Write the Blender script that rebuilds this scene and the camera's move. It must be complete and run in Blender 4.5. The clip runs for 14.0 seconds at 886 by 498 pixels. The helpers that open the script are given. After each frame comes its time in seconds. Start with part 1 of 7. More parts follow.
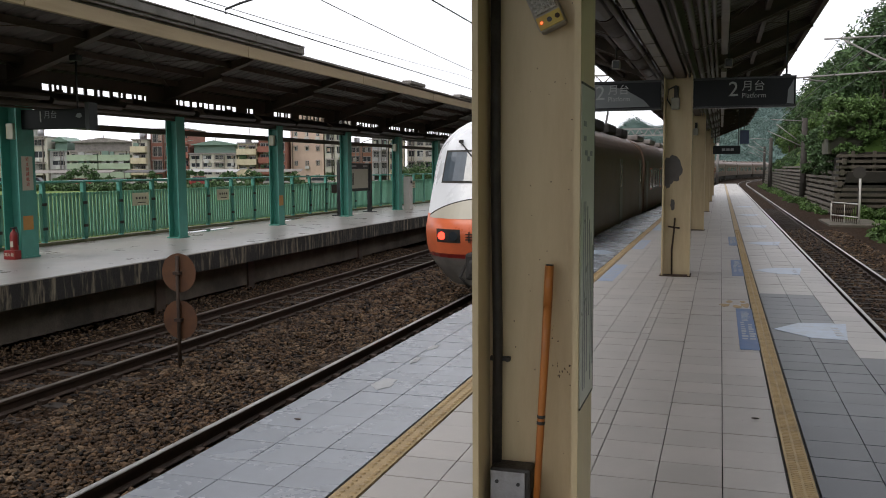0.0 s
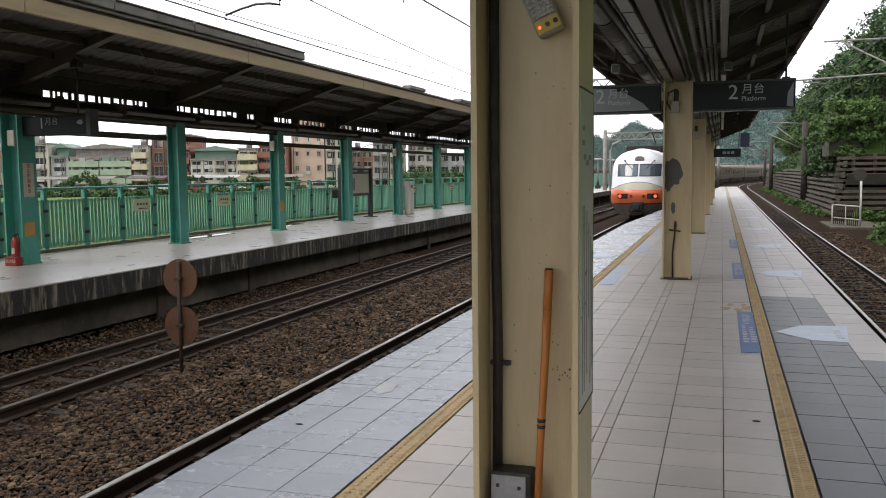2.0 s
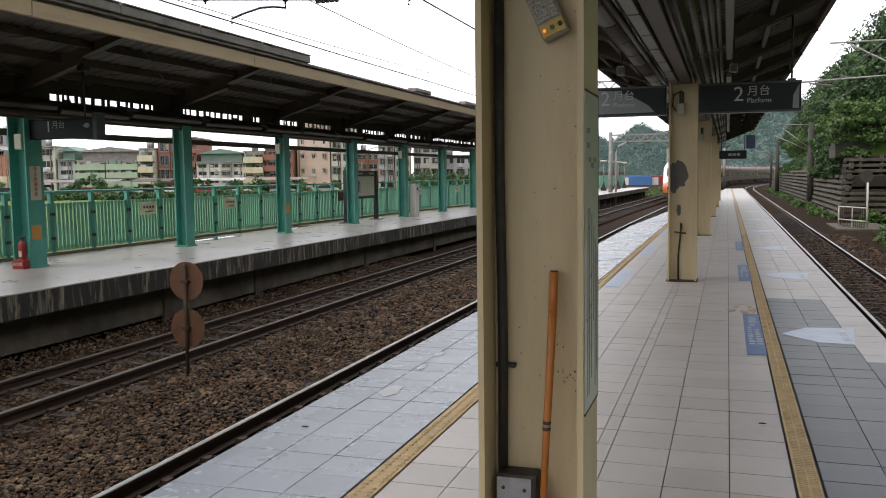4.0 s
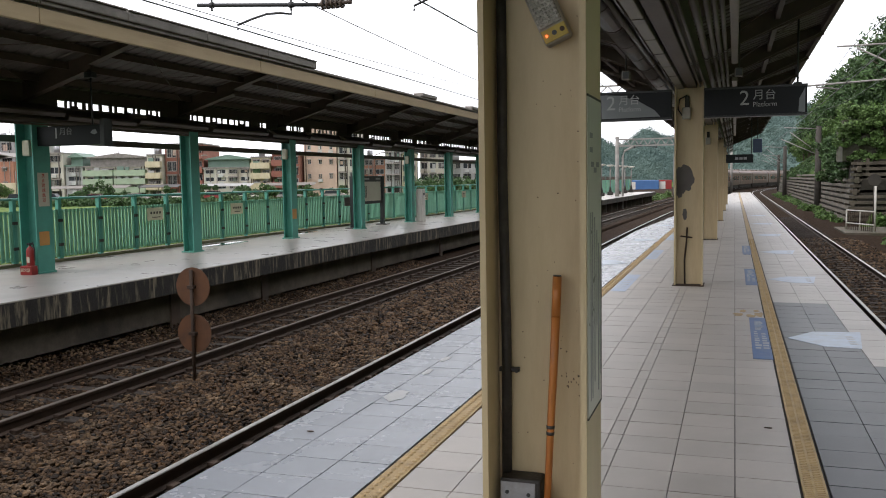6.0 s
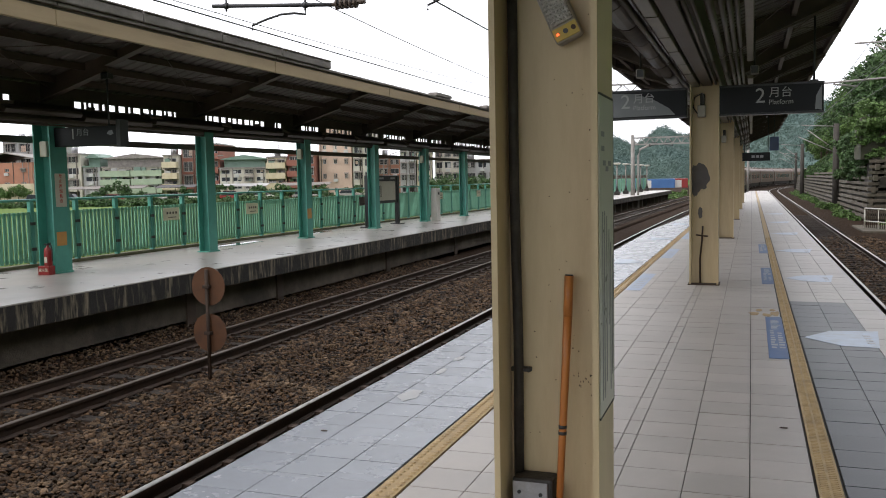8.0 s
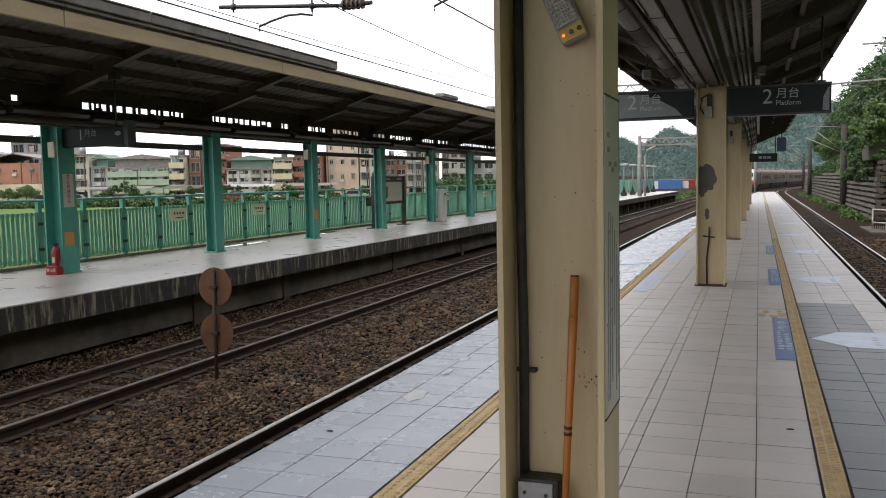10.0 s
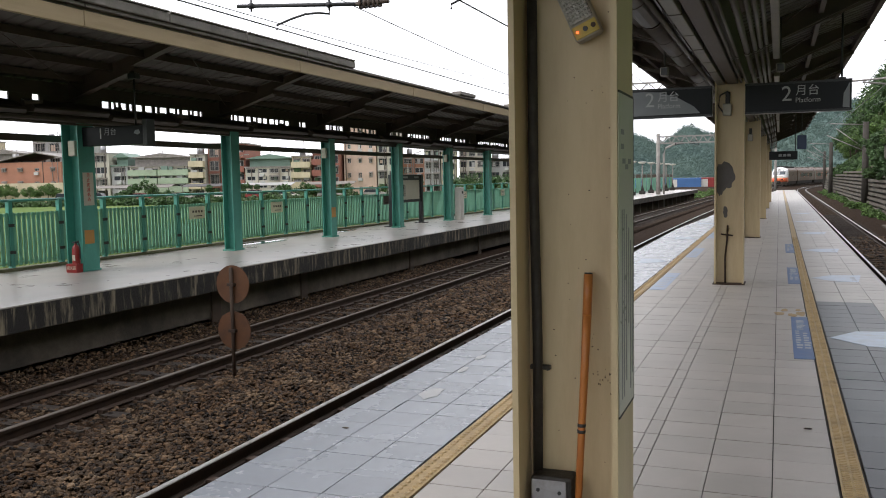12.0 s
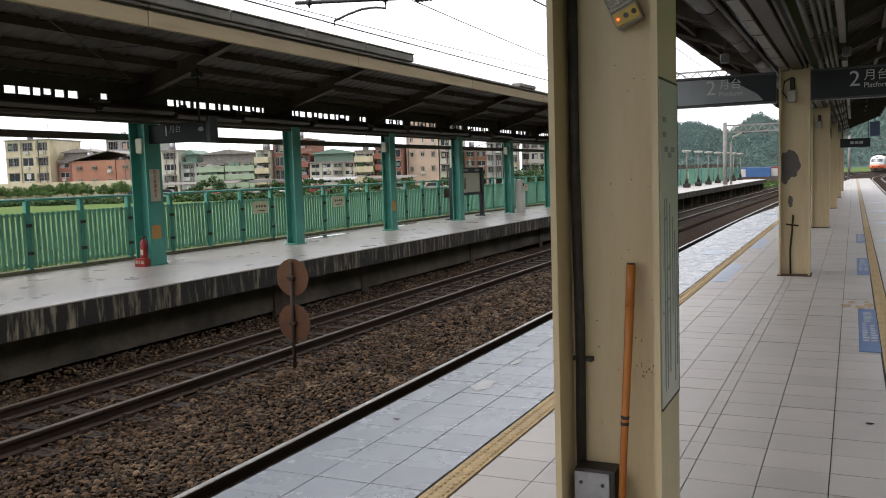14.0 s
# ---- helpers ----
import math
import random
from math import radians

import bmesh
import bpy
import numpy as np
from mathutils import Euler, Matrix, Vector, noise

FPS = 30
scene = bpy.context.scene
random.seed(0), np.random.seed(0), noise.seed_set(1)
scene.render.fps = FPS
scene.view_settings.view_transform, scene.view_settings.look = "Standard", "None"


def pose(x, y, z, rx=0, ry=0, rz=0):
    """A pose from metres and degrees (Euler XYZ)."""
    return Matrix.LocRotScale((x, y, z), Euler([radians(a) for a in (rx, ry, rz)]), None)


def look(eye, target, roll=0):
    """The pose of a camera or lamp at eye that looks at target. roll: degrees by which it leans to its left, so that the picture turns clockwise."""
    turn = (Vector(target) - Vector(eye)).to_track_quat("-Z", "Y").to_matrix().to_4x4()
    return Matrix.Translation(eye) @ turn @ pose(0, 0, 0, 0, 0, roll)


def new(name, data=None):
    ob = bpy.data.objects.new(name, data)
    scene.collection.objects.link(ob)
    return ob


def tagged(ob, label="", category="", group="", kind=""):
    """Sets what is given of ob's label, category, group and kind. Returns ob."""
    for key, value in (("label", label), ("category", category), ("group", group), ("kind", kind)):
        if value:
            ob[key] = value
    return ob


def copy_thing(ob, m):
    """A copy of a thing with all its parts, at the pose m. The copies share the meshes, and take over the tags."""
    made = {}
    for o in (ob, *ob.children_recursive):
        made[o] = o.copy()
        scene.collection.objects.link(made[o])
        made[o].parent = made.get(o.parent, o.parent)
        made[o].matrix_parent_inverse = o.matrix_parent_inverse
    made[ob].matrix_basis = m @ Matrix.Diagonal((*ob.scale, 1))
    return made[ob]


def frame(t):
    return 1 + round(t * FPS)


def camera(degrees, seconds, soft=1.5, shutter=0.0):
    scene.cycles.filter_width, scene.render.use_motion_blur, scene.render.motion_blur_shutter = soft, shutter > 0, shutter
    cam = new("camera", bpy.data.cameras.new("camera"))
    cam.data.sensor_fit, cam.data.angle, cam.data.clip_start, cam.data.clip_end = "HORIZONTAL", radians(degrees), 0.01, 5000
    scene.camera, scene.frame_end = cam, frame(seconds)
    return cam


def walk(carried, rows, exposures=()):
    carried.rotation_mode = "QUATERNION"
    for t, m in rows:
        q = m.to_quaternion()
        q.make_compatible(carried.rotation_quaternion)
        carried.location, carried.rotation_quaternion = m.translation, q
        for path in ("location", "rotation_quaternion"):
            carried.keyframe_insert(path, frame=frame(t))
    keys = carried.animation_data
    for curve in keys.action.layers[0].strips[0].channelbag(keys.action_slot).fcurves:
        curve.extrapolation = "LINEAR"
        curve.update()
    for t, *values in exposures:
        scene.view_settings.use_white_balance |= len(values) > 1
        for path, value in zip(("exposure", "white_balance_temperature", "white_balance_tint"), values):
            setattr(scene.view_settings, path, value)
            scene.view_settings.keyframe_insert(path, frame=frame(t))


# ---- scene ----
cam = camera(53.7, 14.0, soft=1.0)
PATH = [
    (0, (-0.03, 0.019, 1.497), (-0.631, 1.918, 1.314), -0.3),
    (0.5, (-0.03, 0.02, 1.498), (-0.632, 1.918, 1.315), -0.4),
    (1, (-0.028, 0.012, 1.499), (-0.629, 1.91, 1.319), -0.4),
    (1.5, (-0.026, 0.015, 1.499), (-0.628, 1.914, 1.323), -0.5),
    (2, (-0.022, 0.013, 1.498), (-0.626, 1.912, 1.325), -0.6),
    (2.5, (-0.024, 0.013, 1.498), (-0.63, 1.911, 1.327), -0.6),
    (3, (-0.022, 0.01, 1.499), (-0.632, 1.908, 1.329), -0.6),
    (5.5, (-0.009, 0.001, 1.5), (-0.635, 1.894, 1.34), -0.9),
    (6, (-0.003, 0.0, 1.5), (-0.634, 1.891, 1.344), -0.9),
    (6.5, (0.0, 0.0, 1.501), (-0.638, 1.89, 1.348), -0.9),
    (7, (0.003, 0.003, 1.501), (-0.644, 1.889, 1.347), -0.9),
    (7.5, (0.007, 0.006, 1.501), (-0.65, 1.889, 1.344), -1.0),
    (8, (0.009, 0.008, 1.5), (-0.655, 1.888, 1.343), -1.1),
    (10.5, (0.017, 0.004, 1.5), (-0.669, 1.876, 1.347), -1.1),
    (11, (0.023, 0.007, 1.498), (-0.675, 1.875, 1.347), -1.2),
    (11.5, (0.027, 0.003, 1.498), (-0.681, 1.867, 1.345), -1.2),
    (12, (0.029, 0.006, 1.496), (-0.687, 1.867, 1.338), -1.1),
    (12.5, (0.032, 0.004, 1.495), (-0.689, 1.862, 1.332), -1.1),
    (13, (0.04, 0.009, 1.496), (-0.698, 1.86, 1.328), -1.4),
    (13.5, (0.069, 0.009, 1.495), (-0.711, 1.843, 1.33), -1.6),
    (14, (0.105, 0.037, 1.487), (-0.743, 1.839, 1.317), -1.8),
]
walk(cam, [(t, look(eye, target, roll)) for t, eye, target, roll in PATH],
     [(0.0, -0.10), (0.5, -0.09), (1.0, 0.04), (1.5, 0.22), (14.0, 0.26)])

# ---- light ----
world = bpy.data.worlds.new("overcast_sky")
scene.world = world
world.use_nodes = True
wn = world.node_tree
wn.nodes.clear()
w_out = wn.nodes.new("ShaderNodeOutputWorld")
w_bg = wn.nodes.new("ShaderNodeBackground")
w_sky = wn.nodes.new("ShaderNodeTexSky")
w_sky.sky_type = "NISHITA"
w_sky.sun_disc = False
w_sky.sun_elevation, w_sky.sun_rotation = radians(55), radians(-135)
w_sky.air_density, w_sky.dust_density, w_sky.ozone_density = 1.0, 1.0, 1.0
w_hs = wn.nodes.new("ShaderNodeHueSaturation")
w_hs.inputs["Saturation"].default_value = 0.18
w_hs.inputs["Value"].default_value = 1.0
w_tc = wn.nodes.new("ShaderNodeTexCoord")
w_no = wn.nodes.new("ShaderNodeTexNoise")
w_no.inputs["Scale"].default_value = 3.0
w_no.inputs["Detail"].default_value = 5.0
w_mr = wn.nodes.new("ShaderNodeMapRange")
w_mr.inputs["To Min"].default_value, w_mr.inputs["To Max"].default_value = 0.86, 1.12
w_mx = wn.nodes.new("ShaderNodeMix")
w_mx.data_type, w_mx.blend_type = "RGBA", "MULTIPLY"
w_mx.inputs[0].default_value = 1.0
wn.links.new(w_tc.outputs["Generated"], w_no.inputs["Vector"])
wn.links.new(w_no.outputs["Fac"], w_mr.inputs["Value"])
wn.links.new(w_sky.outputs["Color"], w_hs.inputs["Color"])
wn.links.new(w_hs.outputs["Color"], w_mx.inputs[6])
wn.links.new(w_mr.outputs["Result"], w_mx.inputs[7])
# an even white cloud layer over the clear sky
w_cl = wn.nodes.new("ShaderNodeMix")
w_cl.data_type = "RGBA"
w_cl.inputs[0].default_value = 0.8
wn.links.new(w_mx.outputs[2], w_cl.inputs[6])
w_cl.inputs[7].default_value = (10.75, 10.8, 11.5, 1)
wn.links.new(w_cl.outputs[2], w_bg.inputs["Color"])
w_bg.inputs["Strength"].default_value = 0.15
wn.links.new(w_bg.outputs["Background"], w_out.inputs["Surface"])

sun_data = bpy.data.lights.new("sun", "SUN")
sun_data.energy, sun_data.angle, sun_data.color = 1.2, radians(25), (1.0, 0.94, 0.86)
sun = new("sun", sun_data)
sun.matrix_world = look((-35, -35, 70), (0, 0, 0))
scene.view_settings.exposure = 0.0


# ---- materials ----
def mat(name, c1, c2=None, scale=8.0, rough=0.6, metal=0.0, bump=0.0, bump_scale=60.0, stain=None, stain_scale=1.5,
        stain_amount=0.5, rand=0.0, island=0.0, rough_var=0.1, stretch=(1, 1, 1), world_space=False, spec=0.5, lo=0.32, hi=0.68):
    m = bpy.data.materials.new(name)
    m.use_nodes = True
    nt = m.node_tree
    nd, lk = nt.nodes, nt.links
    bsdf = nd["Principled BSDF"]
    bsdf.inputs["Metallic"].default_value = metal
    bsdf.inputs["Specular IOR Level"].default_value = spec
    if world_space:
        src = nd.new("ShaderNodeNewGeometry").outputs["Position"]
    else:
        src = nd.new("ShaderNodeTexCoord").outputs["Object"]
    mp = nd.new("ShaderNodeMapping")
    mp.inputs["Scale"].default_value = stretch
    lk.new(src, mp.inputs["Vector"])
    n1 = nd.new("ShaderNodeTexNoise")
    n1.inputs["Scale"].default_value, n1.inputs["Detail"].default_value = scale, 6.0
    n1.inputs["Roughness"].default_value = 0.65
    lk.new(mp.outputs["Vector"], n1.inputs["Vector"])
    c2 = c2 or tuple(c * 0.75 for c in c1)
    ramp = nd.new("ShaderNodeValToRGB")
    ramp.color_ramp.elements[0].position, ramp.color_ramp.elements[1].position = lo, hi
    ramp.color_ramp.elements[0].color, ramp.color_ramp.elements[1].color = (*c2, 1), (*c1, 1)
    lk.new(n1.outputs["Fac"], ramp.inputs["Fac"])
    col = ramp.outputs["Color"]
    if stain:
        n2 = nd.new("ShaderNodeTexNoise")
        n2.inputs["Scale"].default_value, n2.inputs["Detail"].default_value = stain_scale, 8.0
        n2.inputs["Roughness"].default_value = 0.7
        lk.new(mp.outputs["Vector"], n2.inputs["Vector"])
        r2 = nd.new("ShaderNodeMapRange")
        r2.inputs["From Min"].default_value, r2.inputs["From Max"].default_value = 0.48, 0.7
        r2.inputs["To Max"].default_value = stain_amount
        lk.new(n2.outputs["Fac"], r2.inputs["Value"])
        mx = nd.new("ShaderNodeMix")
        mx.data_type = "RGBA"
        lk.new(r2.outputs["Result"], mx.inputs[0])
        lk.new(col, mx.inputs[6])
        mx.inputs[7].default_value = (*stain, 1)
        col = mx.outputs[2]
    if rand or island:
        if island:
            rv, amount = nd.new("ShaderNodeNewGeometry").outputs["Random Per Island"], island
        else:
            rv, amount = nd.new("ShaderNodeObjectInfo").outputs["Random"], rand
        mr = nd.new("ShaderNodeMapRange")
        mr.inputs["To Min"].default_value, mr.inputs["To Max"].default_value = 1 - amount, 1 + amount
        lk.new(rv, mr.inputs["Value"])
        mu = nd.new("ShaderNodeMix")
        mu.data_type, mu.blend_type = "RGBA", "MULTIPLY"
        mu.inputs[0].default_value = 1.0
        lk.new(col, mu.inputs[6])
        lk.new(mr.outputs["Result"], mu.inputs[7])
        col = mu.outputs[2]
    lk.new(col, bsdf.inputs["Base Color"])
    rr = nd.new("ShaderNodeMapRange")
    rr.inputs["To Min"].default_value, rr.inputs["To Max"].default_value = max(0.02, rough - rough_var), min(1, rough + rough_var)
    lk.new(n1.outputs["Fac"], rr.inputs["Value"])
    lk.new(rr.outputs["Result"], bsdf.inputs["Roughness"])
    if bump:
        n3 = nd.new("ShaderNodeTexNoise")
        n3.inputs["Scale"].default_value, n3.inputs["Detail"].default_value = bump_scale, 4.0
        lk.new(mp.outputs["Vector"], n3.inputs["Vector"])
        bp = nd.new("ShaderNodeBump")
        bp.inputs["Strength"].default_value, bp.inputs["Distance"].default_value = bump, 0.02
        lk.new(n3.outputs["Fac"], bp.inputs["Height"])
        lk.new(bp.outputs["Normal"], bsdf.inputs["Normal"])
    return m


def glow(name, c, strength):
    m = bpy.data.materials.new(name)
    m.use_nodes = True
    b = m.node_tree.nodes["Principled BSDF"]
    b.inputs["Base Color"].default_value = (*c, 1)
    b.inputs["Emission Color"].default_value = (*c, 1)
    b.inputs["Emission Strength"].default_value = strength
    return m


M_tile = mat("platform_tile", (0.40, 0.37, 0.34), (0.33, 0.306, 0.28), 2.0, 0.40, 0, 0.03, 90, (0.25, 0.23, 0.21), 0.6, 0.3, rand=0.06, world_space=True, rough_var=0.1)
M_tile_rest = mat("platform_tile_far", (0.40, 0.37, 0.34), (0.33, 0.306, 0.28), 2.0, 0.43, 0, 0.03, 90, (0.25, 0.23, 0.21), 0.6, 0.3, island=0.06, world_space=True, rough_var=0.1)
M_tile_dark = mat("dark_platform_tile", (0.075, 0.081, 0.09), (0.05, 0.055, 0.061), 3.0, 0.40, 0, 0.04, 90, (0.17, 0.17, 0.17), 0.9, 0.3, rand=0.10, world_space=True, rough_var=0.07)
M_tile_blue = mat("blue_grey_platform_tile", (0.205, 0.225, 0.26), (0.165, 0.182, 0.212), 2.0, 0.27, 0, 0.03, 90, (0.25, 0.265, 0.285), 0.5, 0.2, rand=0.09, world_space=True, rough_var=0.1)
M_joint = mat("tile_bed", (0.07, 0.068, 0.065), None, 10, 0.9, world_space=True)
M_strip = mat("tactile_yellow", (0.43, 0.31, 0.155), (0.31, 0.215, 0.10), 14, 0.6, 0, 0.2, 120, (0.16, 0.12, 0.07), 5, 0.6, world_space=True)
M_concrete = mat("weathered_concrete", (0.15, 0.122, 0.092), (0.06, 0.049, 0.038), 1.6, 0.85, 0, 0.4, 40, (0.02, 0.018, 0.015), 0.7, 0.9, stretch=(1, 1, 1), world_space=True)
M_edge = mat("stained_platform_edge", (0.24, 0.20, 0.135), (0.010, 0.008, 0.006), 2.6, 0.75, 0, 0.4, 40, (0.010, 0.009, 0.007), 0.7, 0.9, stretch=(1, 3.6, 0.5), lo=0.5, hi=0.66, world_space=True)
M_wetdeck = mat("wet_concrete_deck", (0.43, 0.385, 0.35), (0.33, 0.295, 0.27), 1.2, 0.32, 0, 0.05, 30, (0.22, 0.21, 0.20), 0.5, 0.6, rough_var=0.2, world_space=True)
M_ballast = mat("ballast_bed", (0.042, 0.025, 0.015), (0.008, 0.005, 0.0035), 20, 0.95, 0, 1.0, 26, (0.075, 0.05, 0.032), 6, 0.6, world_space=True, spec=0.05)
M_stone = mat("ballast_stone", (0.088, 0.05, 0.025), (0.012, 0.007, 0.004), 14, 0.68, 0, 0.3, 70, (0.19, 0.135, 0.085), 1.8, 0.55, island=0.95, world_space=True, spec=0.22)
M_rail = mat("rail_steel", (0.06, 0.035, 0.022), (0.032, 0.02, 0.014), 8, 0.7, 0.3, 0.3, 60)
M_railtop = mat("rail_head_polished", (0.58, 0.56, 0.54), (0.40, 0.38, 0.36), 5, 0.38, 0.85)
M_railworn = mat("rail_head_worn", (0.17, 0.135, 0.11), (0.10, 0.08, 0.065), 5, 0.5, 0.6)
M_sleeper = mat("sleeper_concrete", (0.04, 0.028, 0.02), (0.022, 0.016, 0.012), 5, 0.9, 0, 0.4, 40, (0.06, 0.042, 0.03), 3, 0.5, rand=0.2, world_space=True)
M_cream = mat("cream_paint", (0.55, 0.44, 0.265), (0.485, 0.385, 0.228), 2.0, 0.45, 0, 0.06, 30, (0.33, 0.24, 0.14), 1.6, 0.5, stretch=(2, 2, 0.35))
M_teal = mat("teal_paint", (0.085, 0.33, 0.265), (0.065, 0.26, 0.21), 2.0, 0.42, 0, 0.06, 30, (0.06, 0.16, 0.13), 1.4, 0.45)
M_fence = mat("fence_green_paint", (0.20, 0.46, 0.33), (0.15, 0.37, 0.26), 2.0, 0.5, 0, 0.05, 30, (0.12, 0.22, 0.15), 1.5, 0.45, stretch=(1, 1, 0.5), rand=0.1)
M_rafter = mat("brown_painted_steel", (0.09, 0.062, 0.045), (0.052, 0.036, 0.027), 2, 0.55, 0, 0.1, 30, (0.036, 0.026, 0.02), 1.2, 0.5)
M_sheet = mat("roof_sheet", (0.125, 0.11, 0.098), (0.07, 0.06, 0.053), 1.6, 0.5, 0.0, 0.1, 20, (0.05, 0.042, 0.037), 0.5, 0.6)
M_fascia = mat("cream_fascia", (0.47, 0.36, 0.22), (0.35, 0.26, 0.15), 2, 0.55, 0, 0.1, 20, (0.22, 0.15, 0.09), 1.0, 0.6, stretch=(1, 0.3, 3))
M_gutter = mat("grey_gutter", (0.27, 0.245, 0.22), (0.18, 0.16, 0.145), 2, 0.5, 0.2, 0.1, 30, (0.09, 0.075, 0.062), 1.5, 0.7)
M_pipe = mat("ceiling_pipe", (0.09, 0.071, 0.054), (0.045, 0.036, 0.028), 3, 0.42, 0.1, 0.1, 30, (0.03, 0.024, 0.019), 1.5, 0.6)
M_trunk = mat("pale_trunking", (0.20, 0.175, 0.13), (0.13, 0.11, 0.085), 3, 0.45, 0.1, 0.05, 30, (0.07, 0.06, 0.045), 2.0, 0.6)
M_black = mat("black_plastic", (0.02, 0.021, 0.023), (0.014, 0.015, 0.016), 6, 0.35)
M_dark = mat("dark_conduit", (0.026, 0.021, 0.017), (0.015, 0.012, 0.010), 12, 0.6, 0, 0.2, 90, (0.10, 0.09, 0.075), 9, 0.35)
M_grass = mat("meadow", (0.115, 0.175, 0.05), (0.07, 0.115, 0.032), 0.4, 0.95, 0, 0.6, 8, (0.16, 0.20, 0.075), 0.08, 0.6, world_space=True, spec=0.05)
M_white = mat("train_white", (0.74, 0.75, 0.77), (0.70, 0.71, 0.73), 2, 0.28, 0, 0, 30, (0.55, 0.55, 0.55), 2.5, 0.25)
M_orange = mat("train_orange", (0.80, 0.19, 0.075), (0.73, 0.16, 0.065), 2, 0.3, 0, 0, 30, (0.55, 0.13, 0.06), 2.5, 0.4)
M_skirt = mat("train_grey_skirt", (0.23, 0.215, 0.19), (0.16, 0.15, 0.13), 3, 0.5, 0, 0, 30, (0.08, 0.07, 0.06), 2, 0.6)
M_side = mat("train_side", (0.155, 0.092, 0.062), (0.12, 0.07, 0.048), 1.2, 0.5, 0.0, 0, 30, (0.075, 0.048, 0.036), 1.0, 0.5)
M_beige = mat("train_beige", (0.50, 0.46, 0.37), (0.44, 0.40, 0.32), 2, 0.4, 0, 0, 30, (0.34, 0.31, 0.25), 2.0, 0.4)
# blue-grey of the reflected sky is put into this glass's base colour
M_skyglass = mat("sky_tinted_windscreen", (0.085, 0.105, 0.125), (0.06, 0.075, 0.09), 2, 0.05, 0, spec=0.8)
M_under = mat("underframe", (0.03, 0.027, 0.024), None, 6, 0.8)
M_glass = mat("facade_glass", (0.03, 0.036, 0.042), (0.015, 0.018, 0.022), 0.7, 0.2, 0, spec=0.25)
M_red = mat("red_enamel", (0.25, 0.018, 0.016), (0.2, 0.014, 0.013), 6, 0.35)
M_signwhite = mat("sign_white", (0.62, 0.60, 0.55), (0.55, 0.52, 0.47), 5, 0.5)
M_taillight = glow("tail_light", (1.0, 0.06, 0.03), 2.6)


# ---- mesh helpers ----
def box(bm, x0, x1, y0, y1, z0, z1, bevel=0.0):
    vs = [bm.verts.new((x, y, z)) for z in (z0, z1) for y in (y0, y1) for x in (x0, x1)]
    fs = []
    for q in ((0, 2, 3, 1), (4, 5, 7, 6), (0, 1, 5, 4), (2, 6, 7, 3), (0, 4, 6, 2), (1, 3, 7, 5)):
        fs.append(bm.faces.new([vs[i] for i in q]))
    if bevel:
        es = list({e for f in fs for e in f.edges})
        bmesh.ops.bevel(bm, geom=es, offset=bevel, segments=2, affect="EDGES", profile=0.5)
    return vs


def beam(bm, a, b, w, h, up=(0, 0, 1)):
    a, b = Vector(a), Vector(b)
    d = (b - a).normalized()
    s = d.cross(Vector(up)).normalized()
    u = s.cross(d)
    ring = []
    for p in (a, b):
        ring.append([bm.verts.new(p + s * w / 2 * i + u * h / 2 * j) for i, j in ((-1, -1), (1, -1), (1, 1), (-1, 1))])
    bm.faces.new(ring[0][::-1])
    bm.faces.new(ring[1])
    for i in range(4):
        bm.faces.new([ring[0][i], ring[0][(i + 1) % 4], ring[1][(i + 1) % 4], ring[1][i]])


def tube(bm, pts, r, n=10, r2=None, caps=True):
    pts = [Vector(p) for p in pts]
    rings = []
    for i, p in enumerate(pts):
        d = (pts[min(i + 1, len(pts) - 1)] - pts[max(i - 1, 0)]).normalized()
        s = d.cross(Vector((0, 0, 1)) if abs(d.z) < 0.95 else Vector((1, 0, 0))).normalized()
        u = s.cross(d)
        rr = r if r2 is None else r + (r2 - r) * i / (len(pts) - 1)
        rings.append([bm.verts.new(p + (s * math.cos(2 * math.pi * k / n) + u * math.sin(2 * math.pi * k / n)) * rr) for k in range(n)])
    for a, b in zip(rings, rings[1:]):
        for k in range(n):
            f = bm.faces.new([a[k], a[(k + 1) % n], b[(k + 1) % n], b[k]])
            f.smooth = True
    if caps:
        bm.faces.new(rings[0][::-1])
        bm.faces.new(rings[-1])


def loft(bm, rings, close=True, smooth=False, cap=True):
    vr = [[bm.verts.new(p) for p in r] for r in rings]
    n = len(vr[0])
    for a, b in zip(vr, vr[1:]):
        for k in range(n if close else n - 1):
            f = bm.faces.new([a[k], a[(k + 1) % n], b[(k + 1) % n], b[k]])
            f.smooth = smooth
    if cap and close:
        bm.faces.new(vr[0][::-1])
        bm.faces.new(vr[-1])
    return vr


def mesh_of(name, bm, material):
    bmesh.ops.recalc_face_normals(bm, faces=bm.faces)
    me = bpy.data.meshes.new(name)
    bm.to_mesh(me)
    bm.free()
    me.materials.append(material)
    return me


def part(name, bm, material, parent=None, label="", m=None):
    me = bm if isinstance(bm, bpy.types.Mesh) else mesh_of(name, bm, material)
    ob = new(name, me)
    if parent is not None:
        ob.parent = parent
    if m is not None:
        ob.matrix_basis = m
    if label:
        ob["label"] = label
    return ob


def thing(name, label, category, m=None, group="", kind=""):
    ob = new(name)
    ob.empty_display_size = 0.1
    if m is not None:
        ob.matrix_basis = m
    return tagged(ob, label, category, group, kind)


def solo(name, bm, material, label, category, group="", kind="", m=None):
    ob = part(name, bm, material, None, "", m)
    return tagged(ob, label, category, group, kind)


def B():
    return bmesh.new()


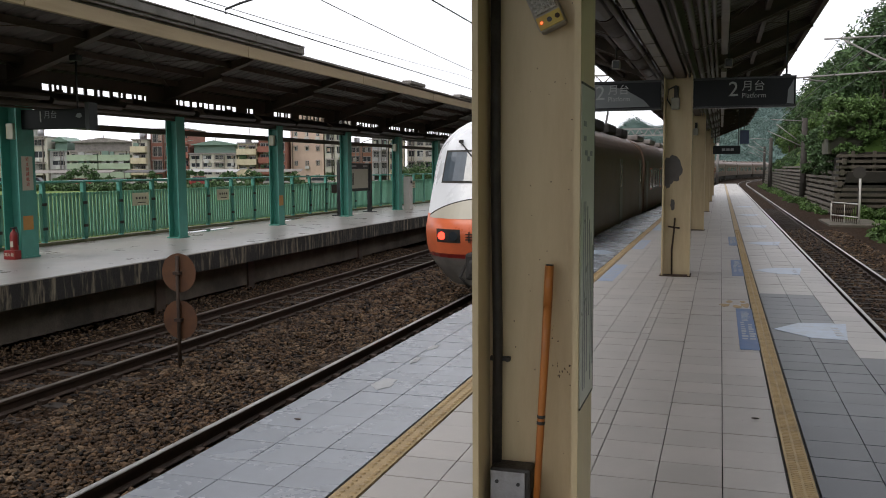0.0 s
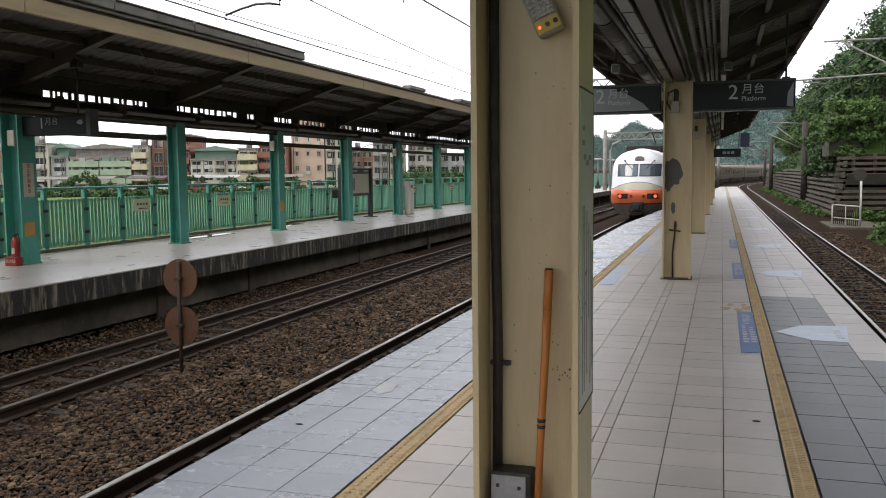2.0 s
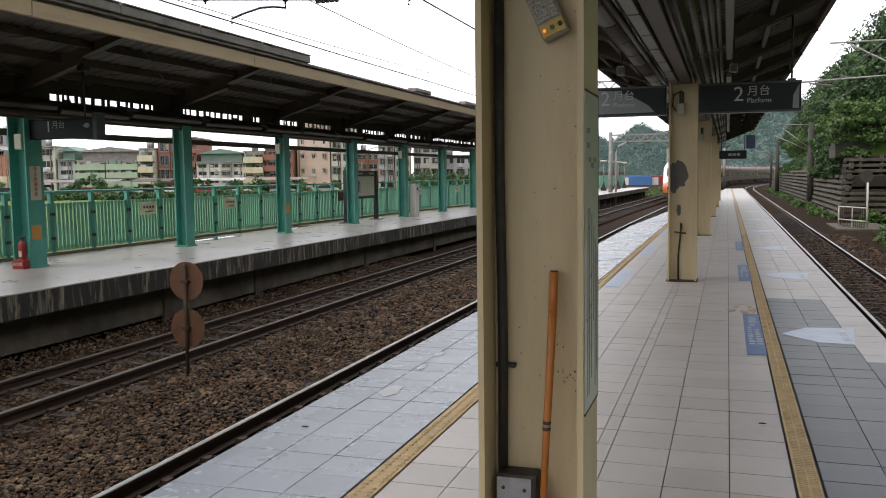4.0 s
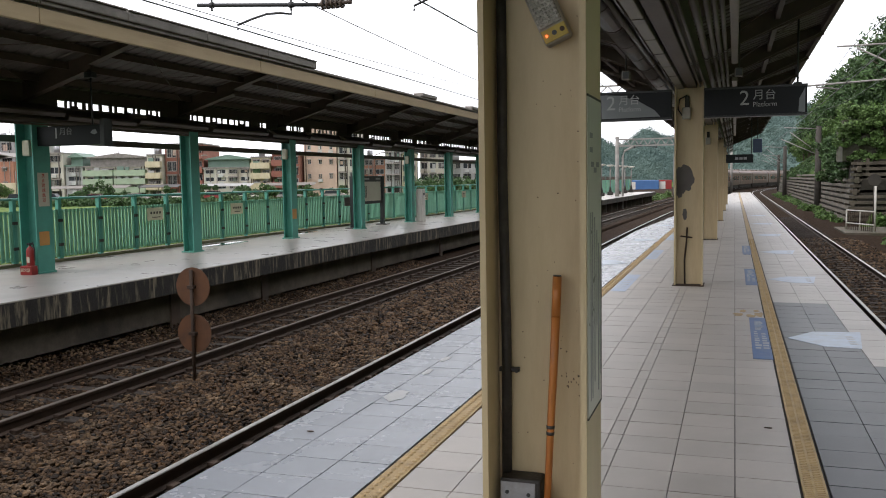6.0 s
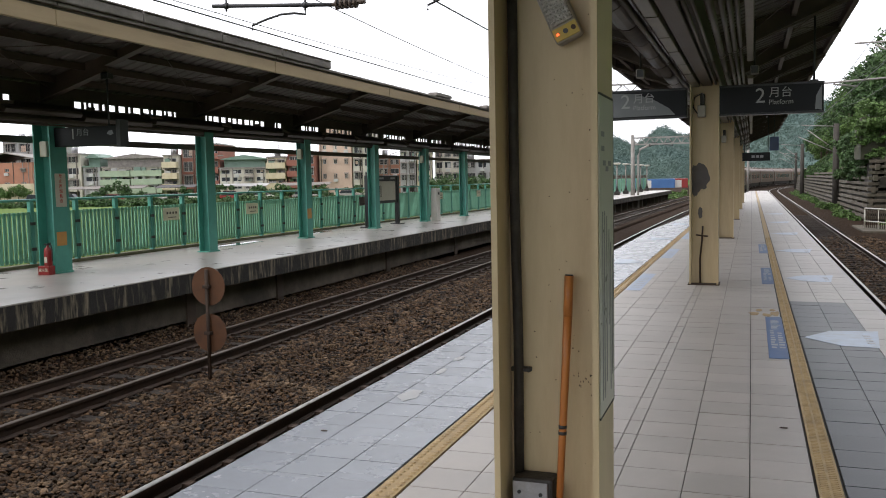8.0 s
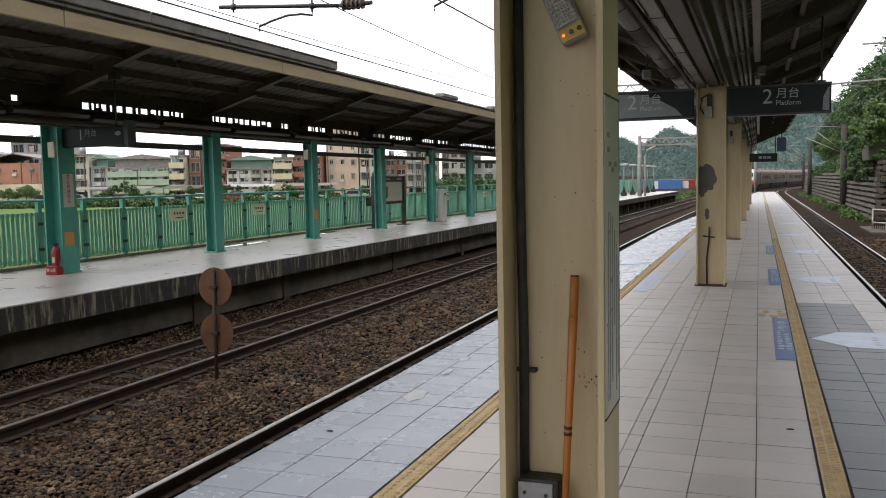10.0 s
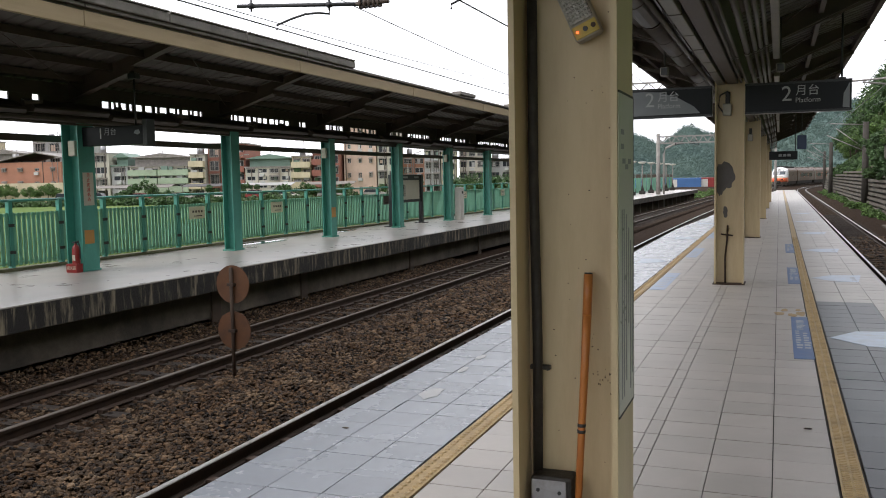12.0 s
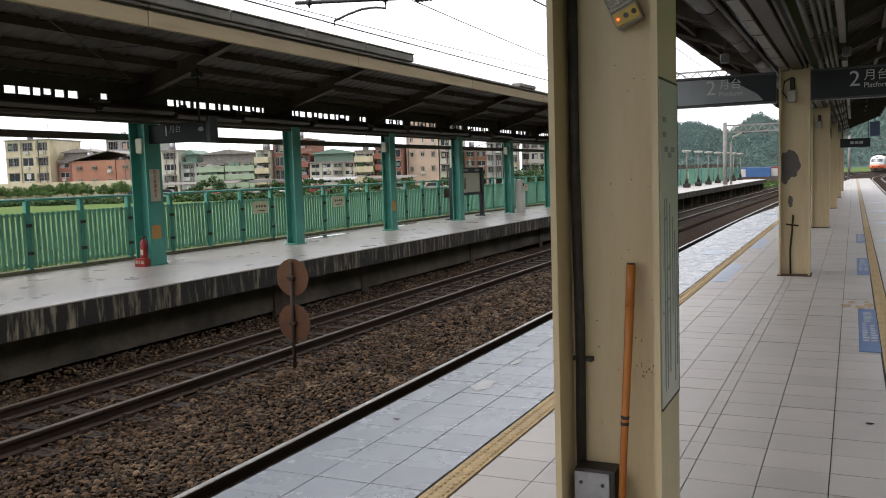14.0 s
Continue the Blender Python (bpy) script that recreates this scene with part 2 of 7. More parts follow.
def points_mesh(name, verts, faces, material, smooth=False):
    me = bpy.data.meshes.new(name)
    me.from_pydata(verts, [], faces)
    me.materials.append(material)
    if smooth:
        me.polygons.foreach_set("use_smooth", [True] * len(me.polygons))
    me.update()
    return me


def writing(name, text, size, material, m, parent, label="", width=None):
    cu = bpy.data.curves.new(name, "FONT")
    cu.body, cu.size, cu.extrude = text, size, 0.0015
    cu.align_x, cu.align_y = "LEFT", "BOTTOM"
    tmp = bpy.data.objects.new(name, cu)
    me = bpy.data.meshes.new_from_object(tmp)
    bpy.data.objects.remove(tmp)
    me.materials.clear()
    me.materials.append(material)
    return part(name, me, material, parent, label, m)


# ---- the line of the tracks ----
def heading_between(s):
    """Turn to the right, in radians, of the two tracks between the platforms."""
    h = 0.0
    h += 0.019 * min(max((s - 25) / 35, 0), 1)
    h += min(max(s - 150, 0), 150) / 350
    return h


def heading_far(s):
    return heading_between(s) + 0.006 * min(max((s - 25) / 35, 0), 1) * (1 if s < 110 else 0)


def heading_outer(s):
    return min(max(s - 128, 0), 165) / 360


def integrate(x0, head, s0=-30.0, s1=520.0, step=1.0):
    out, x, y, s = [], x0, s0, s0
    while s <= s1:
        h = head(s)
        out.append((s, x, y, h))
        x += math.sin(h) * step
        y += math.cos(h) * step
        s += step
    return out


LINE_MID = integrate(-4.17, heading_between)
LINE_FAR = integrate(-7.78, heading_far)
LINE_OUT = integrate(2.93, heading_outer)


def on_line(line, s):
    f = min(max(s - line[0][0], 0), len(line) - 1.001)
    i = int(f)
    a, b, k = line[i], line[i + 1], f - int(f)
    return tuple(a[j] + (b[j] - a[j]) * k for j in (1, 2, 3))


def side_point(line, s, off):
    x, y, h = on_line(line, s)
    return x + math.cos(h) * off, y - math.sin(h) * off


RAIL_Z = -1.0


def sweep(bm, line, stations, profile, z=0.0):
    """A closed profile of (offset, height) along a line."""
    rings = []
    for s in stations:
        x, y, h = on_line(line, s)
        rings.append([(x + math.cos(h) * o, y - math.sin(h) * o, z + zz) for o, zz in profile])
    loft(bm, rings)


STATIONS = [-20, 0, 10, 20, 25, 30, 35, 40, 45, 50, 55, 60, 70, 80, 90, 100, 110, 120, 130, 140] + list(range(148, 420, 8))

# ---- ground and tracks ----
def build_ground():
    bm = B()
    xs = [-2500, -600, -250, -120, -60, -30, -15, -13.9, -9.2, -8.6, -6.2, -5.6, 4.6, 5.4, 7, 20, 60, 150, 400, 2500]
    ys = [-300, -60, -20, 0, 20, 40, 60, 80, 100, 140, 200, 300, 500, 900, 3000]
    grid = [[bm.verts.new((x, y, -1.32)) for x in xs] for y in ys]
    for j in range(len(ys) - 1):
        for i in range(len(xs) - 1):
            bm.faces.new([grid[j][i], grid[j][i + 1], grid[j + 1][i + 1], grid[j + 1][i]])
    tagged(part("ground", bm, M_grass), "grass-covered flat ground running out to the hills", "ground", kind="structure")


def build_track(line, name, label, seed, near=(2, 62), left=2.2, right=2.2, lift=0.0):
    """Ballast bed, two rails and countable sleepers of one track."""
    rz = RAIL_Z + lift
    bed = B()
    sweep(bed, line, STATIONS, [(-left, -0.33), (right, -0.33), (right, -0.24), (1.35, -0.17), (-1.35, -0.17), (-left, -0.20)], rz)
    tagged(part("ballast_bed", bed, M_ballast), "brown crushed-stone ballast bed under a railway track", "ballast", kind="structure")
    track = thing("railway_track", label, "railway track", kind="structure")
    for side in (-1, 1):
        c = side * 0.5695
        bm = B()
        sweep(bm, line, STATIONS, [(c - 0.062, -0.15), (c + 0.062, -0.15), (c + 0.062, -0.138), (c + 0.012, -0.12), (c + 0.012, -0.045),
                                   (c + 0.034, -0.035), (c + 0.034, -0.008), (c - 0.034, -0.008), (c - 0.034, -0.035), (c - 0.012, -0.045),
                                   (c - 0.012, -0.12), (c - 0.062, -0.138)], rz)
        rail = part("rail", bm, M_rail, track)
        bm = B()
        sweep(bm, line, STATIONS, [(c - 0.031, -0.0075), (c + 0.031, -0.0075), (c + 0.026, 0.0), (c - 0.026, 0.0)], rz)
        part("rail_head", bm, M_railworn if name == "far" else M_railtop, rail, "polished steel running surface")
    bm = B()
    box(bm, -1.0, 1.0, -0.11, 0.11, -0.22, 0.0)
    for v in bm.verts:
        if v.co.z > -0.01:
            v.co.x *= 0.985
            v.co.y *= 0.85
    sl = mesh_of("sleeper", bm, M_sleeper)
    cl = B()
    for c in (-0.5695, 0.5695):
        for o in (-0.1, 0.1):
            box(cl, c + o - 0.045, c + o + 0.045, -0.05, 0.05, -0.005, 0.045, 0.008)
    clm = mesh_of("rail_clip", cl, M_rail)
    s = near[0]
    while s < near[1]:
        x, y, h = on_line(line, s)
        piece = part("sleeper", sl, M_sleeper, track, "", pose(x, y, rz - 0.152, 0, 0, -math.degrees(h)))
        if s < 32:
            part("rail_clip", clm, M_rail, piece)
        s += 0.62


def build_stones():
    """Loose ballast stones where the bed passes nearest."""
    rng = np.random.default_rng(5)
    ico = [(0, -.526, .851), (0, .526, .851), (0, -.526, -.851), (0, .526, -.851), (.851, 0, .526), (.851, 0, -.526), (-.851, 0, .526), (-.851, 0, -.526),
           (.526, .851, 0), (-.526, .851, 0), (.526, -.851, 0), (-.526, -.851, 0)]
    fa = [(0, 4, 1), (0, 1, 6), (0, 6, 11), (0, 11, 10), (0, 10, 4), (4, 10, 5), (4, 5, 8), (4, 8, 1), (1, 8, 9), (1, 9, 6), (6, 9, 7), (6, 7, 11), (11, 7, 2), (11, 2, 10), (10, 2, 5), (5, 2, 3), (5, 3, 8), (8, 3, 9), (9, 3, 7), (7, 3, 2)]
    ico, fa = np.array(ico), np.array(fa)
    regions = [(-6.75, -4.95, 3.6, 13.0, 21000, 0.028), (-6.95, -4.85, 13.0, 26.0, 9500, 0.042), (-7.2, -6.6, 4.5, 20, 2600, 0.03), (-8.25, -7.3, 5.0, 22, 4200, 0.027),
               (-9.75, -8.45, 6.0, 26, 8500, 0.026), (-4.9, -3.2, 3.5, 26, 2600, 0.04), (1.6, 4.8, 12.0, 40.0, 7000, 0.045)]
    allv, allf, base = [], [], 0
    for x0, x1, y0, y1, n, r in regions:
        c = np.stack([rng.uniform(x0, x1, n), rng.uniform(0, 1, n) ** 1.15 * (y1 - y0) + y0, np.zeros(n)], 1)
        if x0 < -6 and x1 > -5:
            c[:, 2] = -1.16 + 0.045 * np.sin(c[:, 1] * 0.8 + c[:, 0] * 2) + 0.06 * np.exp(-((c[:, 0] + 5.9) / 0.5) ** 2)
        else:
            c[:, 2] = -1.165
        c[:, 2] += rng.uniform(-0.02, 0.03, n) if n > 9000 else rng.uniform(-0.016, 0.014, n)
        c[:, 2] += np.clip(-9.2 - c[:, 0], 0, 0.5) * 0.15
        c[:, 2] += 0.085 * np.clip((-6.05 - c[:, 0]) / 0.35, 0, 1)
        keep = np.ones(n, bool)
        for rail in (-4.17 - .5695, -4.17 + .5695, -7.78 - .5695, -7.78 + .5695, 2.93 - .5695, 2.93 + .5695):
            keep &= np.abs(c[:, 0] - rail) > 0.075
        c = c[keep]
        n = len(c)
        sc = rng.uniform(0.6, 1.25, (n, 1, 1)) * r * np.stack([rng.uniform(.75, 1.3, n), rng.uniform(.75, 1.3, n), rng.uniform(.5, .9, n)], 1)[:, None, :]
        v = ico[None] * (1 + rng.uniform(-.36, .3, (n, 12, 1))) * sc
        a = rng.uniform(0, 6.28, n)
        b = rng.uniform(-.6, .6, n)
        ca, sa, cb, sb = np.cos(a)[:, None], np.sin(a)[:, None], np.cos(b)[:, None], np.sin(b)[:, None]
        y, z = v[..., 1] * cb - v[..., 2] * sb, v[..., 1] * sb + v[..., 2] * cb
        x, y = v[..., 0] * ca - y * sa, v[..., 0] * sa + y * ca
        w = np.stack([x, y, z], -1) + c[:, None, :]
        allv.append(w.reshape(-1, 3))
        allf.append((fa[None] + (np.arange(n) * 12)[:, None, None]).reshape(-1, 3) + base)
        base += n * 12
    me = points_mesh("ballast_stones", np.concatenate(allv).tolist(), np.concatenate(allf).tolist(), M_stone)
    tagged(new("ballast_stones", me), "loose brown and grey crushed ballast stones", "ballast", kind="stuff")


build_ground()
build_track(LINE_MID, "mid", "railway track with rusty rails beside the tiled platform", 1, (2, 60))
build_track(LINE_FAR, "far", "railway track with rusty rails beside the opposite platform", 2, (4, 70), left=2.4, right=1.4, lift=0.085)
build_track(LINE_OUT, "out", "railway track with polished rail heads below the slope", 3, (8, 60), left=1.6, right=3.4)
build_stones()


# ---- the tiled platform ----
Y_JOINT, DY = 4.508, 0.2946
X_TILES = [(-2.63, -2.325), (-2.32, -2.018), (-2.013, -1.725), (-1.575, -1.29), (-1.285, -0.99), (-0.985, -0.69), (-0.685, -0.61), (-0.605, -0.297),
           (-0.292, 0.01), (0.015, 0.305), (0.445, 0.742), (0.747, 1.04), (1.045, 1.345)]


def left_edge(y):
    """Tiled platform's edge on the side of the middle track."""
    if y < 25:
        return -2.63
    return -2.63 + 0.043 * (y - 25)


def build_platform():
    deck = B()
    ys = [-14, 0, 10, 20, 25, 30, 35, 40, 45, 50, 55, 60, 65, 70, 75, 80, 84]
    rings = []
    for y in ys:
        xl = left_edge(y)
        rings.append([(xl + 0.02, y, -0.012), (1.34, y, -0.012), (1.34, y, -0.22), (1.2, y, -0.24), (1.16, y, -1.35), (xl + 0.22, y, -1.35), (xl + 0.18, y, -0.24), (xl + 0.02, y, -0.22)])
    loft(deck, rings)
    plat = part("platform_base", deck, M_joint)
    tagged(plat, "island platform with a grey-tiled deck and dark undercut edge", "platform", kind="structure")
    cache = {}
    rest = (([], []), ([], []), ([], []))
    rng = random.Random(3)

    def tile_mesh(w, d, material):
        key = (round(w, 3), round(d, 3), material.name)
        if key not in cache:
            bm = B()
            t, e = 0.0, 0.0008
            lo = [(-w / 2, -d / 2), (w / 2, -d / 2), (w / 2, d / 2), (-w / 2, d / 2)]
            loft(bm, [[(x, y, -0.02) for x, y in lo], [(x, y, -e) for x, y in lo],
                      [(x * (1 - 2 * e / w), y * (1 - 2 * e / d), t) for x, y in lo]])
            cache[key] = mesh_of("tile", bm, material)
        return cache[key]

    k0 = int((-6 - Y_JOINT) / DY)
    k1 = int((83.5 - Y_JOINT) / DY)
    made = 0
    for k in range(k0, k1):
        y0, y1 = Y_JOINT + k * DY + 0.0032, Y_JOINT + (k + 1) * DY - 0.0032
        for i, (x0, x1) in enumerate(X_TILES):
            ym = (y0 + y1) / 2
            xl = left_edge(ym)
            if x1 < xl + 0.04:
                continue
            a0 = max(x0, xl)
            z = rng.uniform(-0.0012, 0.0012)
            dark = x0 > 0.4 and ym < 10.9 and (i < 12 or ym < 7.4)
            if 3.4 < ym < 10.3 and a0 == x0 and made < 300:
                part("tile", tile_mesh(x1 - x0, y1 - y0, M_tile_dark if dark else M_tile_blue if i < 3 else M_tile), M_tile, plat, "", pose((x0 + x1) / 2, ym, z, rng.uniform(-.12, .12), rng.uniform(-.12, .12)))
                made += 1
            else:
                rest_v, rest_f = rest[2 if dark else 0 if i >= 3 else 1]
                b = len(rest_v)
                rest_v += [(a0, y0, z), (x1, y0, z), (x1, y1, z), (a0, y1, z), (a0, y0, -.02), (x1, y0, -.02), (x1, y1, -.02), (a0, y1, -.02)]
                rest_f += [(b, b + 1, b + 2, b + 3), (b, b + 4, b + 5, b + 1), (b + 1, b + 5, b + 6, b + 2), (b + 2, b + 6, b + 7, b + 3), (b + 3, b + 7, b + 4, b)]
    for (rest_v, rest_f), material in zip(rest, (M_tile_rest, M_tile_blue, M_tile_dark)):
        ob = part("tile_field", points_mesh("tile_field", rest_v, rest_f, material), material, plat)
        ob["kind"] = "stuff"
    # tactile strips: a base band with studs or bars
    for x0, x1, studs in ((-1.71, -1.59, True), (0.32, 0.43, False)):
        bm = B()
        ye = 83 if not studs else 55
        box(bm, x0, x1, -5, ye, -0.02, 0.0)
        strip = part("tactile_strip", bm, M_strip, plat, "worn yellow ribbed warning strip")
        v, f = [], []
        y = 3.2
        while y < 22:
            if studs:
                for cx in (x0 + 0.03, x1 - 0.03):
                    b = len(v)
                    for rr, zz in ((0.017, 0.0), (0.011, 0.006)):
                        v += [(cx + rr * math.cos(q * math.pi / 4), y + rr * math.sin(q * math.pi / 4), zz) for q in range(8)]
                    f += [(b + q, b + (q + 1) % 8, b + 8 + (q + 1) % 8, b + 8 + q) for q in range(8)] + [tuple(range(b + 8, b + 16))]
                y += 0.05
            else:
                for cx in (x0 + 0.03, x1 - 0.03):
                    b = len(v)
                    v += [(cx - .02, y - .007, 0), (cx + .02, y - .007, 0), (cx + .02, y + .007, 0), (cx - .02, y + .007, 0),
                          (cx - .017, y - .004, .005), (cx + .017, y - .004, .005), (cx + .017, y + .004, .005), (cx - .017, y + .004, .005)]
                    f += [(b + 4, b + 5, b + 6, b + 7), (b, b + 1, b + 5, b + 4), (b + 1, b + 2, b + 6, b + 5), (b + 2, b + 3, b + 7, b + 6), (b + 3, b, b + 4, b + 7)]
                y += 0.028
        st = part("tactile_studs", points_mesh("tactile_studs", v, f, M_strip), M_strip, strip)
        st["kind"] = "stuff"


def h_column(bm, x0, x1, y0, y1, z0, z1, t=0.022, web=0.014, web_at=0.5):
    """An H-section post with flanges across X."""
    box(bm, x0, x0 + t, y0, y1, z0, z1)
    box(bm, x1 - t, x1, y0, y1, z0, z1)
    ym = y0 + (y1 - y0) * web_at
    box(bm, x0 + t, x1 - t, ym, ym + web, z0, z1)


build_platform()
COLS = [(-0.675, 3.0), (-0.60, 12.4), (-0.575, 21.65), (-0.56, 30.8), (-0.55, 40.0), (-0.54, 49.0)]
for i, (cx, cy) in enumerate(COLS):
    col = thing("canopy_column", "cream-painted steel column holding the platform canopy" + (", with peeled paint" if i == 1 else ""), "column", pose(cx, cy, 0), "columns of the tiled platform")
    bm = B()
    h_column(bm, -0.19, 0.19, 0, 0.34, 0.012, 2.78)
    part("post", bm, M_cream, col)
    bm = B()
    box(bm, -0.21, 0.21, -0.02, 0.36, 0.0, 0.012, 0.003)
    part("base_plate", bm, M_rail, col)


# ---- the opposite platform ----
P1 = -0.07
FAR_STATIONS = [-20, 0, 10, 20, 25, 30, 35, 40, 42.9, 43, 45, 50, 55, 60, 65, 70, 75, 80, 85, 90, 96]


def bend(y):
    return min(0.0018 * max(y - 18, 0) ** 2, 1.0)


def build_far_platform():
    bm = B()
    rings = []
    for s in FAR_STATIONS:
        ex, ey = side_point(LINE_FAR, s, -1.54)
        deep = 0.32 if s < 43 else 1.25
        rings.append([(ex, ey, P1), (ex, ey, P1 - 0.33), (ex - deep, ey, P1 - 0.36), (ex - deep, ey, -0.95), (ex - 1.5, ey, -0.97),
                      (ex - 1.5, ey, -1.36), (-13.44 + 0.6 * bend(ey), ey, -1.36), (-13.44 + 0.6 * bend(ey), ey, P1)])
    loft(bm, rings)
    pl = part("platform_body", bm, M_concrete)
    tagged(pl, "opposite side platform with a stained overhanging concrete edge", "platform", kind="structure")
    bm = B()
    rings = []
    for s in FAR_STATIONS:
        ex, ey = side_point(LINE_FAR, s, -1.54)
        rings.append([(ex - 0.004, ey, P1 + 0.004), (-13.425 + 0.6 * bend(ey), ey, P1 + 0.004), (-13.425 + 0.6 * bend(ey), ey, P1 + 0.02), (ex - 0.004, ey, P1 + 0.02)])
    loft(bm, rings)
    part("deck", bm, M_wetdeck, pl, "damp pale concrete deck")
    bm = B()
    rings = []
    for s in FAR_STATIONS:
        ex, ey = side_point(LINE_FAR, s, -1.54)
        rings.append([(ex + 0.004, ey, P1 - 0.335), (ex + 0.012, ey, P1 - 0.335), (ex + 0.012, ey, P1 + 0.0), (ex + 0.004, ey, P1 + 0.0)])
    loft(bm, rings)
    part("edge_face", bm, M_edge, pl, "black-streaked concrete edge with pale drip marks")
    for q in range(20):
        # piers under the open end of the deck, pilasters on the near wall
        d = 44 + 2.7 * q
        px, py = side_point(LINE_FAR, d, -1.54)
        bm = B()
        box(bm, px - 1.2, px - 0.3, py - 0.16, py + 0.16, -1.3, P1 - 0.34)
        part("pier", bm, M_concrete, pl)
    for d in (13.4, 16.6, 22.6, 28.6, 34.6):
        px, py = side_point(LINE_FAR, d, -1.54)
        bm = B()
        box(bm, px - 0.33, px - 0.28, py - 0.13, py + 0.13, -1.1, P1 - 0.37)
        part("pilaster", bm, M_rafter, pl, "rusty brown wall post")


build_far_platform()


def far_col_y(k):
    return 12.46 + 4.62 * k


def far_col_x(y):
    return -11.955 + 0.012 * max(y - 12.5, 0)


for k in range(-2, 8):
    y = far_col_y(k)
    bx = far_col_x(y)
    col = thing("canopy_column", "teal-painted steel column of the opposite platform", "column", pose(bx, y, P1 + 0.02), "columns of the opposite platform")
    bm = B()
    if k == 0:
        h_column(bm, -0.19, 0.19, 0, 0.4, 0, 2.74, 0.025)
    else:
        h_column(bm, -0.09, 0.19, 0.04, 0.36, 0, 2.74, 0.025)
    part("post", bm, M_teal, col)
    bm = B()
    box(bm, -0.21 if k == 0 else -0.11, 0.21, -0.02, 0.42, -0.001, 0.03, 0.004)
    part("base_plate", bm, M_teal, col)


def corrugated(bm, xa, za, xb, zb, y0, y1, pitch=0.25, depth=0.035, t=0.004):
    """A ribbed sheet whose ribs run across the platform."""
    pts, y = [], y0
    while y < y1:
        pts += [(y, 0), (y + pitch * 0.55, 0), (y + pitch * 0.65, depth), (y + pitch * 0.9, depth)]
        y += pitch
    rings = [[(x, yy, z + d) for yy, d in pts] + [(x, yy, z + d + t) for yy, d in reversed(pts)] for x, z in ((xa, za), (xb, zb))]
    loft(bm, rings, close=True, cap=True)


def build_far_canopy():
    y0, y1 = -8.0, 47.0

    def sheet_z(x):
        return 4.12 - 0.268 * (-9.43 - x)
    can = thing("canopy", "brown steel canopy with cream fascia over the opposite platform", "canopy", kind="structure")
    bm = B()
    corrugated(bm, -9.43, sheet_z(-9.43), -12.6, sheet_z(-12.6), y0, y1, 0.3, 0.02)
    part("roof_sheet", bm, M_sheet, can)
    y = y0
    while y < y1:
        bm = B()
        box(bm, -9.27, -9.19, y, min(y + 5.98, y1), 3.76, 3.985, 0.006)
        part("fascia", bm, M_fascia, can, "weathered cream fascia board")
        bm = B()
        box(bm, -9.36, -9.16, y, min(y + 5.98, y1), 4.03, 4.085, 0.01)
        box(bm, -9.30, -9.24, y, min(y + 5.98, y1), 3.985, 4.03)
        part("drip_edge", bm, M_gutter, can)
        y += 6.0
    y = y0
    rng = random.Random(8)
    while y < 18.4:
        bm = B()
        e = min(y + 2.2, 18.5)
        o = rng.uniform(-0.008, 0.008)
        box(bm, -9.42 + o, -9.12 + o, y, e - 0.012, 4.09, 4.25, 0.02)
        box(bm, -9.44 + o, -9.10 + o, y + 0.02, e - 0.03, 4.25, 4.275, 0.006)
        part("gutter", bm, M_gutter, can, "grey box gutter")
        y += 2.2
    for a, b in ((25.6, 27.0), (31.0, 38.0)):
        bm = B()
        box(bm, -9.42, -9.12, a, b, 4.09, 4.2, 0.02)
        part("gutter", bm, M_gutter, can, "grey box gutter")
    bm = B()
    box(bm, -12.2, -11.9, y0, y1, 2.69, 2.97)
    part("main_beam", bm, M_rafter, can)
    # slanted tray sections under the slots, with gaps and bent ends
    y = y0 + 0.4
    while y < y1:
        ln = rng.uniform(1.7, 2.6)
        dz = rng.uniform(-0.03, 0.03)
        bm = B()
        loft(bm, [[(-11.9, yy, 2.97 + dz + e), (-11.62, yy, 2.84 + dz + e), (-11.60, yy, 2.80 + dz + e), (-11.64, yy, 2.74 + dz + e), (-11.9, yy, 2.76 + dz + e)]
                  for yy, e in ((y, 0.0), (y + ln, rng.uniform(-0.03, 0.03)))])
        part("tray", bm, M_pipe, can, "brown sheet-metal cable tray section")
        if rng.random() < 0.7:
            bm = B()
            beam(bm, (-11.66, y + ln, 2.9), (-11.62, y + ln + 0.35, 2.9 + rng.uniform(-0.1, 0.16)), 0.03, 0.05)
            part("tray_bracket", bm, M_rafter, can)
        y += ln + rng.uniform(0.03, 0.3)
    for z, r in ((2.68, 0.05), (2.61, 0.022)):
        bm = B()
        tube(bm, [(-11.78, y0, z), (-11.78, y1, z)], r, 10)
        part("pipe", bm, M_pipe, can)
    bm = B()
    box(bm, -12.46, -12.38, y0, y1, 2.32, 2.44)
    part("side_rail", bm, M_rafter, can)
    for k in range(-4, 8):
        y = far_col_y(k) + 0.2
        low = [(-12.1, 3.05), (-10.62, 3.50), (-10.6, 3.60), (-9.43, 3.98)]
        bm = B()
        loft(bm, [[(x, y + w, z) for x, z in low] + [(x, y + w, sheet_z(x) - 0.01) for x in (-9.43, -12.1)] for w in (-0.007, 0.007)])
        for (xa, za), (xb, zb) in ((low[0], low[1]), (low[2], low[3])):
            beam(bm, (xa, y, za), (xb, y, zb), 0.17, 0.022)
        part("rafter", bm, M_rafter, can)
    for x in (-9.75, -10.4, -11.1, -11.75):
        bm = B()
        z = sheet_z(x) - 0.012
        box(bm, x - 0.03, x + 0.03, y0, y1, z - 0.12, z)
        part("purlin", bm, M_rafter, can)
    # slotted back panel
    bm = B()
    box(bm, -12.22, -12.16, y0, y1, 3.13, sheet_z(-12.2) - 0.01)
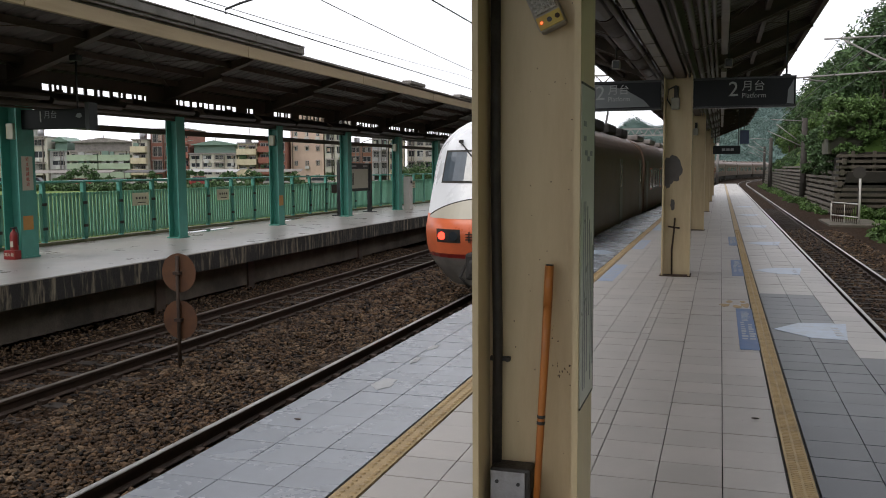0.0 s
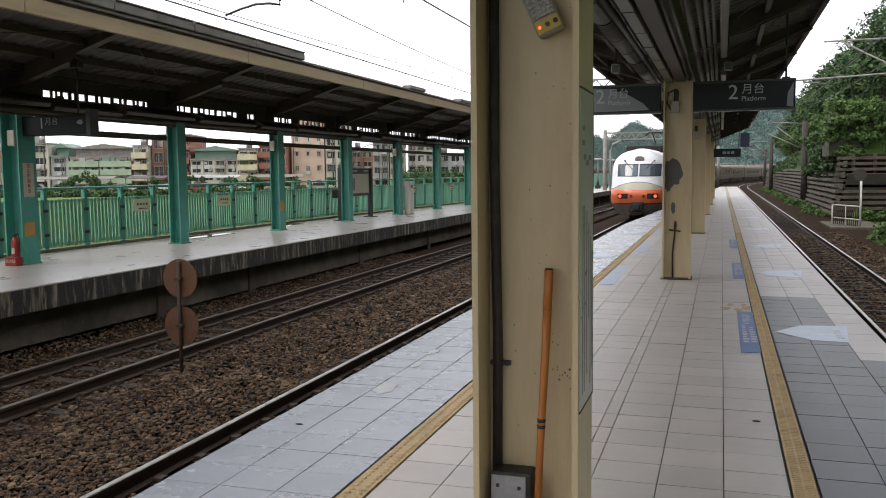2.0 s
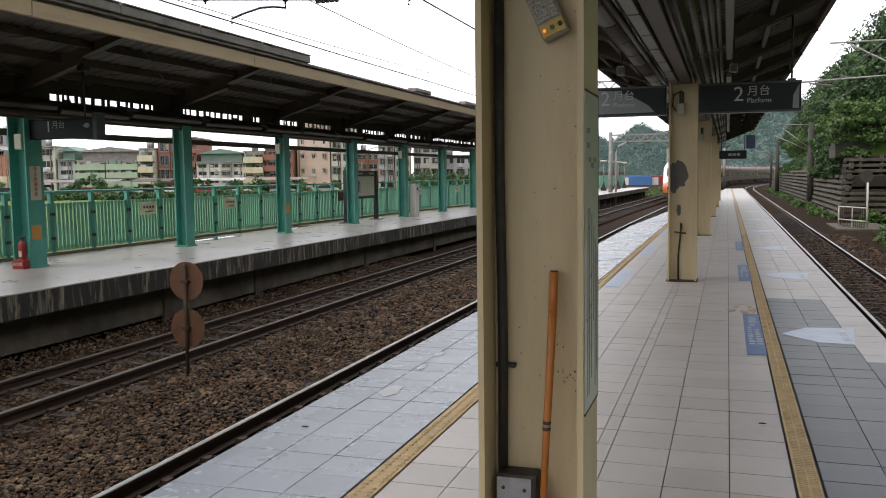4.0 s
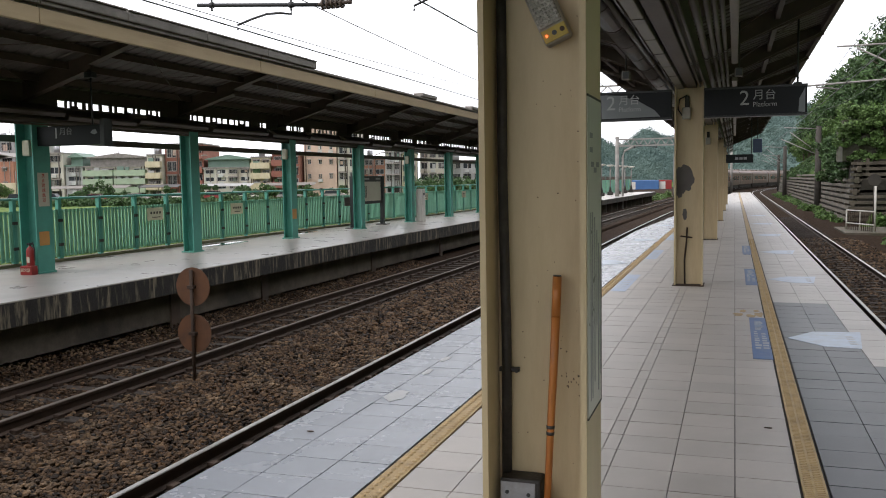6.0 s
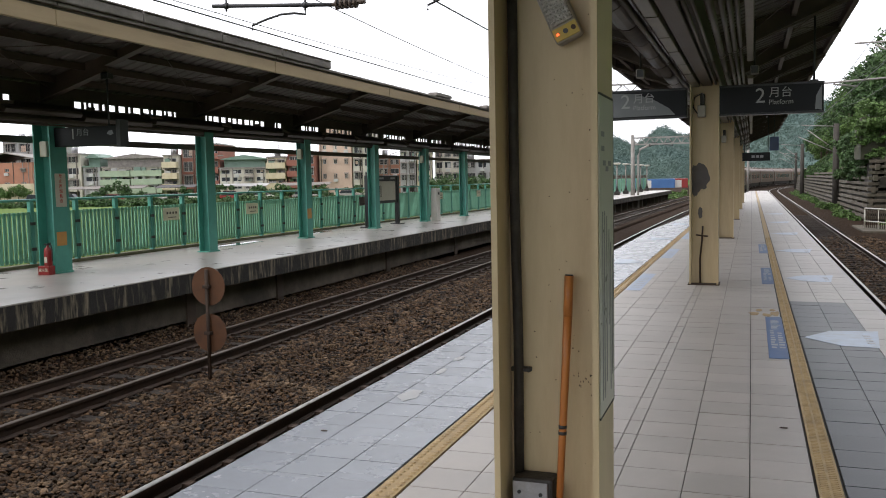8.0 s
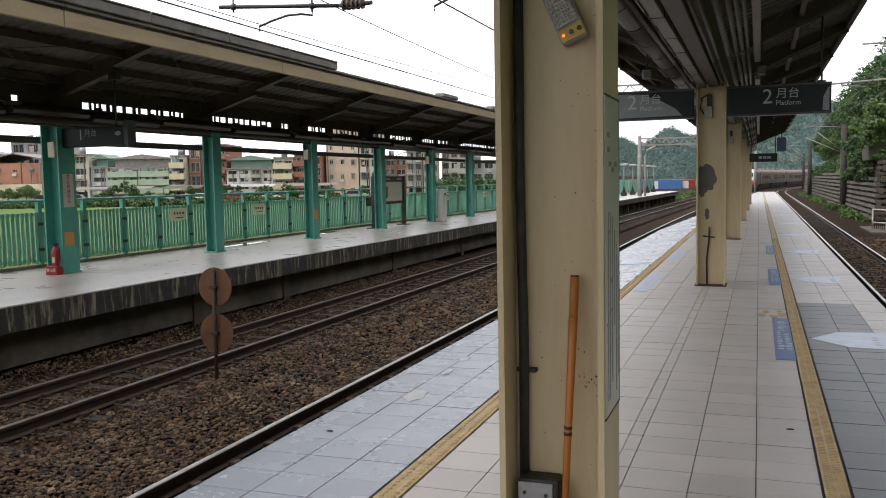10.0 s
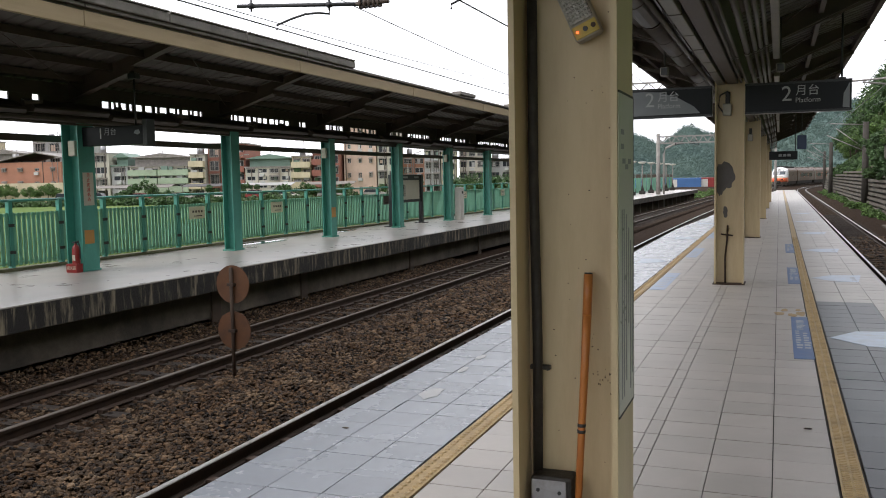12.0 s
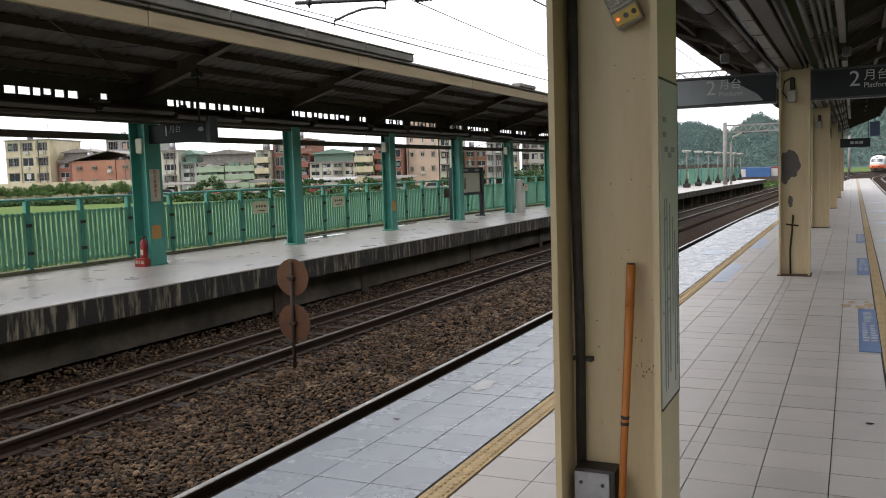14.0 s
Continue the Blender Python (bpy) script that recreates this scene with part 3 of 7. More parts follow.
    part("back_panel", bm, M_rafter, can)
    bm = B()
    y = y0
    while y < y1:
        near = (y - far_col_y(0) + 0.45) % 4.62
        wide = 0.035 + rng.random() * 0.05 + (0.45 if rng.random() < 0.05 else 0) + (1.05 if near < 0.25 else 0)
        box(bm, -12.2, -12.17, y, y + wide, 2.97, 3.13 + rng.uniform(0, 0.01))
        if rng.random() < 0.3:
            box(bm, -12.19, -12.17, y, y + rng.uniform(0.15, 0.4), 2.97, 3.0 + rng.random() * 0.05)
        y += wide + rng.choice((0.09, 0.16, 0.2, 0.22, 0.24))
    part("clerestory_slats", bm, M_rafter, can)
    for k in range(-4, 7):
        y = far_col_y(k) + 0.2
        bm = B()
        beam(bm, (-11.9, y, 3.28), (-9.6, y + 4.6, 3.94), 0.012, 0.012)
        beam(bm, (-11.9, y + 4.6, 3.28), (-9.6, y, 3.94), 0.012, 0.012)
        part("bracing", bm, M_rafter, can)


def build_canopy():
    y0, y1 = -10.0, 50.0
    can = thing("canopy", "dark steel butterfly canopy over the tiled platform", "canopy", kind="structure")
    for xa, za, xb, zb in ((-0.55, 3.29, 1.3, 3.90), (-0.65, 3.29, -2.68, 3.93)):
        bm = B()
        corrugated(bm, xa, za, xb, zb, y0, y1)
        part("roof_sheet", bm, M_sheet, can)
    bm = B()
    box(bm, 1.27, 1.34, y0, y1, 3.77, 3.97)
    part("fascia", bm, M_rafter, can)
    bm = B()
    box(bm, -2.71, -2.65, y0, y1, 3.74, 3.95)
    part("fascia", bm, M_rafter, can)
    k = 0
    y = 3.0 - 9.25
    while y < y1:
        for sgn, xe, ze in ((1, 1.28, 3.79), (-1, -2.66, 3.78)):
            bm = B()
            a, b = Vector((-0.6 + sgn * 0.15, y, 3.16)), Vector((xe, y, ze + 0.06))
            n = (b - a).cross(Vector((0, 1, 0))).normalized()
            if n.z < 0:
                n = -n
            beam(bm, a, b, 0.012, 0.28)
            beam(bm, a + n * 0.14, b + n * 0.08, 0.15, 0.02)
            beam(bm, a - n * 0.14, b - n * 0.08, 0.15, 0.02)
            part("rafter", bm, M_rafter, can)
        y += 9.25 / 3
    for x, z in ((0.5, 3.57), (-1.2, 3.39), (-1.75, 3.56), (-2.3, 3.72)):
        bm = B()
        box(bm, x - 0.03, x + 0.03, y0, y1, z - 0.07, z + 0.05)
        part("purlin", bm, M_rafter, can)
    bm = B()
    box(bm, -0.78, -0.42, y0, y1, 2.78, 3.08)
    part("main_beam", bm, M_rafter, can)
    # half-round gutter with joints and straps
    y = y0
    while y < y1:
        bm = B()
        tube(bm, [(-1.05, y, 2.90), (-1.05, y + 2.96, 2.90)], 0.115, 14)
        part("gutter", bm, M_pipe, can)
        for o in (0.0, 1.0, 2.0):
            bm = B()
            tube(bm, [(-1.05, y + o, 2.90), (-1.05, y + o + 0.025, 2.90)], 0.119, 14)
            beam(bm, (-1.05, y + o + 0.02, 3.0), (-1.05, y + o + 0.02, 3.42), 0.03, 0.008, (0, 1, 0))
            part("strap", bm, M_rafter, can)
        y += 3.0
    for x, z, r in ((-0.90, 2.80, 0.03), (-0.86, 2.74, 0.022), (-0.30, 2.78, 0.03), (-0.22, 2.80, 0.022), (-0.165, 2.82, 0.022), (-0.11, 2.85, 0.02), (-0.40, 2.74, 0.016), (-0.46, 2.73, 0.016)):
        y = y0
        while y < y1:
            bm = B()
            tube(bm, [(x, y, z), (x, y + 3.98, z)], r, 10)
            tube(bm, [(x, y + 3.9, z), (x, y + 4.0, z)], r * 1.22, 10)
            part("pipe", bm, M_pipe, can)
            y += 4.0
    y = y0
    while y < y1:
        bm = B()
        box(bm, -0.77, -0.67, y, y + 1.97, 2.70, 2.775, 0.008)
        part("trunking", bm, M_trunk, can, "pale steel cable trunking section")
        bm = B()
        box(bm, -0.775, -0.665, y + 0.9, y + 0.92, 2.695, 2.79)
        part("strap", bm, M_rafter, can)
        y += 2.0
    bm = B()
    box(bm, -0.64, -0.5, y0, y1, 2.71, 2.775, 0.01)
    part("cable_duct", bm, M_rafter, can)
    for a, b in ((y0, 6.9), (7.1, 11.2), (13.2, 17.3), (17.5, 24.0), (24.3, 31.0)):
        bm = B()
        box(bm, -0.055, 0.02, a, b, 2.84, 2.9, 0.012)
        part("lamp_housing", bm, M_trunk, can, "long pale fluorescent lamp housing")
    # crossing tie rods under the sheets
    y = 3.0 - 9.25
    while y < y1 - 6:
        bm = B()
        beam(bm, (0.0, y, 3.36), (1.2, y + 3.08, 3.8), 0.012, 0.012)
        beam(bm, (0.0, y + 3.08, 3.36), (1.2, y, 3.8), 0.012, 0.012)
        beam(bm, (-1.2, y, 3.36), (-2.6, y + 3.08, 3.82), 0.012, 0.012)
        beam(bm, (-1.2, y + 3.08, 3.36), (-2.6, y, 3.82), 0.012, 0.012)
        part("bracing", bm, M_rafter, can)
        y += 9.25 / 3


build_far_canopy()
build_canopy()


# ---- things on the tiled platform ----
M_board = mat("sign_face_black", (0.010, 0.011, 0.014), (0.008, 0.009, 0.011), 3, 0.45, spec=0.25)
M_signgrey = mat("sign_grey_shape", (0.20, 0.21, 0.22), (0.17, 0.18, 0.19), 3, 0.4)
M_letter = mat("sign_lettering", (0.43, 0.43, 0.43), (0.36, 0.36, 0.36), 6, 0.5)
M_letterdim = mat("sign_lettering_dim", (0.27, 0.27, 0.28), (0.22, 0.22, 0.23), 6, 0.5)
M_wood = mat("orange_broomstick", (0.46, 0.17, 0.035), (0.36, 0.12, 0.025), 6, 0.4, 0, 0.1, 40, (0.22, 0.08, 0.02), 5, 0.4, stretch=(3, 3, 0.5))
M_lens = mat("lamp_lens", (0.42, 0.40, 0.36), (0.25, 0.24, 0.22), 90, 0.2, 0, 0.5, 140)
M_amber = mat("amber_label", (0.45, 0.33, 0.06), (0.36, 0.26, 0.05), 20, 0.5)
M_greenlamp = mat("lamp_case", (0.30, 0.28, 0.235), (0.25, 0.23, 0.19), 10, 0.5)
M_steelbox = mat("galvanised_box", (0.34, 0.34, 0.35), (0.25, 0.25, 0.26), 16, 0.38, 0.7, 0.1, 60, (0.18, 0.16, 0.14), 14, 0.5)
M_blue = mat("blue_floor_sticker", (0.055, 0.12, 0.27), (0.04, 0.09, 0.21), 8, 0.4, 0, 0, 30, (0.15, 0.19, 0.27), 12, 0.5)
M_paleblue = mat("pale_blue_worn_sticker", (0.36, 0.44, 0.55), (0.27, 0.33, 0.41), 10, 0.35, 0, 0, 30, (0.25, 0.26, 0.27), 6, 0.7)
M_fadedblue = mat("faded_blue_sticker", (0.22, 0.31, 0.47), (0.16, 0.23, 0.36), 10, 0.35, 0, 0, 30, (0.33, 0.35, 0.38), 5, 0.7)
M_palewhite = mat("worn_white_mark", (0.42, 0.425, 0.43), (0.33, 0.335, 0.345), 14, 0.5, 0, 0, 30, (0.25, 0.26, 0.28), 9, 0.7)
M_bare = mat("bare_grey_patch", (0.115, 0.105, 0.10), (0.09, 0.083, 0.08), 6, 0.7, 0, 0.2, 40)
M_chart = mat("pale_grey_board", (0.52, 0.51, 0.44), (0.44, 0.43, 0.37), 4, 0.3)
M_led = glow("small_red_led", (1.0, 0.12, 0.03), 2.5)
M_screen = mat("blue_sign_panel", (0.02, 0.045, 0.11), (0.015, 0.03, 0.08), 4, 0.3)


def polygon(bm, pts, z0, z1, axis="z"):
    """A thin slab over an outline."""
    def at(p, h):
        return (p[0], p[1], h) if axis == "z" else (p[0], h, p[1])
    loft(bm, [[at(p, z0) for p in pts], [at(p, z1) for p in pts]])


def platform_sign(x0, x1, hang, text_x, shape):
    w = x1 - x0
    s = thing("platform_sign", "black hanging platform sign with pale numerals", "sign", pose(x0, 12.3, 2.29), "platform signs")
    bm = B()
    box(bm, 0, w, 0, 0.16, 0, 0.375, 0.012)
    case = part("case", bm, M_board, s)
    bm = B()
    box(bm, -0.004, w + 0.004, -0.004, 0.164, 0.355, 0.385, 0.004)
    box(bm, -0.004, w + 0.004, -0.004, 0.164, -0.012, 0.012, 0.004)
    part("frame", bm, M_black, s)
    for hx in hang:
        bm = B()
        tube(bm, [(hx, 0.08, 0.37), (hx, 0.08, 1.25)], 0.014, 10)
        box(bm, hx - 0.05, hx + 0.05, 0.03, 0.13, 0.38, 0.41, 0.004)
        part("hanger_rod", bm, M_black, s)
    bm = B()
    polygon(bm, shape, -0.003, 0.0, "y")
    part("swoosh", bm, M_signgrey, s, "pale grey curved panel")
    up = Matrix.Rotation(radians(90), 4, "X")
    writing("numeral", "2", 0.27, M_letter, Matrix.Translation((text_x, -0.006, 0.085)) @ up, s)
    for k, ch in enumerate("月台"):
        writing("character", ch, 0.145, M_letter, Matrix.Translation((text_x + 0.17 + 0.145 * k, -0.006, 0.185)) @ up, s)
    writing("word", "Platform", 0.088, M_letter, Matrix.Translation((text_x + 0.17, -0.006, 0.095)) @ up, s)
    return s


platform_sign(-0.40, 0.875, (1.16,), 0.44, [(1.17, 0.03), (1.25, 0.02), (1.25, 0.34), (1.22, 0.28), (1.18, 0.2)])
platform_sign(-2.3, -0.82, (0.07,), 0.60, [(0.03, 0.02), (0.45, 0.02), (0.9, 0.025), (1.33, 0.03), (1.25, 0.12), (1.05, 0.24), (0.8, 0.33), (0.6, 0.345), (0.03, 0.345)])


def near_column_things():
    cx, cy = COLS[0]
    x0, wy = cx - 0.19, cy + 0.17
    # conduit and junction box in the corner of the column
    con = thing("conduit", "dark painted cable conduit fixed in the column's corner", "conduit", pose(x0 + 0.055, wy - 0.026, 0))
    bm = B()
    tube(bm, [(0, 0, 0.37), (0.003, 0, 0.9), (-0.006, 0, 1.5), (-0.004, 0, 2.72)], 0.019, 12)
    part("pipe", bm, M_dark, con)
    for z in (0.79,):
        bm = B()
        box(bm, -0.026, 0.05, -0.004, 0.02, z - 0.008, z + 0.008, 0.002)
        tube(bm, [(0.043, -0.012, z), (0.043, 0.0, z)], 0.009, 8)
        part("clamp", bm, M_dark, con)
    jb = thing("junction_box", "grey metal junction box with two screws", "junction box", pose(x0 + 0.045, wy - 0.1, 0.2))
    bm = B()
    box(bm, 0, 0.155, 0, 0.1, 0, 0.2, 0.012)
    part("housing", bm, M_dark, jb)
    bm = B()
    box(bm, 0.004, 0.135, -0.006, 0.0, 0.012, 0.188, 0.003)
    part("cover", bm, M_steelbox, jb, "brushed galvanised cover plate")
    for x, z in ((0.03, 0.15), (0.11, 0.145), (0.03, 0.04), (0.11, 0.04)):
        bm = B()
        tube(bm, [(x, -0.011, z), (x, -0.005, z)], 0.007, 10)
        part("screw", bm, M_black, jb)
    # broom
    br = thing("broom", "orange wooden broomstick leaning on the cream column", "broom", pose(-0.635, 3.10, 0.0, 0, 0, 0))
    bm = B()
    tube(bm, [(-0.016, -0.012, 0.2), (0.0, 0.0, 0.56), (0.012, 0.012, 0.82), (0.019, 0.022, 1.0)], 0.0125, 14, 0.0165)
    tube(bm, [(0.019, 0.022, 1.0), (0.0235, 0.03, 1.146)], 0.0165, 14, 0.0165)
    part("stick", bm, M_wood, br)
    bm = B()
    tube(bm, [(0.0235, 0.03, 1.1455), (0.0237, 0.0303, 1.151)], 0.0145, 14)
    part("end_cap", bm, M_black, br)
    for z, x in ((0.595, 0.0015), (0.572, 0.0005)):
        bm = B()
        tube(bm, [(x - 0.0004, x, z - 0.006), (x, x + 0.0004, z + 0.006)], 0.0155, 14)
        part("band", bm, M_black, br, "dark wire band")
    bm = B()
    box(bm, -0.17, 0.11, -0.09, 0.01, 0.0, 0.2, 0.03)
    part("head", bm, M_wood, br)
    # emergency lamp, hung at a slant
    el = thing("emergency_lamp", "slanted emergency lamp with a ribbed lens and amber label", "lamp", pose(-0.598, 3.165, 1.985, 0, -24, 0))
    bm = B()
    box(bm, -0.05, 0.05, -0.06, 0.0, 0.0, 0.34, 0.012)
    part("case", bm, M_greenlamp, el)
    bm = B()
    box(bm, -0.043, 0.043, -0.072, -0.058, 0.062, 0.33, 0.006)
    part("lens", bm, M_lens, el, "ribbed clear lens")
    v, f = [], []
    for i in range(7):
        for j in range(16):
            b = len(v)
            px, pz = -0.041 + i * 0.0118, 0.068 + j * 0.0155
            v += [(px, -0.072, pz), (px + .011, -0.072, pz), (px + .011, -0.072, pz + .012), (px, -0.072, pz + .012), (px + .0055, -0.077, pz + .006)]
            f += [(b, b + 1, b + 4), (b + 1, b + 2, b + 4), (b + 2, b + 3, b + 4), (b + 3, b, b + 4)]
    st = part("lens_pattern", points_mesh("lens_pattern", v, f, M_lens), M_lens, el)
    st["kind"] = "stuff"
    bm = B()
    box(bm, -0.045, 0.045, -0.064, -0.058, 0.008, 0.055, 0.002)
    part("label_plate", bm, M_amber, el, "amber label strip")
    for x, mm in ((-0.03, M_led), (0.0, M_black), (0.03, M_rail)):
        bm = B()
        tube(bm, [(x, -0.068, 0.032), (x, -0.062, 0.032)], 0.0045 if mm is M_led else 0.009, 10)
        part("indicator", bm, mm, el)
    # notice board on the outer flange
    nb = thing("notice_board", "pale grey framed timetable board with dark printed lines", "notice board", pose(cx + 0.1905, cy + 0.012, 0.66))
    bm = B()
    box(bm, 0, 0.004, 0, 0.31, 0, 1.12, 0.001)
    part("panel", bm, M_chart, nb)
    bm = B()
    box(bm, 0, 0.005, 0, 0.31, 1.12, 1.128)
    box(bm, 0, 0.005, 0, 0.31, -0.008, 0.0)
    box(bm, 0, 0.005, 0.31, 0.316, -0.008, 1.128)
    part("frame", bm, M_dark, nb)
    rng = random.Random(4)
    for y, z0, z1 in ((0.06, 0.05, 0.72), (0.10, 0.05, 0.72), (0.15, 0.1, 0.7), (0.2, 0.3, 0.65), (0.24, 0.05, 0.6), (0.28, 0.1, 0.55)):
        bm = B()
        box(bm, 0.0042, 0.0052, y - 0.008, y + 0.006, z0, z1)
        part("printed_bar", bm, M_letterdim, nb)
    for y, z in ((0.07, 0.98), (0.07, 0.93), (0.1, 0.88), (0.16, 0.86), (0.22, 0.88)):
        bm = B()
        box(bm, 0.0042, 0.0052, y - 0.03, y + 0.03, z, z + 0.018)
        part("printed_bar", bm, M_letterdim, nb)
    # chips and scuffs in the paint
    bm = B()
    rng = random.Random(12)
    for k in range(16):
        px, pz = rng.gauss(-0.575, 0.02), rng.gauss(0.76, 0.045)
        r = rng.uniform(0.0008, 0.0032)
        polygon(bm, [(px + r * rng.uniform(.5, 1.3) * math.cos(a), pz + 1.8 * r * rng.uniform(.5, 1.3) * math.sin(a)) for a in [i * math.pi / 3 for i in range(6)]], wy - 0.0016, wy, "y")
    for k in range(34):
        px, pz = rng.uniform(-0.8, -0.53), rng.uniform(0.4, 2.1)
        r = rng.uniform(0.0008, 0.0028)
        polygon(bm, [(px + r * math.cos(a), pz + r * math.sin(a)) for a in [i * math.pi / 3 for i in range(6)]], wy - 0.0016, wy, "y")
    tagged(part("paint_chips", bm, M_rail), "small rusty chips in the column's paint", "paint chips", kind="stuff")


def blob(cx, cz, rx, rz, n, seed, rough=0.25):
    rng = random.Random(seed)
    return [(cx + rx * (1 + rng.uniform(-rough, rough)) * math.cos(2 * math.pi * i / n), cz + rz * (1 + rng.uniform(-rough, rough)) * math.sin(2 * math.pi * i / n)) for i in range(n)]


def second_column_things():
    cx, cy = COLS[1]
    wy = cy + 0.17
    for k, (bx, bz, rx, rz) in enumerate(((-0.06, 1.47, 0.12, 0.19), (-0.055, 0.98, 0.03, 0.085), (-0.13, 1.3, 0.045, 0.09))):
        bm = B()
        polygon(bm, blob(cx + bx, bz, rx, rz, 22, k, 0.16), wy - 0.0045 - 0.001 * k, wy, "y")
        solo("peeled_patch", bm, M_bare, "grey bare patch where cream paint has peeled", "paint patch", "peeled patches")
    fl = thing("flood_lamp", "small pale lamp box on a bracket", "lamp", pose(cx - 0.03, wy - 0.09, 2.28))
    bm = B()
    box(bm, -0.06, 0.05, -0.07, 0.03, 0, 0.16, 0.012)
    part("case", bm, M_greenlamp, fl)
    bm = B()
    tube(bm, [(-0.06, 0.06, 0.05), (-0.12, 0.05, 0.14), (-0.1, 0.05, 0.28), (0.0, 0.05, 0.33)], 0.009, 8)
    part("cable", bm, M_black, fl)
    bm = B()
    box(bm, -0.03, 0.03, 0.02, 0.09, 0.1, 0.32, 0.01)
    part("bracket", bm, M_dark, fl)
    tp = thing("water_tap", "rusty water pipe with a cross tap beside the column", "tap", pose(cx - 0.02, wy - 0.03, 0))
    bm = B()
    tube(bm, [(-0.03, 0, 0.0), (-0.035, 0, 0.35), (-0.01, 0, 0.6), (0.0, 0, 0.80)], 0.012, 10)
    part("pipe", bm, M_rail, tp)
    bm = B()
    tube(bm, [(-0.09, -0.01, 0.68), (0.07, -0.01, 0.66)], 0.011, 8)
    tube(bm, [(0.0, -0.02, 0.78), (0.0, -0.05, 0.73)], 0.012, 8)
    part("handle", bm, M_rail, tp)


near_column_things()
second_column_things()

# lamps on the further columns
for cx, cy in COLS[2:4]:
    fl = thing("flood_lamp", "small pale lamp box on a bracket", "lamp", pose(cx - 0.03, cy + 0.05, 2.25))
    bm = B()
    box(bm, -0.06, 0.05, -0.07, 0.03, 0, 0.16, 0.012)
    part("case", bm, M_greenlamp, fl)
    bm = B()
    box(bm, -0.03, 0.03, 0.02, 0.12, 0.1, 0.3, 0.01)
    part("bracket", bm, M_dark, fl)

# small speakers and lamps hung from the canopy
for x, y, z in ((-1.15, 9.9, 2.62), (0.03, 10.5, 2.66), ):
    cam_box = thing("ceiling_speaker", "small white loudspeaker hung under the canopy", "loudspeaker", pose(x, y, z))
    bm = B()
    box(bm, -0.045, 0.045, -0.04, 0.04, -0.05, 0.05, 0.015)
    part("case", bm, M_gutter, cam_box)
    bm = B()
    box(bm, -0.035, 0.035, -0.045, -0.04, -0.038, 0.038, 0.002)
    part("grille", bm, M_black, cam_box)
    bm = B()
    tube(bm, [(0, 0, 0.04), (0, 0, 0.55)], 0.01, 8)
    part("bracket", bm, M_dark, cam_box)

# further hanging signs
s = thing("hanging_sign", "black hanging direction sign further along the platform", "sign", pose(-0.28, 30.0, 1.92))
bm = B()
box(bm, 0, 0.84, 0, 0.15, 0, 0.27, 0.01)
part("case", bm, M_board, s)
for k in range(3):
    bm = B()
    box(bm, 0.28 + 0.13 * k, 0.38 + 0.13 * k, -0.004, 0, 0.1, 0.18)
    part("printed_bar", bm, M_letterdim, s)
for x in (0.06, 0.78):
    bm = B()
    tube(bm, [(x, 0.07, 0.27), (x, 0.07, 1.5)], 0.014, 8)
    part("hanger_rod", bm, M_black, s)
s = thing("blue_sign", "small blue hanging panel sign", "sign", pose(0.54, 30.0, 2.24))
bm = B()
box(bm, 0, 0.28, 0, 0.08, 0, 0.44, 0.01)
part("panel", bm, M_screen, s)
bm = B()
tube(bm, [(0.14, 0.04, 0.44), (0.14, 0.04, 1.3)], 0.012, 8)
part("hanger_rod", bm, M_black, s)


def floor_mark(name, pts, material, label, category, bars=()):
    bm = B()
    polygon(bm, pts, 0.0022, 0.0042)
    ob = solo(name, bm, material, label, category, "floor markings")
    for x0, x1, y0, y1 in bars:
        bm = B()
        box(bm, x0, x1, y0, y1, 0.0044, 0.0056)
        part("printed_bar", bm, M_palewhite, ob)
    return ob


def sticker(y0):
    rng = random.Random(int(y0 * 10))
    bars = []
    y = y0 + 0.45
    while y < y0 + 1.35:
        n = rng.choice((1, 2, 2))
        for q in range(n):
            a = 0.185 + q * 0.065
            bars.append((a, a + rng.uniform(0.03, 0.055), y, y + rng.uniform(0.04, 0.085)))
        y += 0.12
    y = y0 + 1.42
    while y < y0 + 2.0:
        bars.append((0.20, 0.20 + rng.uniform(0.05, 0.09), y, y + 0.035))
        y += 0.075
    floor_mark("queue_sticker", [(0.155, y0), (0.312, y0), (0.312, y0 + 2.2), (0.155, y0 + 2.2)], M_blue, "blue floor sticker with worn white print", "floor sticker", bars)


for y in (7.52, 12.65, 17.6):
    sticker(y)
for y in (8.15, 13.0, 17.8, 23.0, 28.5, 34.5):
    floor_mark("floor_arrow", [(0.47, y + 0.42), (0.72, y + 0.82), (1.14, y + 0.88), (1.05, y + 0.02), (0.76, y + 0.06)], M_paleblue, "faded pale-blue arrow marking on the tiles", "floor marking",
               [(0.98, 1.04, y + 0.2 + 0.12 * k, y + 0.26 + 0.12 * k) for k in range(4)])
for y in (10.3, 15.2, 21.0, 27.5):
    floor_mark("floor_arrow", [(-1.78, y + 0.4), (-2.0, y + 0.8), (-2.28, y + 0.85), (-2.25, y), (-2.0, y + 0.05)], M_paleblue, "faded pale-blue arrow marking on the tiles", "floor marking")
for k, (x, y, rx, ry) in enumerate(((0.05, 9.92, 0.05, 0.1), (0.17, 9.85, 0.05, 0.09), (0.26, 9.95, 0.05, 0.16), (0.1, 10.2, 0.035, 0.1), (0.24, 10.22, 0.03, 0.07))):
    floor_mark("tape_residue", blob(x, y, rx, ry, 11, 80 + k, 0.35), M_strip, "torn remains of yellow tape", "floor marking")
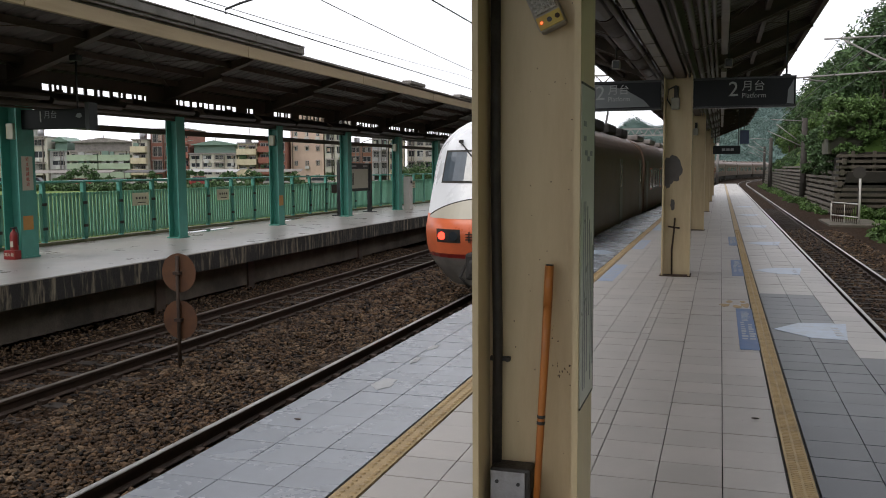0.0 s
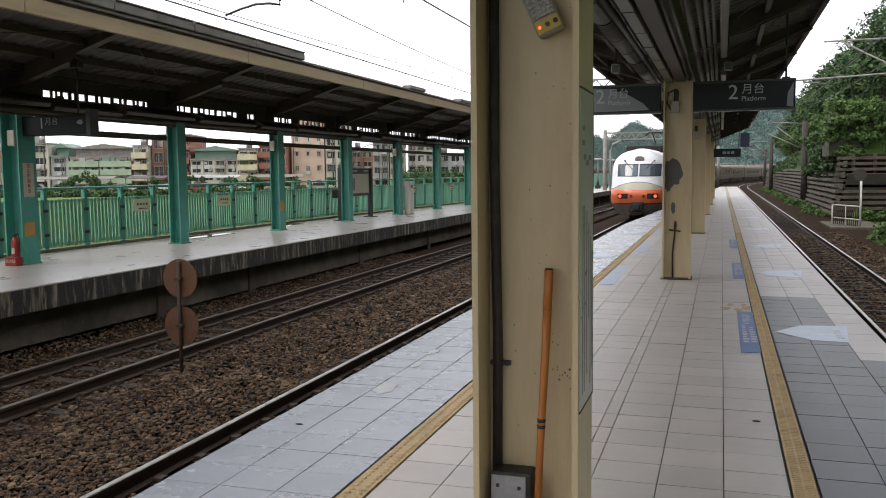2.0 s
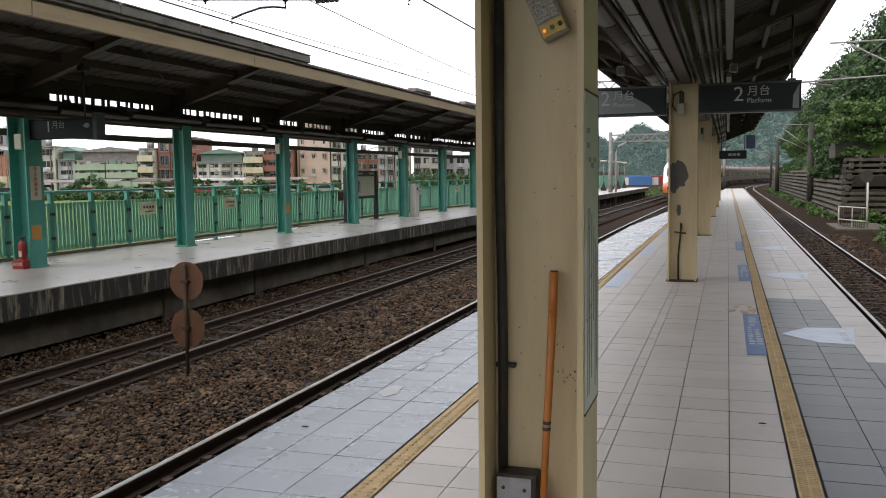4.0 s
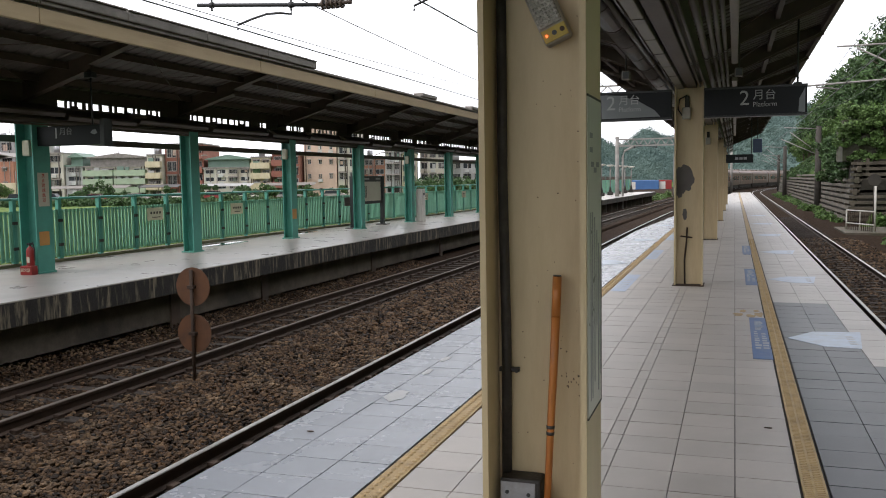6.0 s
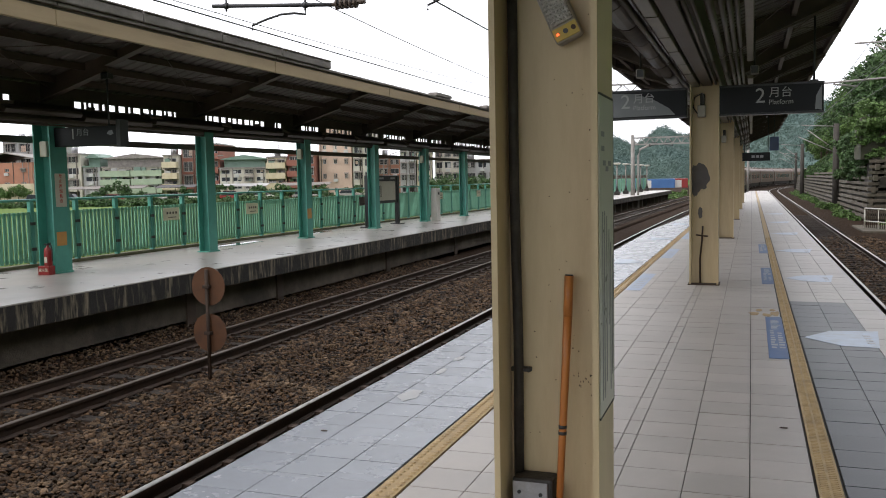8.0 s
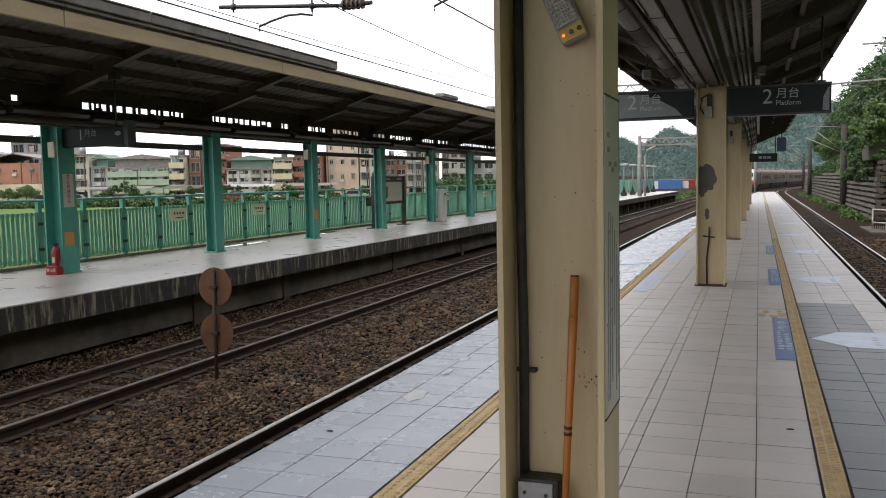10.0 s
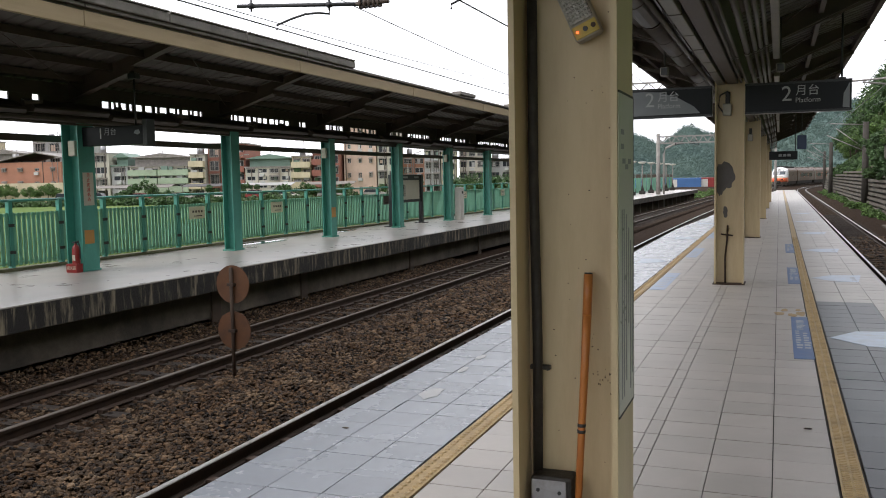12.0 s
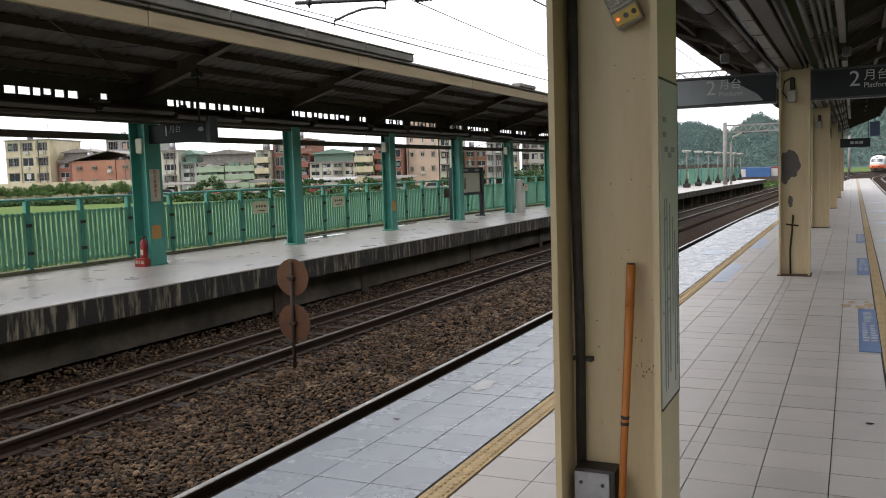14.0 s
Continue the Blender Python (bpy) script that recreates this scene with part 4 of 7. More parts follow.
for y in (11.65, 16.4, 21.4):
    floor_mark("queue_sticker", [(-1.555, y), (-1.36, y), (-1.36, y + 2.05), (-1.555, y + 2.05)], M_fadedblue, "faded light-blue floor sticker beside the warning strip", "floor sticker",
               [(-1.52, -1.40, y + 0.3 + 0.22 * q, y + 0.36 + 0.22 * q) for q in range(6)])
for k, (x, y, rx, ry) in enumerate(((-2.24, 5.62, 0.07, 0.16), (-2.28, 6.4, 0.03, 0.1), (-2.3, 6.9, 0.035, 0.12), (-2.15, 8.3, 0.06, 0.35))):
    bm = B()
    polygon(bm, blob(x, y, rx, ry, 14, k + 40), 0.002, 0.0032)
    solo("pale_stain", bm, M_palewhite, "pale dried stain on the tiles", "stain", "stains")
for x, y in ((-2.42, 4.66), (0.2, 5.45)):
    bm = B()
    loft(bm, [[(x + rx * math.cos(a) * 1.0, y + ry * math.sin(a), z) for a in [i * math.pi / 4 for i in range(8)]] for rx, ry, z in ((0.024, 0.012, 0.002), (0.021, 0.010, 0.006), (0.006, 0.003, 0.008))])
    solo("dead_leaf", bm, M_rail, "dark curled dead leaf on the tiles", "leaf")


# ---- things on the opposite platform ----
M_notice = mat("notice_cream", (0.76, 0.71, 0.53), (0.68, 0.63, 0.46), 6, 0.5)
M_ochre = mat("ochre_notice", (0.50, 0.26, 0.07), (0.43, 0.21, 0.06), 6, 0.5)
M_redprint = mat("red_print", (0.50, 0.06, 0.05), (0.42, 0.05, 0.04), 6, 0.5)
M_paper = mat("poster_paper", (0.55, 0.53, 0.44), (0.50, 0.48, 0.38), 4, 0.4)
M_discback = mat("disc_back_rust", (0.115, 0.046, 0.016), (0.08, 0.033, 0.013), 5, 0.65, 0.1, 0.1, 40, (0.05, 0.024, 0.014), 3, 0.6)
M_kerb = mat("mossy_kerb", (0.16, 0.15, 0.09), (0.10, 0.10, 0.05), 4, 0.9, 0, 0.4, 30, world_space=True)
TZ = P1 + 0.02


BAY = 1.212


def fence_x(y):
    return -13.3 + 0.6 * bend(y)


def build_fence():
    fence = thing("fence", "green-painted slatted steel fence along the platform's back", "fence")
    slat = B()
    loft(slat, [[(-0.012, -0.036, z), (0.008, -0.04, z), (0.014, -0.02, z), (0.014, 0.02, z), (0.008, 0.04, z), (-0.012, 0.036, z)] for z in (0.1, 1.08)])
    slat = mesh_of("slat", slat, M_fence)
    post = B()
    box(post, -0.045, 0.045, -0.045, 0.045, 0, 1.31, 0.008)
    post = mesh_of("post", post, M_teal)
    clip = B()
    box(clip, 0.03, 0.055, -0.06, 0.06, -0.03, 0.03, 0.004)
    clip = mesh_of("bracket", clip, M_dark)
    y, k, made = 12.28 - 4 * BAY, 0, 0
    while y < 62:
        x = fence_x(y)
        x2 = fence_x(y + BAY)
        p = part("post", post, M_teal, fence, "", pose(x, y, TZ))
        if y < 32:
            for z in (0.35, 0.85):
                part("bracket", clip, M_dark, p, "", pose(0, 0, z))
        for z, w in ((1.04, 0.03), (0.16, 0.03)):
            bm = B()
            beam(bm, (x - 0.01, y, TZ + z), (x2 - 0.01, y + BAY, TZ + z), w, 0.04)
            part("rail", bm, M_fence, fence)
        bm = B()
        tube(bm, [(x, y, TZ + 1.31), (x2, y + BAY, TZ + 1.31)], 0.026, 8)
        part("handrail", bm, M_teal, fence)
        for q in range(10):
            yy = y + BAY * (q + 0.75) / 10.5
            if made < 300:
                part("slat", slat, M_fence, fence, "", pose(fence_x(yy) + 0.012, yy, TZ))
                made += 1
        k += 1
        y += BAY
    v, f = [], []
    yy = 12.28 + 26 * BAY
    while yy < 62:
        b = len(v)
        xx = fence_x(yy)
        v += [(xx + o, yy + w, TZ + z) for o in (-.01, .01) for w, z in ((-.045, .1), (.045, .1), (.045, 1.08), (-.045, 1.08))]
        f += [(b, b + 3, b + 2, b + 1), (b + 4, b + 5, b + 6, b + 7), (b, b + 1, b + 5, b + 4), (b + 1, b + 2, b + 6, b + 5), (b + 2, b + 3, b + 7, b + 6), (b + 3, b, b + 4, b + 7)]
        yy += 0.11
    rest = part("slat_field", points_mesh("slat_field", v, f, M_fence), M_fence, fence)
    rest["kind"] = "stuff"
    bm = B()
    rings = []
    for yy in (2, 10, 18, 22, 26, 30, 35, 40, 50, 62):
        xx = fence_x(yy)
        rings.append([(xx - 0.12, yy, TZ - 0.02), (xx + 0.12, yy, TZ - 0.02), (xx + 0.11, yy, TZ + 0.06), (xx - 0.12, yy, TZ + 0.06)])
    loft(bm, rings)
    tagged(part("kerb", bm, M_kerb), "low mossy concrete kerb under the fence", "kerb", kind="structure")


build_fence()


def fence_notice(y, w=0.62, h=0.3, zb=0.71, material=None):
    x = fence_x(y) + 0.056
    nb = thing("fence_notice", "small cream warning notice fixed to the green fence", "notice", pose(x, y, TZ + zb), "notices on the fence")
    bm = B()
    box(bm, 0, 0.012, 0, w, 0, h, 0.003)
    part("panel", bm, material or M_notice, nb)
    for k in range(4):
        bm = B()
        box(bm, 0.012, 0.015, w * (0.2 + 0.18 * k), w * (0.30 + 0.18 * k), h * 0.5, h * 0.68)
        part("printed_bar", bm, M_rafter, nb)
    bm = B()
    box(bm, 0.012, 0.015, w * 0.3, w * 0.8, h * 0.2, h * 0.26)
    part("printed_bar", bm, M_rail, nb)


for y in (17.5, 21.13, 36.0, 41.0):
    fence_notice(y)
fence_notice(28.36, 0.55, 0.3, 0.7, M_rafter)


def column_notices():
    y = far_col_y(0)
    bx = far_col_x(y) + 0.01
    b = thing("warning_banner", "white vertical warning banner with red characters on the column", "notice", pose(bx + 0.184, y + 0.07, TZ + 1.2))
    bm = B()
    box(bm, 0, 0.006, 0, 0.26, 0, 0.6, 0.002)
    part("panel", bm, M_paper, b)
    face = Matrix.Rotation(radians(90), 4, "Z") @ Matrix.Rotation(radians(90), 4, "X")
    for k, ch in enumerate("禁止跨越軌道"):
        writing("character", ch, 0.08, M_redprint, Matrix.Translation((0.008, 0.09, 0.505 - 0.088 * k)) @ face, b)
    b = thing("ochre_notice", "faded orange square notice on the teal column", "notice", pose(bx + 0.182, y + 0.05, TZ + 0.5))
    bm = B()
    box(bm, 0, 0.005, 0, 0.24, 0, 0.25, 0.002)
    part("panel", bm, M_ochre, b)
    b = thing("lamp_box", "cream lamp box on the teal column", "lamp", pose(bx - 0.12, y + 0.06, TZ + 2.1))
    bm = B()
    box(bm, 0, 0.16, 0, 0.1, 0, 0.28, 0.02)
    part("case", bm, M_paper, b)
    # the same ochre square on the next ones
    for k in (2,):
        yy = far_col_y(k)
        b = thing("ochre_notice", "faded orange square notice on the teal column", "notice", pose(far_col_x(yy) + 0.192, yy + 0.05, TZ + 0.55))
        bm = B()
        box(bm, 0, 0.005, 0, 0.24, 0, 0.28, 0.002)
        part("panel", bm, M_ochre, b)
    for k in (2, 4):
        yy = far_col_y(k)
        b = thing("lamp_box", "cream lamp box on the teal column", "lamp", pose(far_col_x(yy) - 0.04, yy - 0.03, TZ + 2.2))
        bm = B()
        box(bm, 0, 0.14, 0, 0.1, 0, 0.28, 0.02)
        part("case", bm, M_paper, b)


def extinguisher():
    e = thing("fire_extinguisher", "red fire extinguisher standing in a red holder", "fire extinguisher", pose(-11.82, 12.34, TZ))
    bm = B()
    prof = [(0.0, 0.12), (0.065, 0.12), (0.07, 0.15), (0.07, 0.42), (0.055, 0.47), (0.025, 0.5), (0.022, 0.53)]
    loft(bm, [[(r * math.cos(2 * math.pi * i / 16), r * math.sin(2 * math.pi * i / 16), z) for i in range(16)] for r, z in prof[1:]], smooth=True)
    part("cylinder", bm, M_red, e)
    bm = B()
    box(bm, -0.03, 0.03, -0.05, 0.03, 0.53, 0.56, 0.005)
    tube(bm, [(0.0, 0.0, 0.55), (0.06, 0.0, 0.57), (0.095, 0.0, 0.45), (0.09, 0, 0.25)], 0.011, 8)
    part("valve_and_hose", bm, M_black, e)
    bm = B()
    box(bm, -0.02, 0.04, -0.074, -0.068, 0.22, 0.32, 0.002)
    part("label_plate", bm, M_paper, e)
    bm = B()
    box(bm, -0.16, 0.09, -0.09, 0.06, 0.0, 0.16, 0.008)
    h = part("holder", bm, M_red, e, "red holder box with white characters")
    for k, ch in enumerate("滅火器"):
        writing("character", ch, 0.07, M_paper, Matrix.Translation((-0.145 + 0.07 * k, -0.093, 0.05)) @ Matrix.Rotation(radians(90), 4, "X"), h)


column_notices()
extinguisher()


def platform_one_sign():
    s = thing("platform_sign", "dark hanging sign of the opposite platform", "sign", pose(-11.83, 12.58, 2.22), "platform signs")
    bm = B()
    box(bm, 0, 1.42, 0, 0.18, 0, 0.34, 0.012)
    part("case", bm, M_board, s)
    bm = B()
    box(bm, 1.43, 1.52, -0.02, 0.2, -0.03, 0.44, 0.01)
    part("end_frame", bm, M_black, s)
    bm = B()
    tube(bm, [(1.2, 0.09, 0.34), (1.2, 0.09, 1.3)], 0.016, 8)
    box(bm, 1.12, 1.28, 0.02, 0.16, 1.15, 1.25, 0.01)
    part("hanger_rod", bm, M_black, s)
    up = Matrix.Rotation(radians(90), 4, "X")
    writing("numeral", "1", 0.27, M_letter, Matrix.Translation((0.42, -0.005, 0.07)) @ up, s)
    for k, ch in enumerate("月台"):
        writing("character", ch, 0.14, M_letterdim, Matrix.Translation((0.56 + 0.14 * k, -0.005, 0.165)) @ up, s)
    bm = B()
    polygon(bm, [(1.22, 0.2), (1.3, 0.17), (1.36, 0.2), (1.33, 0.26), (1.26, 0.25)], -0.004, 0, "y")
    part("swoosh", bm, M_signgrey, s)


platform_one_sign()


def info_board():
    b = thing("information_board", "black-framed information board on two posts", "notice board", pose(-12.1, 28.45, TZ))
    for y in (-1.75, 0.85):
        bm = B()
        box(bm, -0.06, 0.06, y, y + 0.2, 0.02, 1.75, 0.015)
        part("post", bm, M_black, b)
        bm = B()
        box(bm, -0.2, 0.2, y - 0.1, y + 0.3, 0, 0.03, 0.006)
        part("foot", bm, M_black, b)
    bm = B()
    box(bm, -0.03, 0.03, -1.55, 0.85, 0.78, 1.75, 0.01)
    part("frame", bm, M_black, b)
    bm = B()
    box(bm, 0.031, 0.036, -1.4, 0.72, 0.88, 1.55)
    p = part("poster", bm, M_paper, b, "cream route poster")
    for y in (-0.7, -0.6):
        bm = B()
        box(bm, 0.037, 0.04, y, y + 0.05, 1.0, 1.4)
        part("printed_bar", bm, M_dark, p)
    for y in (-0.7, 0.3):
        bm = B()
        box(bm, 0.031, 0.036, y, y + 0.4, 1.62, 1.68)
        part("printed_bar", bm, M_letter, b)
    c = thing("control_cabinet", "narrow white control cabinet on the platform", "cabinet", pose(-11.36, 31.25, TZ))
    bm = B()
    box(bm, -0.12, 0.12, 0, 0.4, 0, 1.25, 0.02)
    part("body", bm, M_signwhite, c)
    bm = B()
    box(bm, 0.12, 0.13, 0.05, 0.35, 0.3, 1.15)
    part("door", bm, M_signwhite, c)
    bm = B()
    box(bm, 0.13, 0.14, 0.12, 0.26, 1.0, 1.1)
    part("vent", bm, M_dark, c)


info_board()


def signal_marker():
    s = thing("track_marker", "rusty double-disc track marker seen from its back", "track marker", pose(-6.55, 9.48, -1.22))
    bm = B()
    tube(bm, [(0, 0, 0), (0, 0, 1.64)], 0.024, 10)
    part("post", bm, M_rail, s)
    for z, ro in ((1.42, 0.0), (0.82, 0.3)):
        bm = B()
        tube(bm, [(0, 0.034, z), (0, 0.04, z)], 0.248, 48)
        d = part("disc", bm, M_discback, s)
        bm = B()
        box(bm, -0.05, 0.05, -0.03, 0.034, z - 0.02, z + 0.02, 0.004)
        part("clamp", bm, M_rail, d)


signal_marker()

M_puddle = mat("standing_water", (0.10, 0.095, 0.09), (0.08, 0.076, 0.072), 2, 0.05, 0, rough_var=0.03, spec=0.8)
for k, (x, y, rx, ry) in enumerate(((-12.6, 19.6, 0.35, 1.0), (-12.75, 24.5, 0.25, 0.9))):
    bm = B()
    polygon(bm, blob(x, y, rx, ry, 20, 60 + k, 0.3), TZ + 0.0012, TZ + 0.0024)
    solo("puddle", bm, M_puddle, "shallow rain puddle on the concrete deck", "puddle", "puddles")

# platform lamps at the open end of the opposite platform
for s in (66.0, 70.6, 75.2, 79.8, 84.4, 89.0, 93.6):
    x, y = side_point(LINE_FAR, s, -3.8)
    lp = thing("platform_lamp", "slender platform lamp with a flat shade on a dark foot", "lamp post", pose(x, y, TZ), "platform lamps")
    bm = B()
    tube(bm, [(0, 0, 0.3), (0, 0, 2.6)], 0.055, 10)
    part("post", bm, M_gutter, lp)
    bm = B()
    loft(bm, [[(r * math.cos(i * math.pi / 6), r * math.sin(i * math.pi / 6), z) for i in range(12)] for r, z in ((0.2, 2.56), (0.34, 2.66), (0.34, 2.72), (0.1, 2.74))])
    part("shade", bm, M_signwhite, lp)
    bm = B()
    box(bm, -0.24, 0.24, -0.24, 0.24, 0, 0.3, 0.05)
    tube(bm, [(0, 0, 0.3), (0, 0, 0.75)], 0.15, 10, 0.06)
    part("foot", bm, M_dark, lp)


# ---- overhead line ----
M_wire = mat("overhead_wire", (0.05, 0.05, 0.052), (0.035, 0.035, 0.036), 5, 0.5, 0.5)
M_mast = mat("grey_mast", (0.30, 0.28, 0.26), (0.22, 0.205, 0.19), 2, 0.7, 0, 0.2, 20, (0.12, 0.11, 0.10), 1.5, 0.5)
M_darkmast = mat("dark_concrete_pole", (0.06, 0.052, 0.044), (0.04, 0.035, 0.03), 2, 0.85, 0, 0.3, 20)


def wire(name, line, off, z, s0, s1, sag=0.0, r=0.011, span=45.0, phase=0.0, label="thin black overhead contact wire"):
    bm = B()
    pts = []
    s = s0
    while s <= s1:
        x, y = side_point(line, s, off)
        k = ((s - phase) % span) / span
        pts.append((x, y, z - sag * 4 * k * (1 - k)))
        s += 3.0
    tube(bm, pts, r, 6)
    return solo(name, bm, M_wire, label, "wire", "overhead wires")


wire("contact_wire", LINE_FAR, 0.0, 4.05, -15, 240)
wire("messenger_wire", LINE_FAR, 0.0, 5.05, -15, 240, 0.45, 0.009, phase=12.0, label="thin black overhead messenger wire")
wire("contact_wire", LINE_MID, -0.1, 4.05, -15, 240)
wire("messenger_wire", LINE_MID, -0.1, 5.05, -15, 240, 0.45, 0.009, phase=12.0, label="thin black overhead messenger wire")
wire("feeder_wire", LINE_FAR, -1.0, 4.75, -15, 240, 0.3, 0.007, phase=30.0, label="thin black feeder wire")
wire("contact_wire", LINE_OUT, 0.0, 4.05, 5, 240)
wire("messenger_wire", LINE_OUT, 0.0, 4.9, 5, 240, 0.4, 0.009, phase=26.0, label="thin black overhead messenger wire")
wire("feeder_wire", LINE_OUT, 4.0, 8.2, 5, 240, 0.6, 0.012, phase=26.0, label="thin grey feeder cable above the slope")
wire("feeder_wire", LINE_OUT, 3.4, 6.3, 5, 240, 0.5, 0.012, phase=26.0, label="thin grey feeder cable above the slope")


def cantilever(x0, x1, y, z, wire_x, fall, wire_z):
    """A registration tube with a curved steady arm and insulators."""
    c = thing("cantilever", "dark overhead-line bracket with a curved steady arm", "overhead bracket", pose(0, y, 0))
    bm = B()
    tube(bm, [(x0, 0, z), (x1, 0, z - fall)], 0.028, 10)
    part("registration_tube", bm, M_wire, c)
    bm = B()
    e = x0 + (x1 - x0) * 0.78
    ze = z - fall * 0.78
    w = wire_x - e
    tube(bm, [(e, 0, ze), (e, 0, ze - 0.13), (e + w * 0.2, 0, ze - 0.10), (e + w * 0.45, 0, ze - 0.10), (e + w * 0.72, 0, ze - 0.15), (wire_x, 0, wire_z + 0.03), (wire_x, 0, wire_z - 0.04)], 0.017, 8)
    part("steady_arm", bm, M_wire, c)
    for k in (0.12, 0.78):
        bm = B()
        xx = x0 + (x1 - x0) * k
        zz = z - fall * k
        tube(bm, [(xx - 0.03, 0, zz), (xx + 0.03, 0, zz)], 0.042, 10)
        tube(bm, [(xx, 0, zz - 0.08), (xx, 0, zz + 0.1)], 0.015, 8)
        part("clamp", bm, M_wire, c)
    bm = B()
    for k in range(5):
        tube(bm, [(x1 + 0.06 + 0.07 * k, 0, z - fall), (x1 + 0.09 + 0.07 * k, 0, z - fall)], 0.075, 12)
    tube(bm, [(x1, 0, z - fall), (x1 + 0.5, 0, z - fall)], 0.03, 8)
    part("insulator", bm, M_rafter, c)
    bm = B()
    beam(bm, (x1 + 0.1, 0, z - 0.15), (x1 + 0.1, 11.6 - y, 6.15), 0.07, 0.07, (0, 1, 0))
    part("drop_post", bm, M_wire, c)
    return c


cantilever(-7.51, -5.55, 11.3, 4.12, -6.85, 0.14, 3.76)
cantilever(-4.7, -3.4, 11.9, 4.2, -4.35, 0.0, 3.95)
# a cross-beam carries both brackets, above the picture's top
bm = B()
for z in (6.2, 6.9):
    box(bm, -15.2, 5.2, 11.55, 11.65, z - 0.05, z + 0.05)
for k in range(20):
    beam(bm, (-15.0 + k, 11.6, 6.2), (-14.0 + k, 11.6, 6.9), 0.05, 0.05)
pb = thing("portal_beam", "grey lattice portal beam over the tracks", "portal beam")
part("lattice", bm, M_mast, pb)
for x, y in ((-15.2, 11.6), (5.2, 11.6)):
    bm = B()
    tube(bm, [(x, y, -1.3), (x, y, 7.0)], 0.18, 12)
    part("mast", bm, M_mast, pb)


def lattice_portal(s, up=0.0, left=-2.3, drop=3.9):
    """A far portal: two masts and a lattice cross-beam with a rounded corner brace."""
    xl, yl = side_point(LINE_FAR, s, left)
    xr, yr = side_point(LINE_MID, s, 2.1)
    lo, hi = 4.12 + up, 4.66 + up
    g = thing("overhead_portal", "grey lattice overhead-line portal with concrete masts", "overhead portal")
    for x, y in ((xl, yl), (xr, yr)):
        bm = B()
        tube(bm, [(x, y, -1.3), (x, y, hi + 0.25)], 0.19, 12, 0.15)
        part("mast", bm, M_mast if x < 0 else M_darkmast, g)
    bm = B()
    for z in (lo, hi):
        beam(bm, (xl, yl, z), (xr, yr, z), 0.12, 0.11)
    n = 22
    for k in range(n):
        a, b = k / n, (k + 1) / n
        za, zb = (lo, hi) if k % 2 else (hi, lo)
        beam(bm, (xl + (xr - xl) * a, yl + (yr - yl) * a, za), (xl + (xr - xl) * b, yl + (yr - yl) * b, zb), 0.07, 0.07)
    part("lattice_beam", bm, M_mast, g)
    bm = B()
    tube(bm, [(xl + 0.45, yl, -1.3), (xl + 0.45, yl, lo - 0.9), (xl + 0.6, yl, lo - 0.4), (xl + 1.5, yl, lo)], 0.09, 8)
    part("corner_brace", bm, M_mast, g)
    for off, line in ((0, LINE_FAR), (0, LINE_MID)):
        x, y = side_point(line, s, off)
        bm = B()
        for dx in (-0.9, 0.9):
            beam(bm, (x + dx, y, lo), (x + dx, y, drop), 0.08, 0.08, (0, 1, 0))
        beam(bm, (x - 0.9, y, drop + 0.05), (x + 0.9, y, drop + 0.4), 0.05, 0.05)
        beam(bm, (x + 0.9, y, drop + 0.05), (x - 0.9, y, drop + 0.4), 0.05, 0.05)
        part("hanger", bm, M_wire, g)


lattice_portal(62, 3.2, -6.8, 5.55)
lattice_portal(74)
lattice_portal(128)


def line_pole(s, off, top, r=0.2):
    x, y = side_point(LINE_OUT, s, off)
    p = thing("line_pole", "dark overhead-line pole with grey cantilever arms beside the slope", "pole", pose(x, y, -1.2), "poles along the slope")
    bm = B()
    tube(bm, [(0, 0, 0), (0, 0, top + 1.2)], r + 0.05, 14, r)
    part("shaft", bm, M_darkmast, p)
    for z0, z1, l in ((top - 0.2, top - 0.05, -2.4), (top - 1.9, top - 0.4, -2.0), (top - 2.1, top - 0.9, -2.6)):
        bm = B()
        tube(bm, [(-0.1, -0.1, z0 + 1.2), (l, -0.2, z1 + 1.2)], 0.035, 8)
        part("arm", bm, M_mast, p)
    return p


line_pole(71, 2.95, 5.1)
line_pole(113, 2.75, 5.0)
line_pole(160, 2.75, 5.0)
# arms reaching in from a pole just outside the view
p = thing("line_pole", "dark overhead-line pole with grey cantilever arms beside the slope", "pole", pose(8.4, 34.0, -1.2), "poles along the slope")
bm = B()
tube(bm, [(0, 0, 0), (0, 0, 7.6)], 0.26, 14, 0.2)
part("shaft", bm, M_darkmast, p)
for a, b in (((-0.1, 0, 7.2), (-5.05, 0, 7.17)), ((-0.1, 0, 4.7), (-4.4, 0, 7.1)), ((-0.1, 0, 6.1), (-6.2, 0, 5.84)), ((-5.7, 0, 5.8), (-4.9, 0.2, 5.7))):
    bm = B()
    tube(bm, [a, b], 0.032, 8)
    part("arm", bm, M_mast, p)

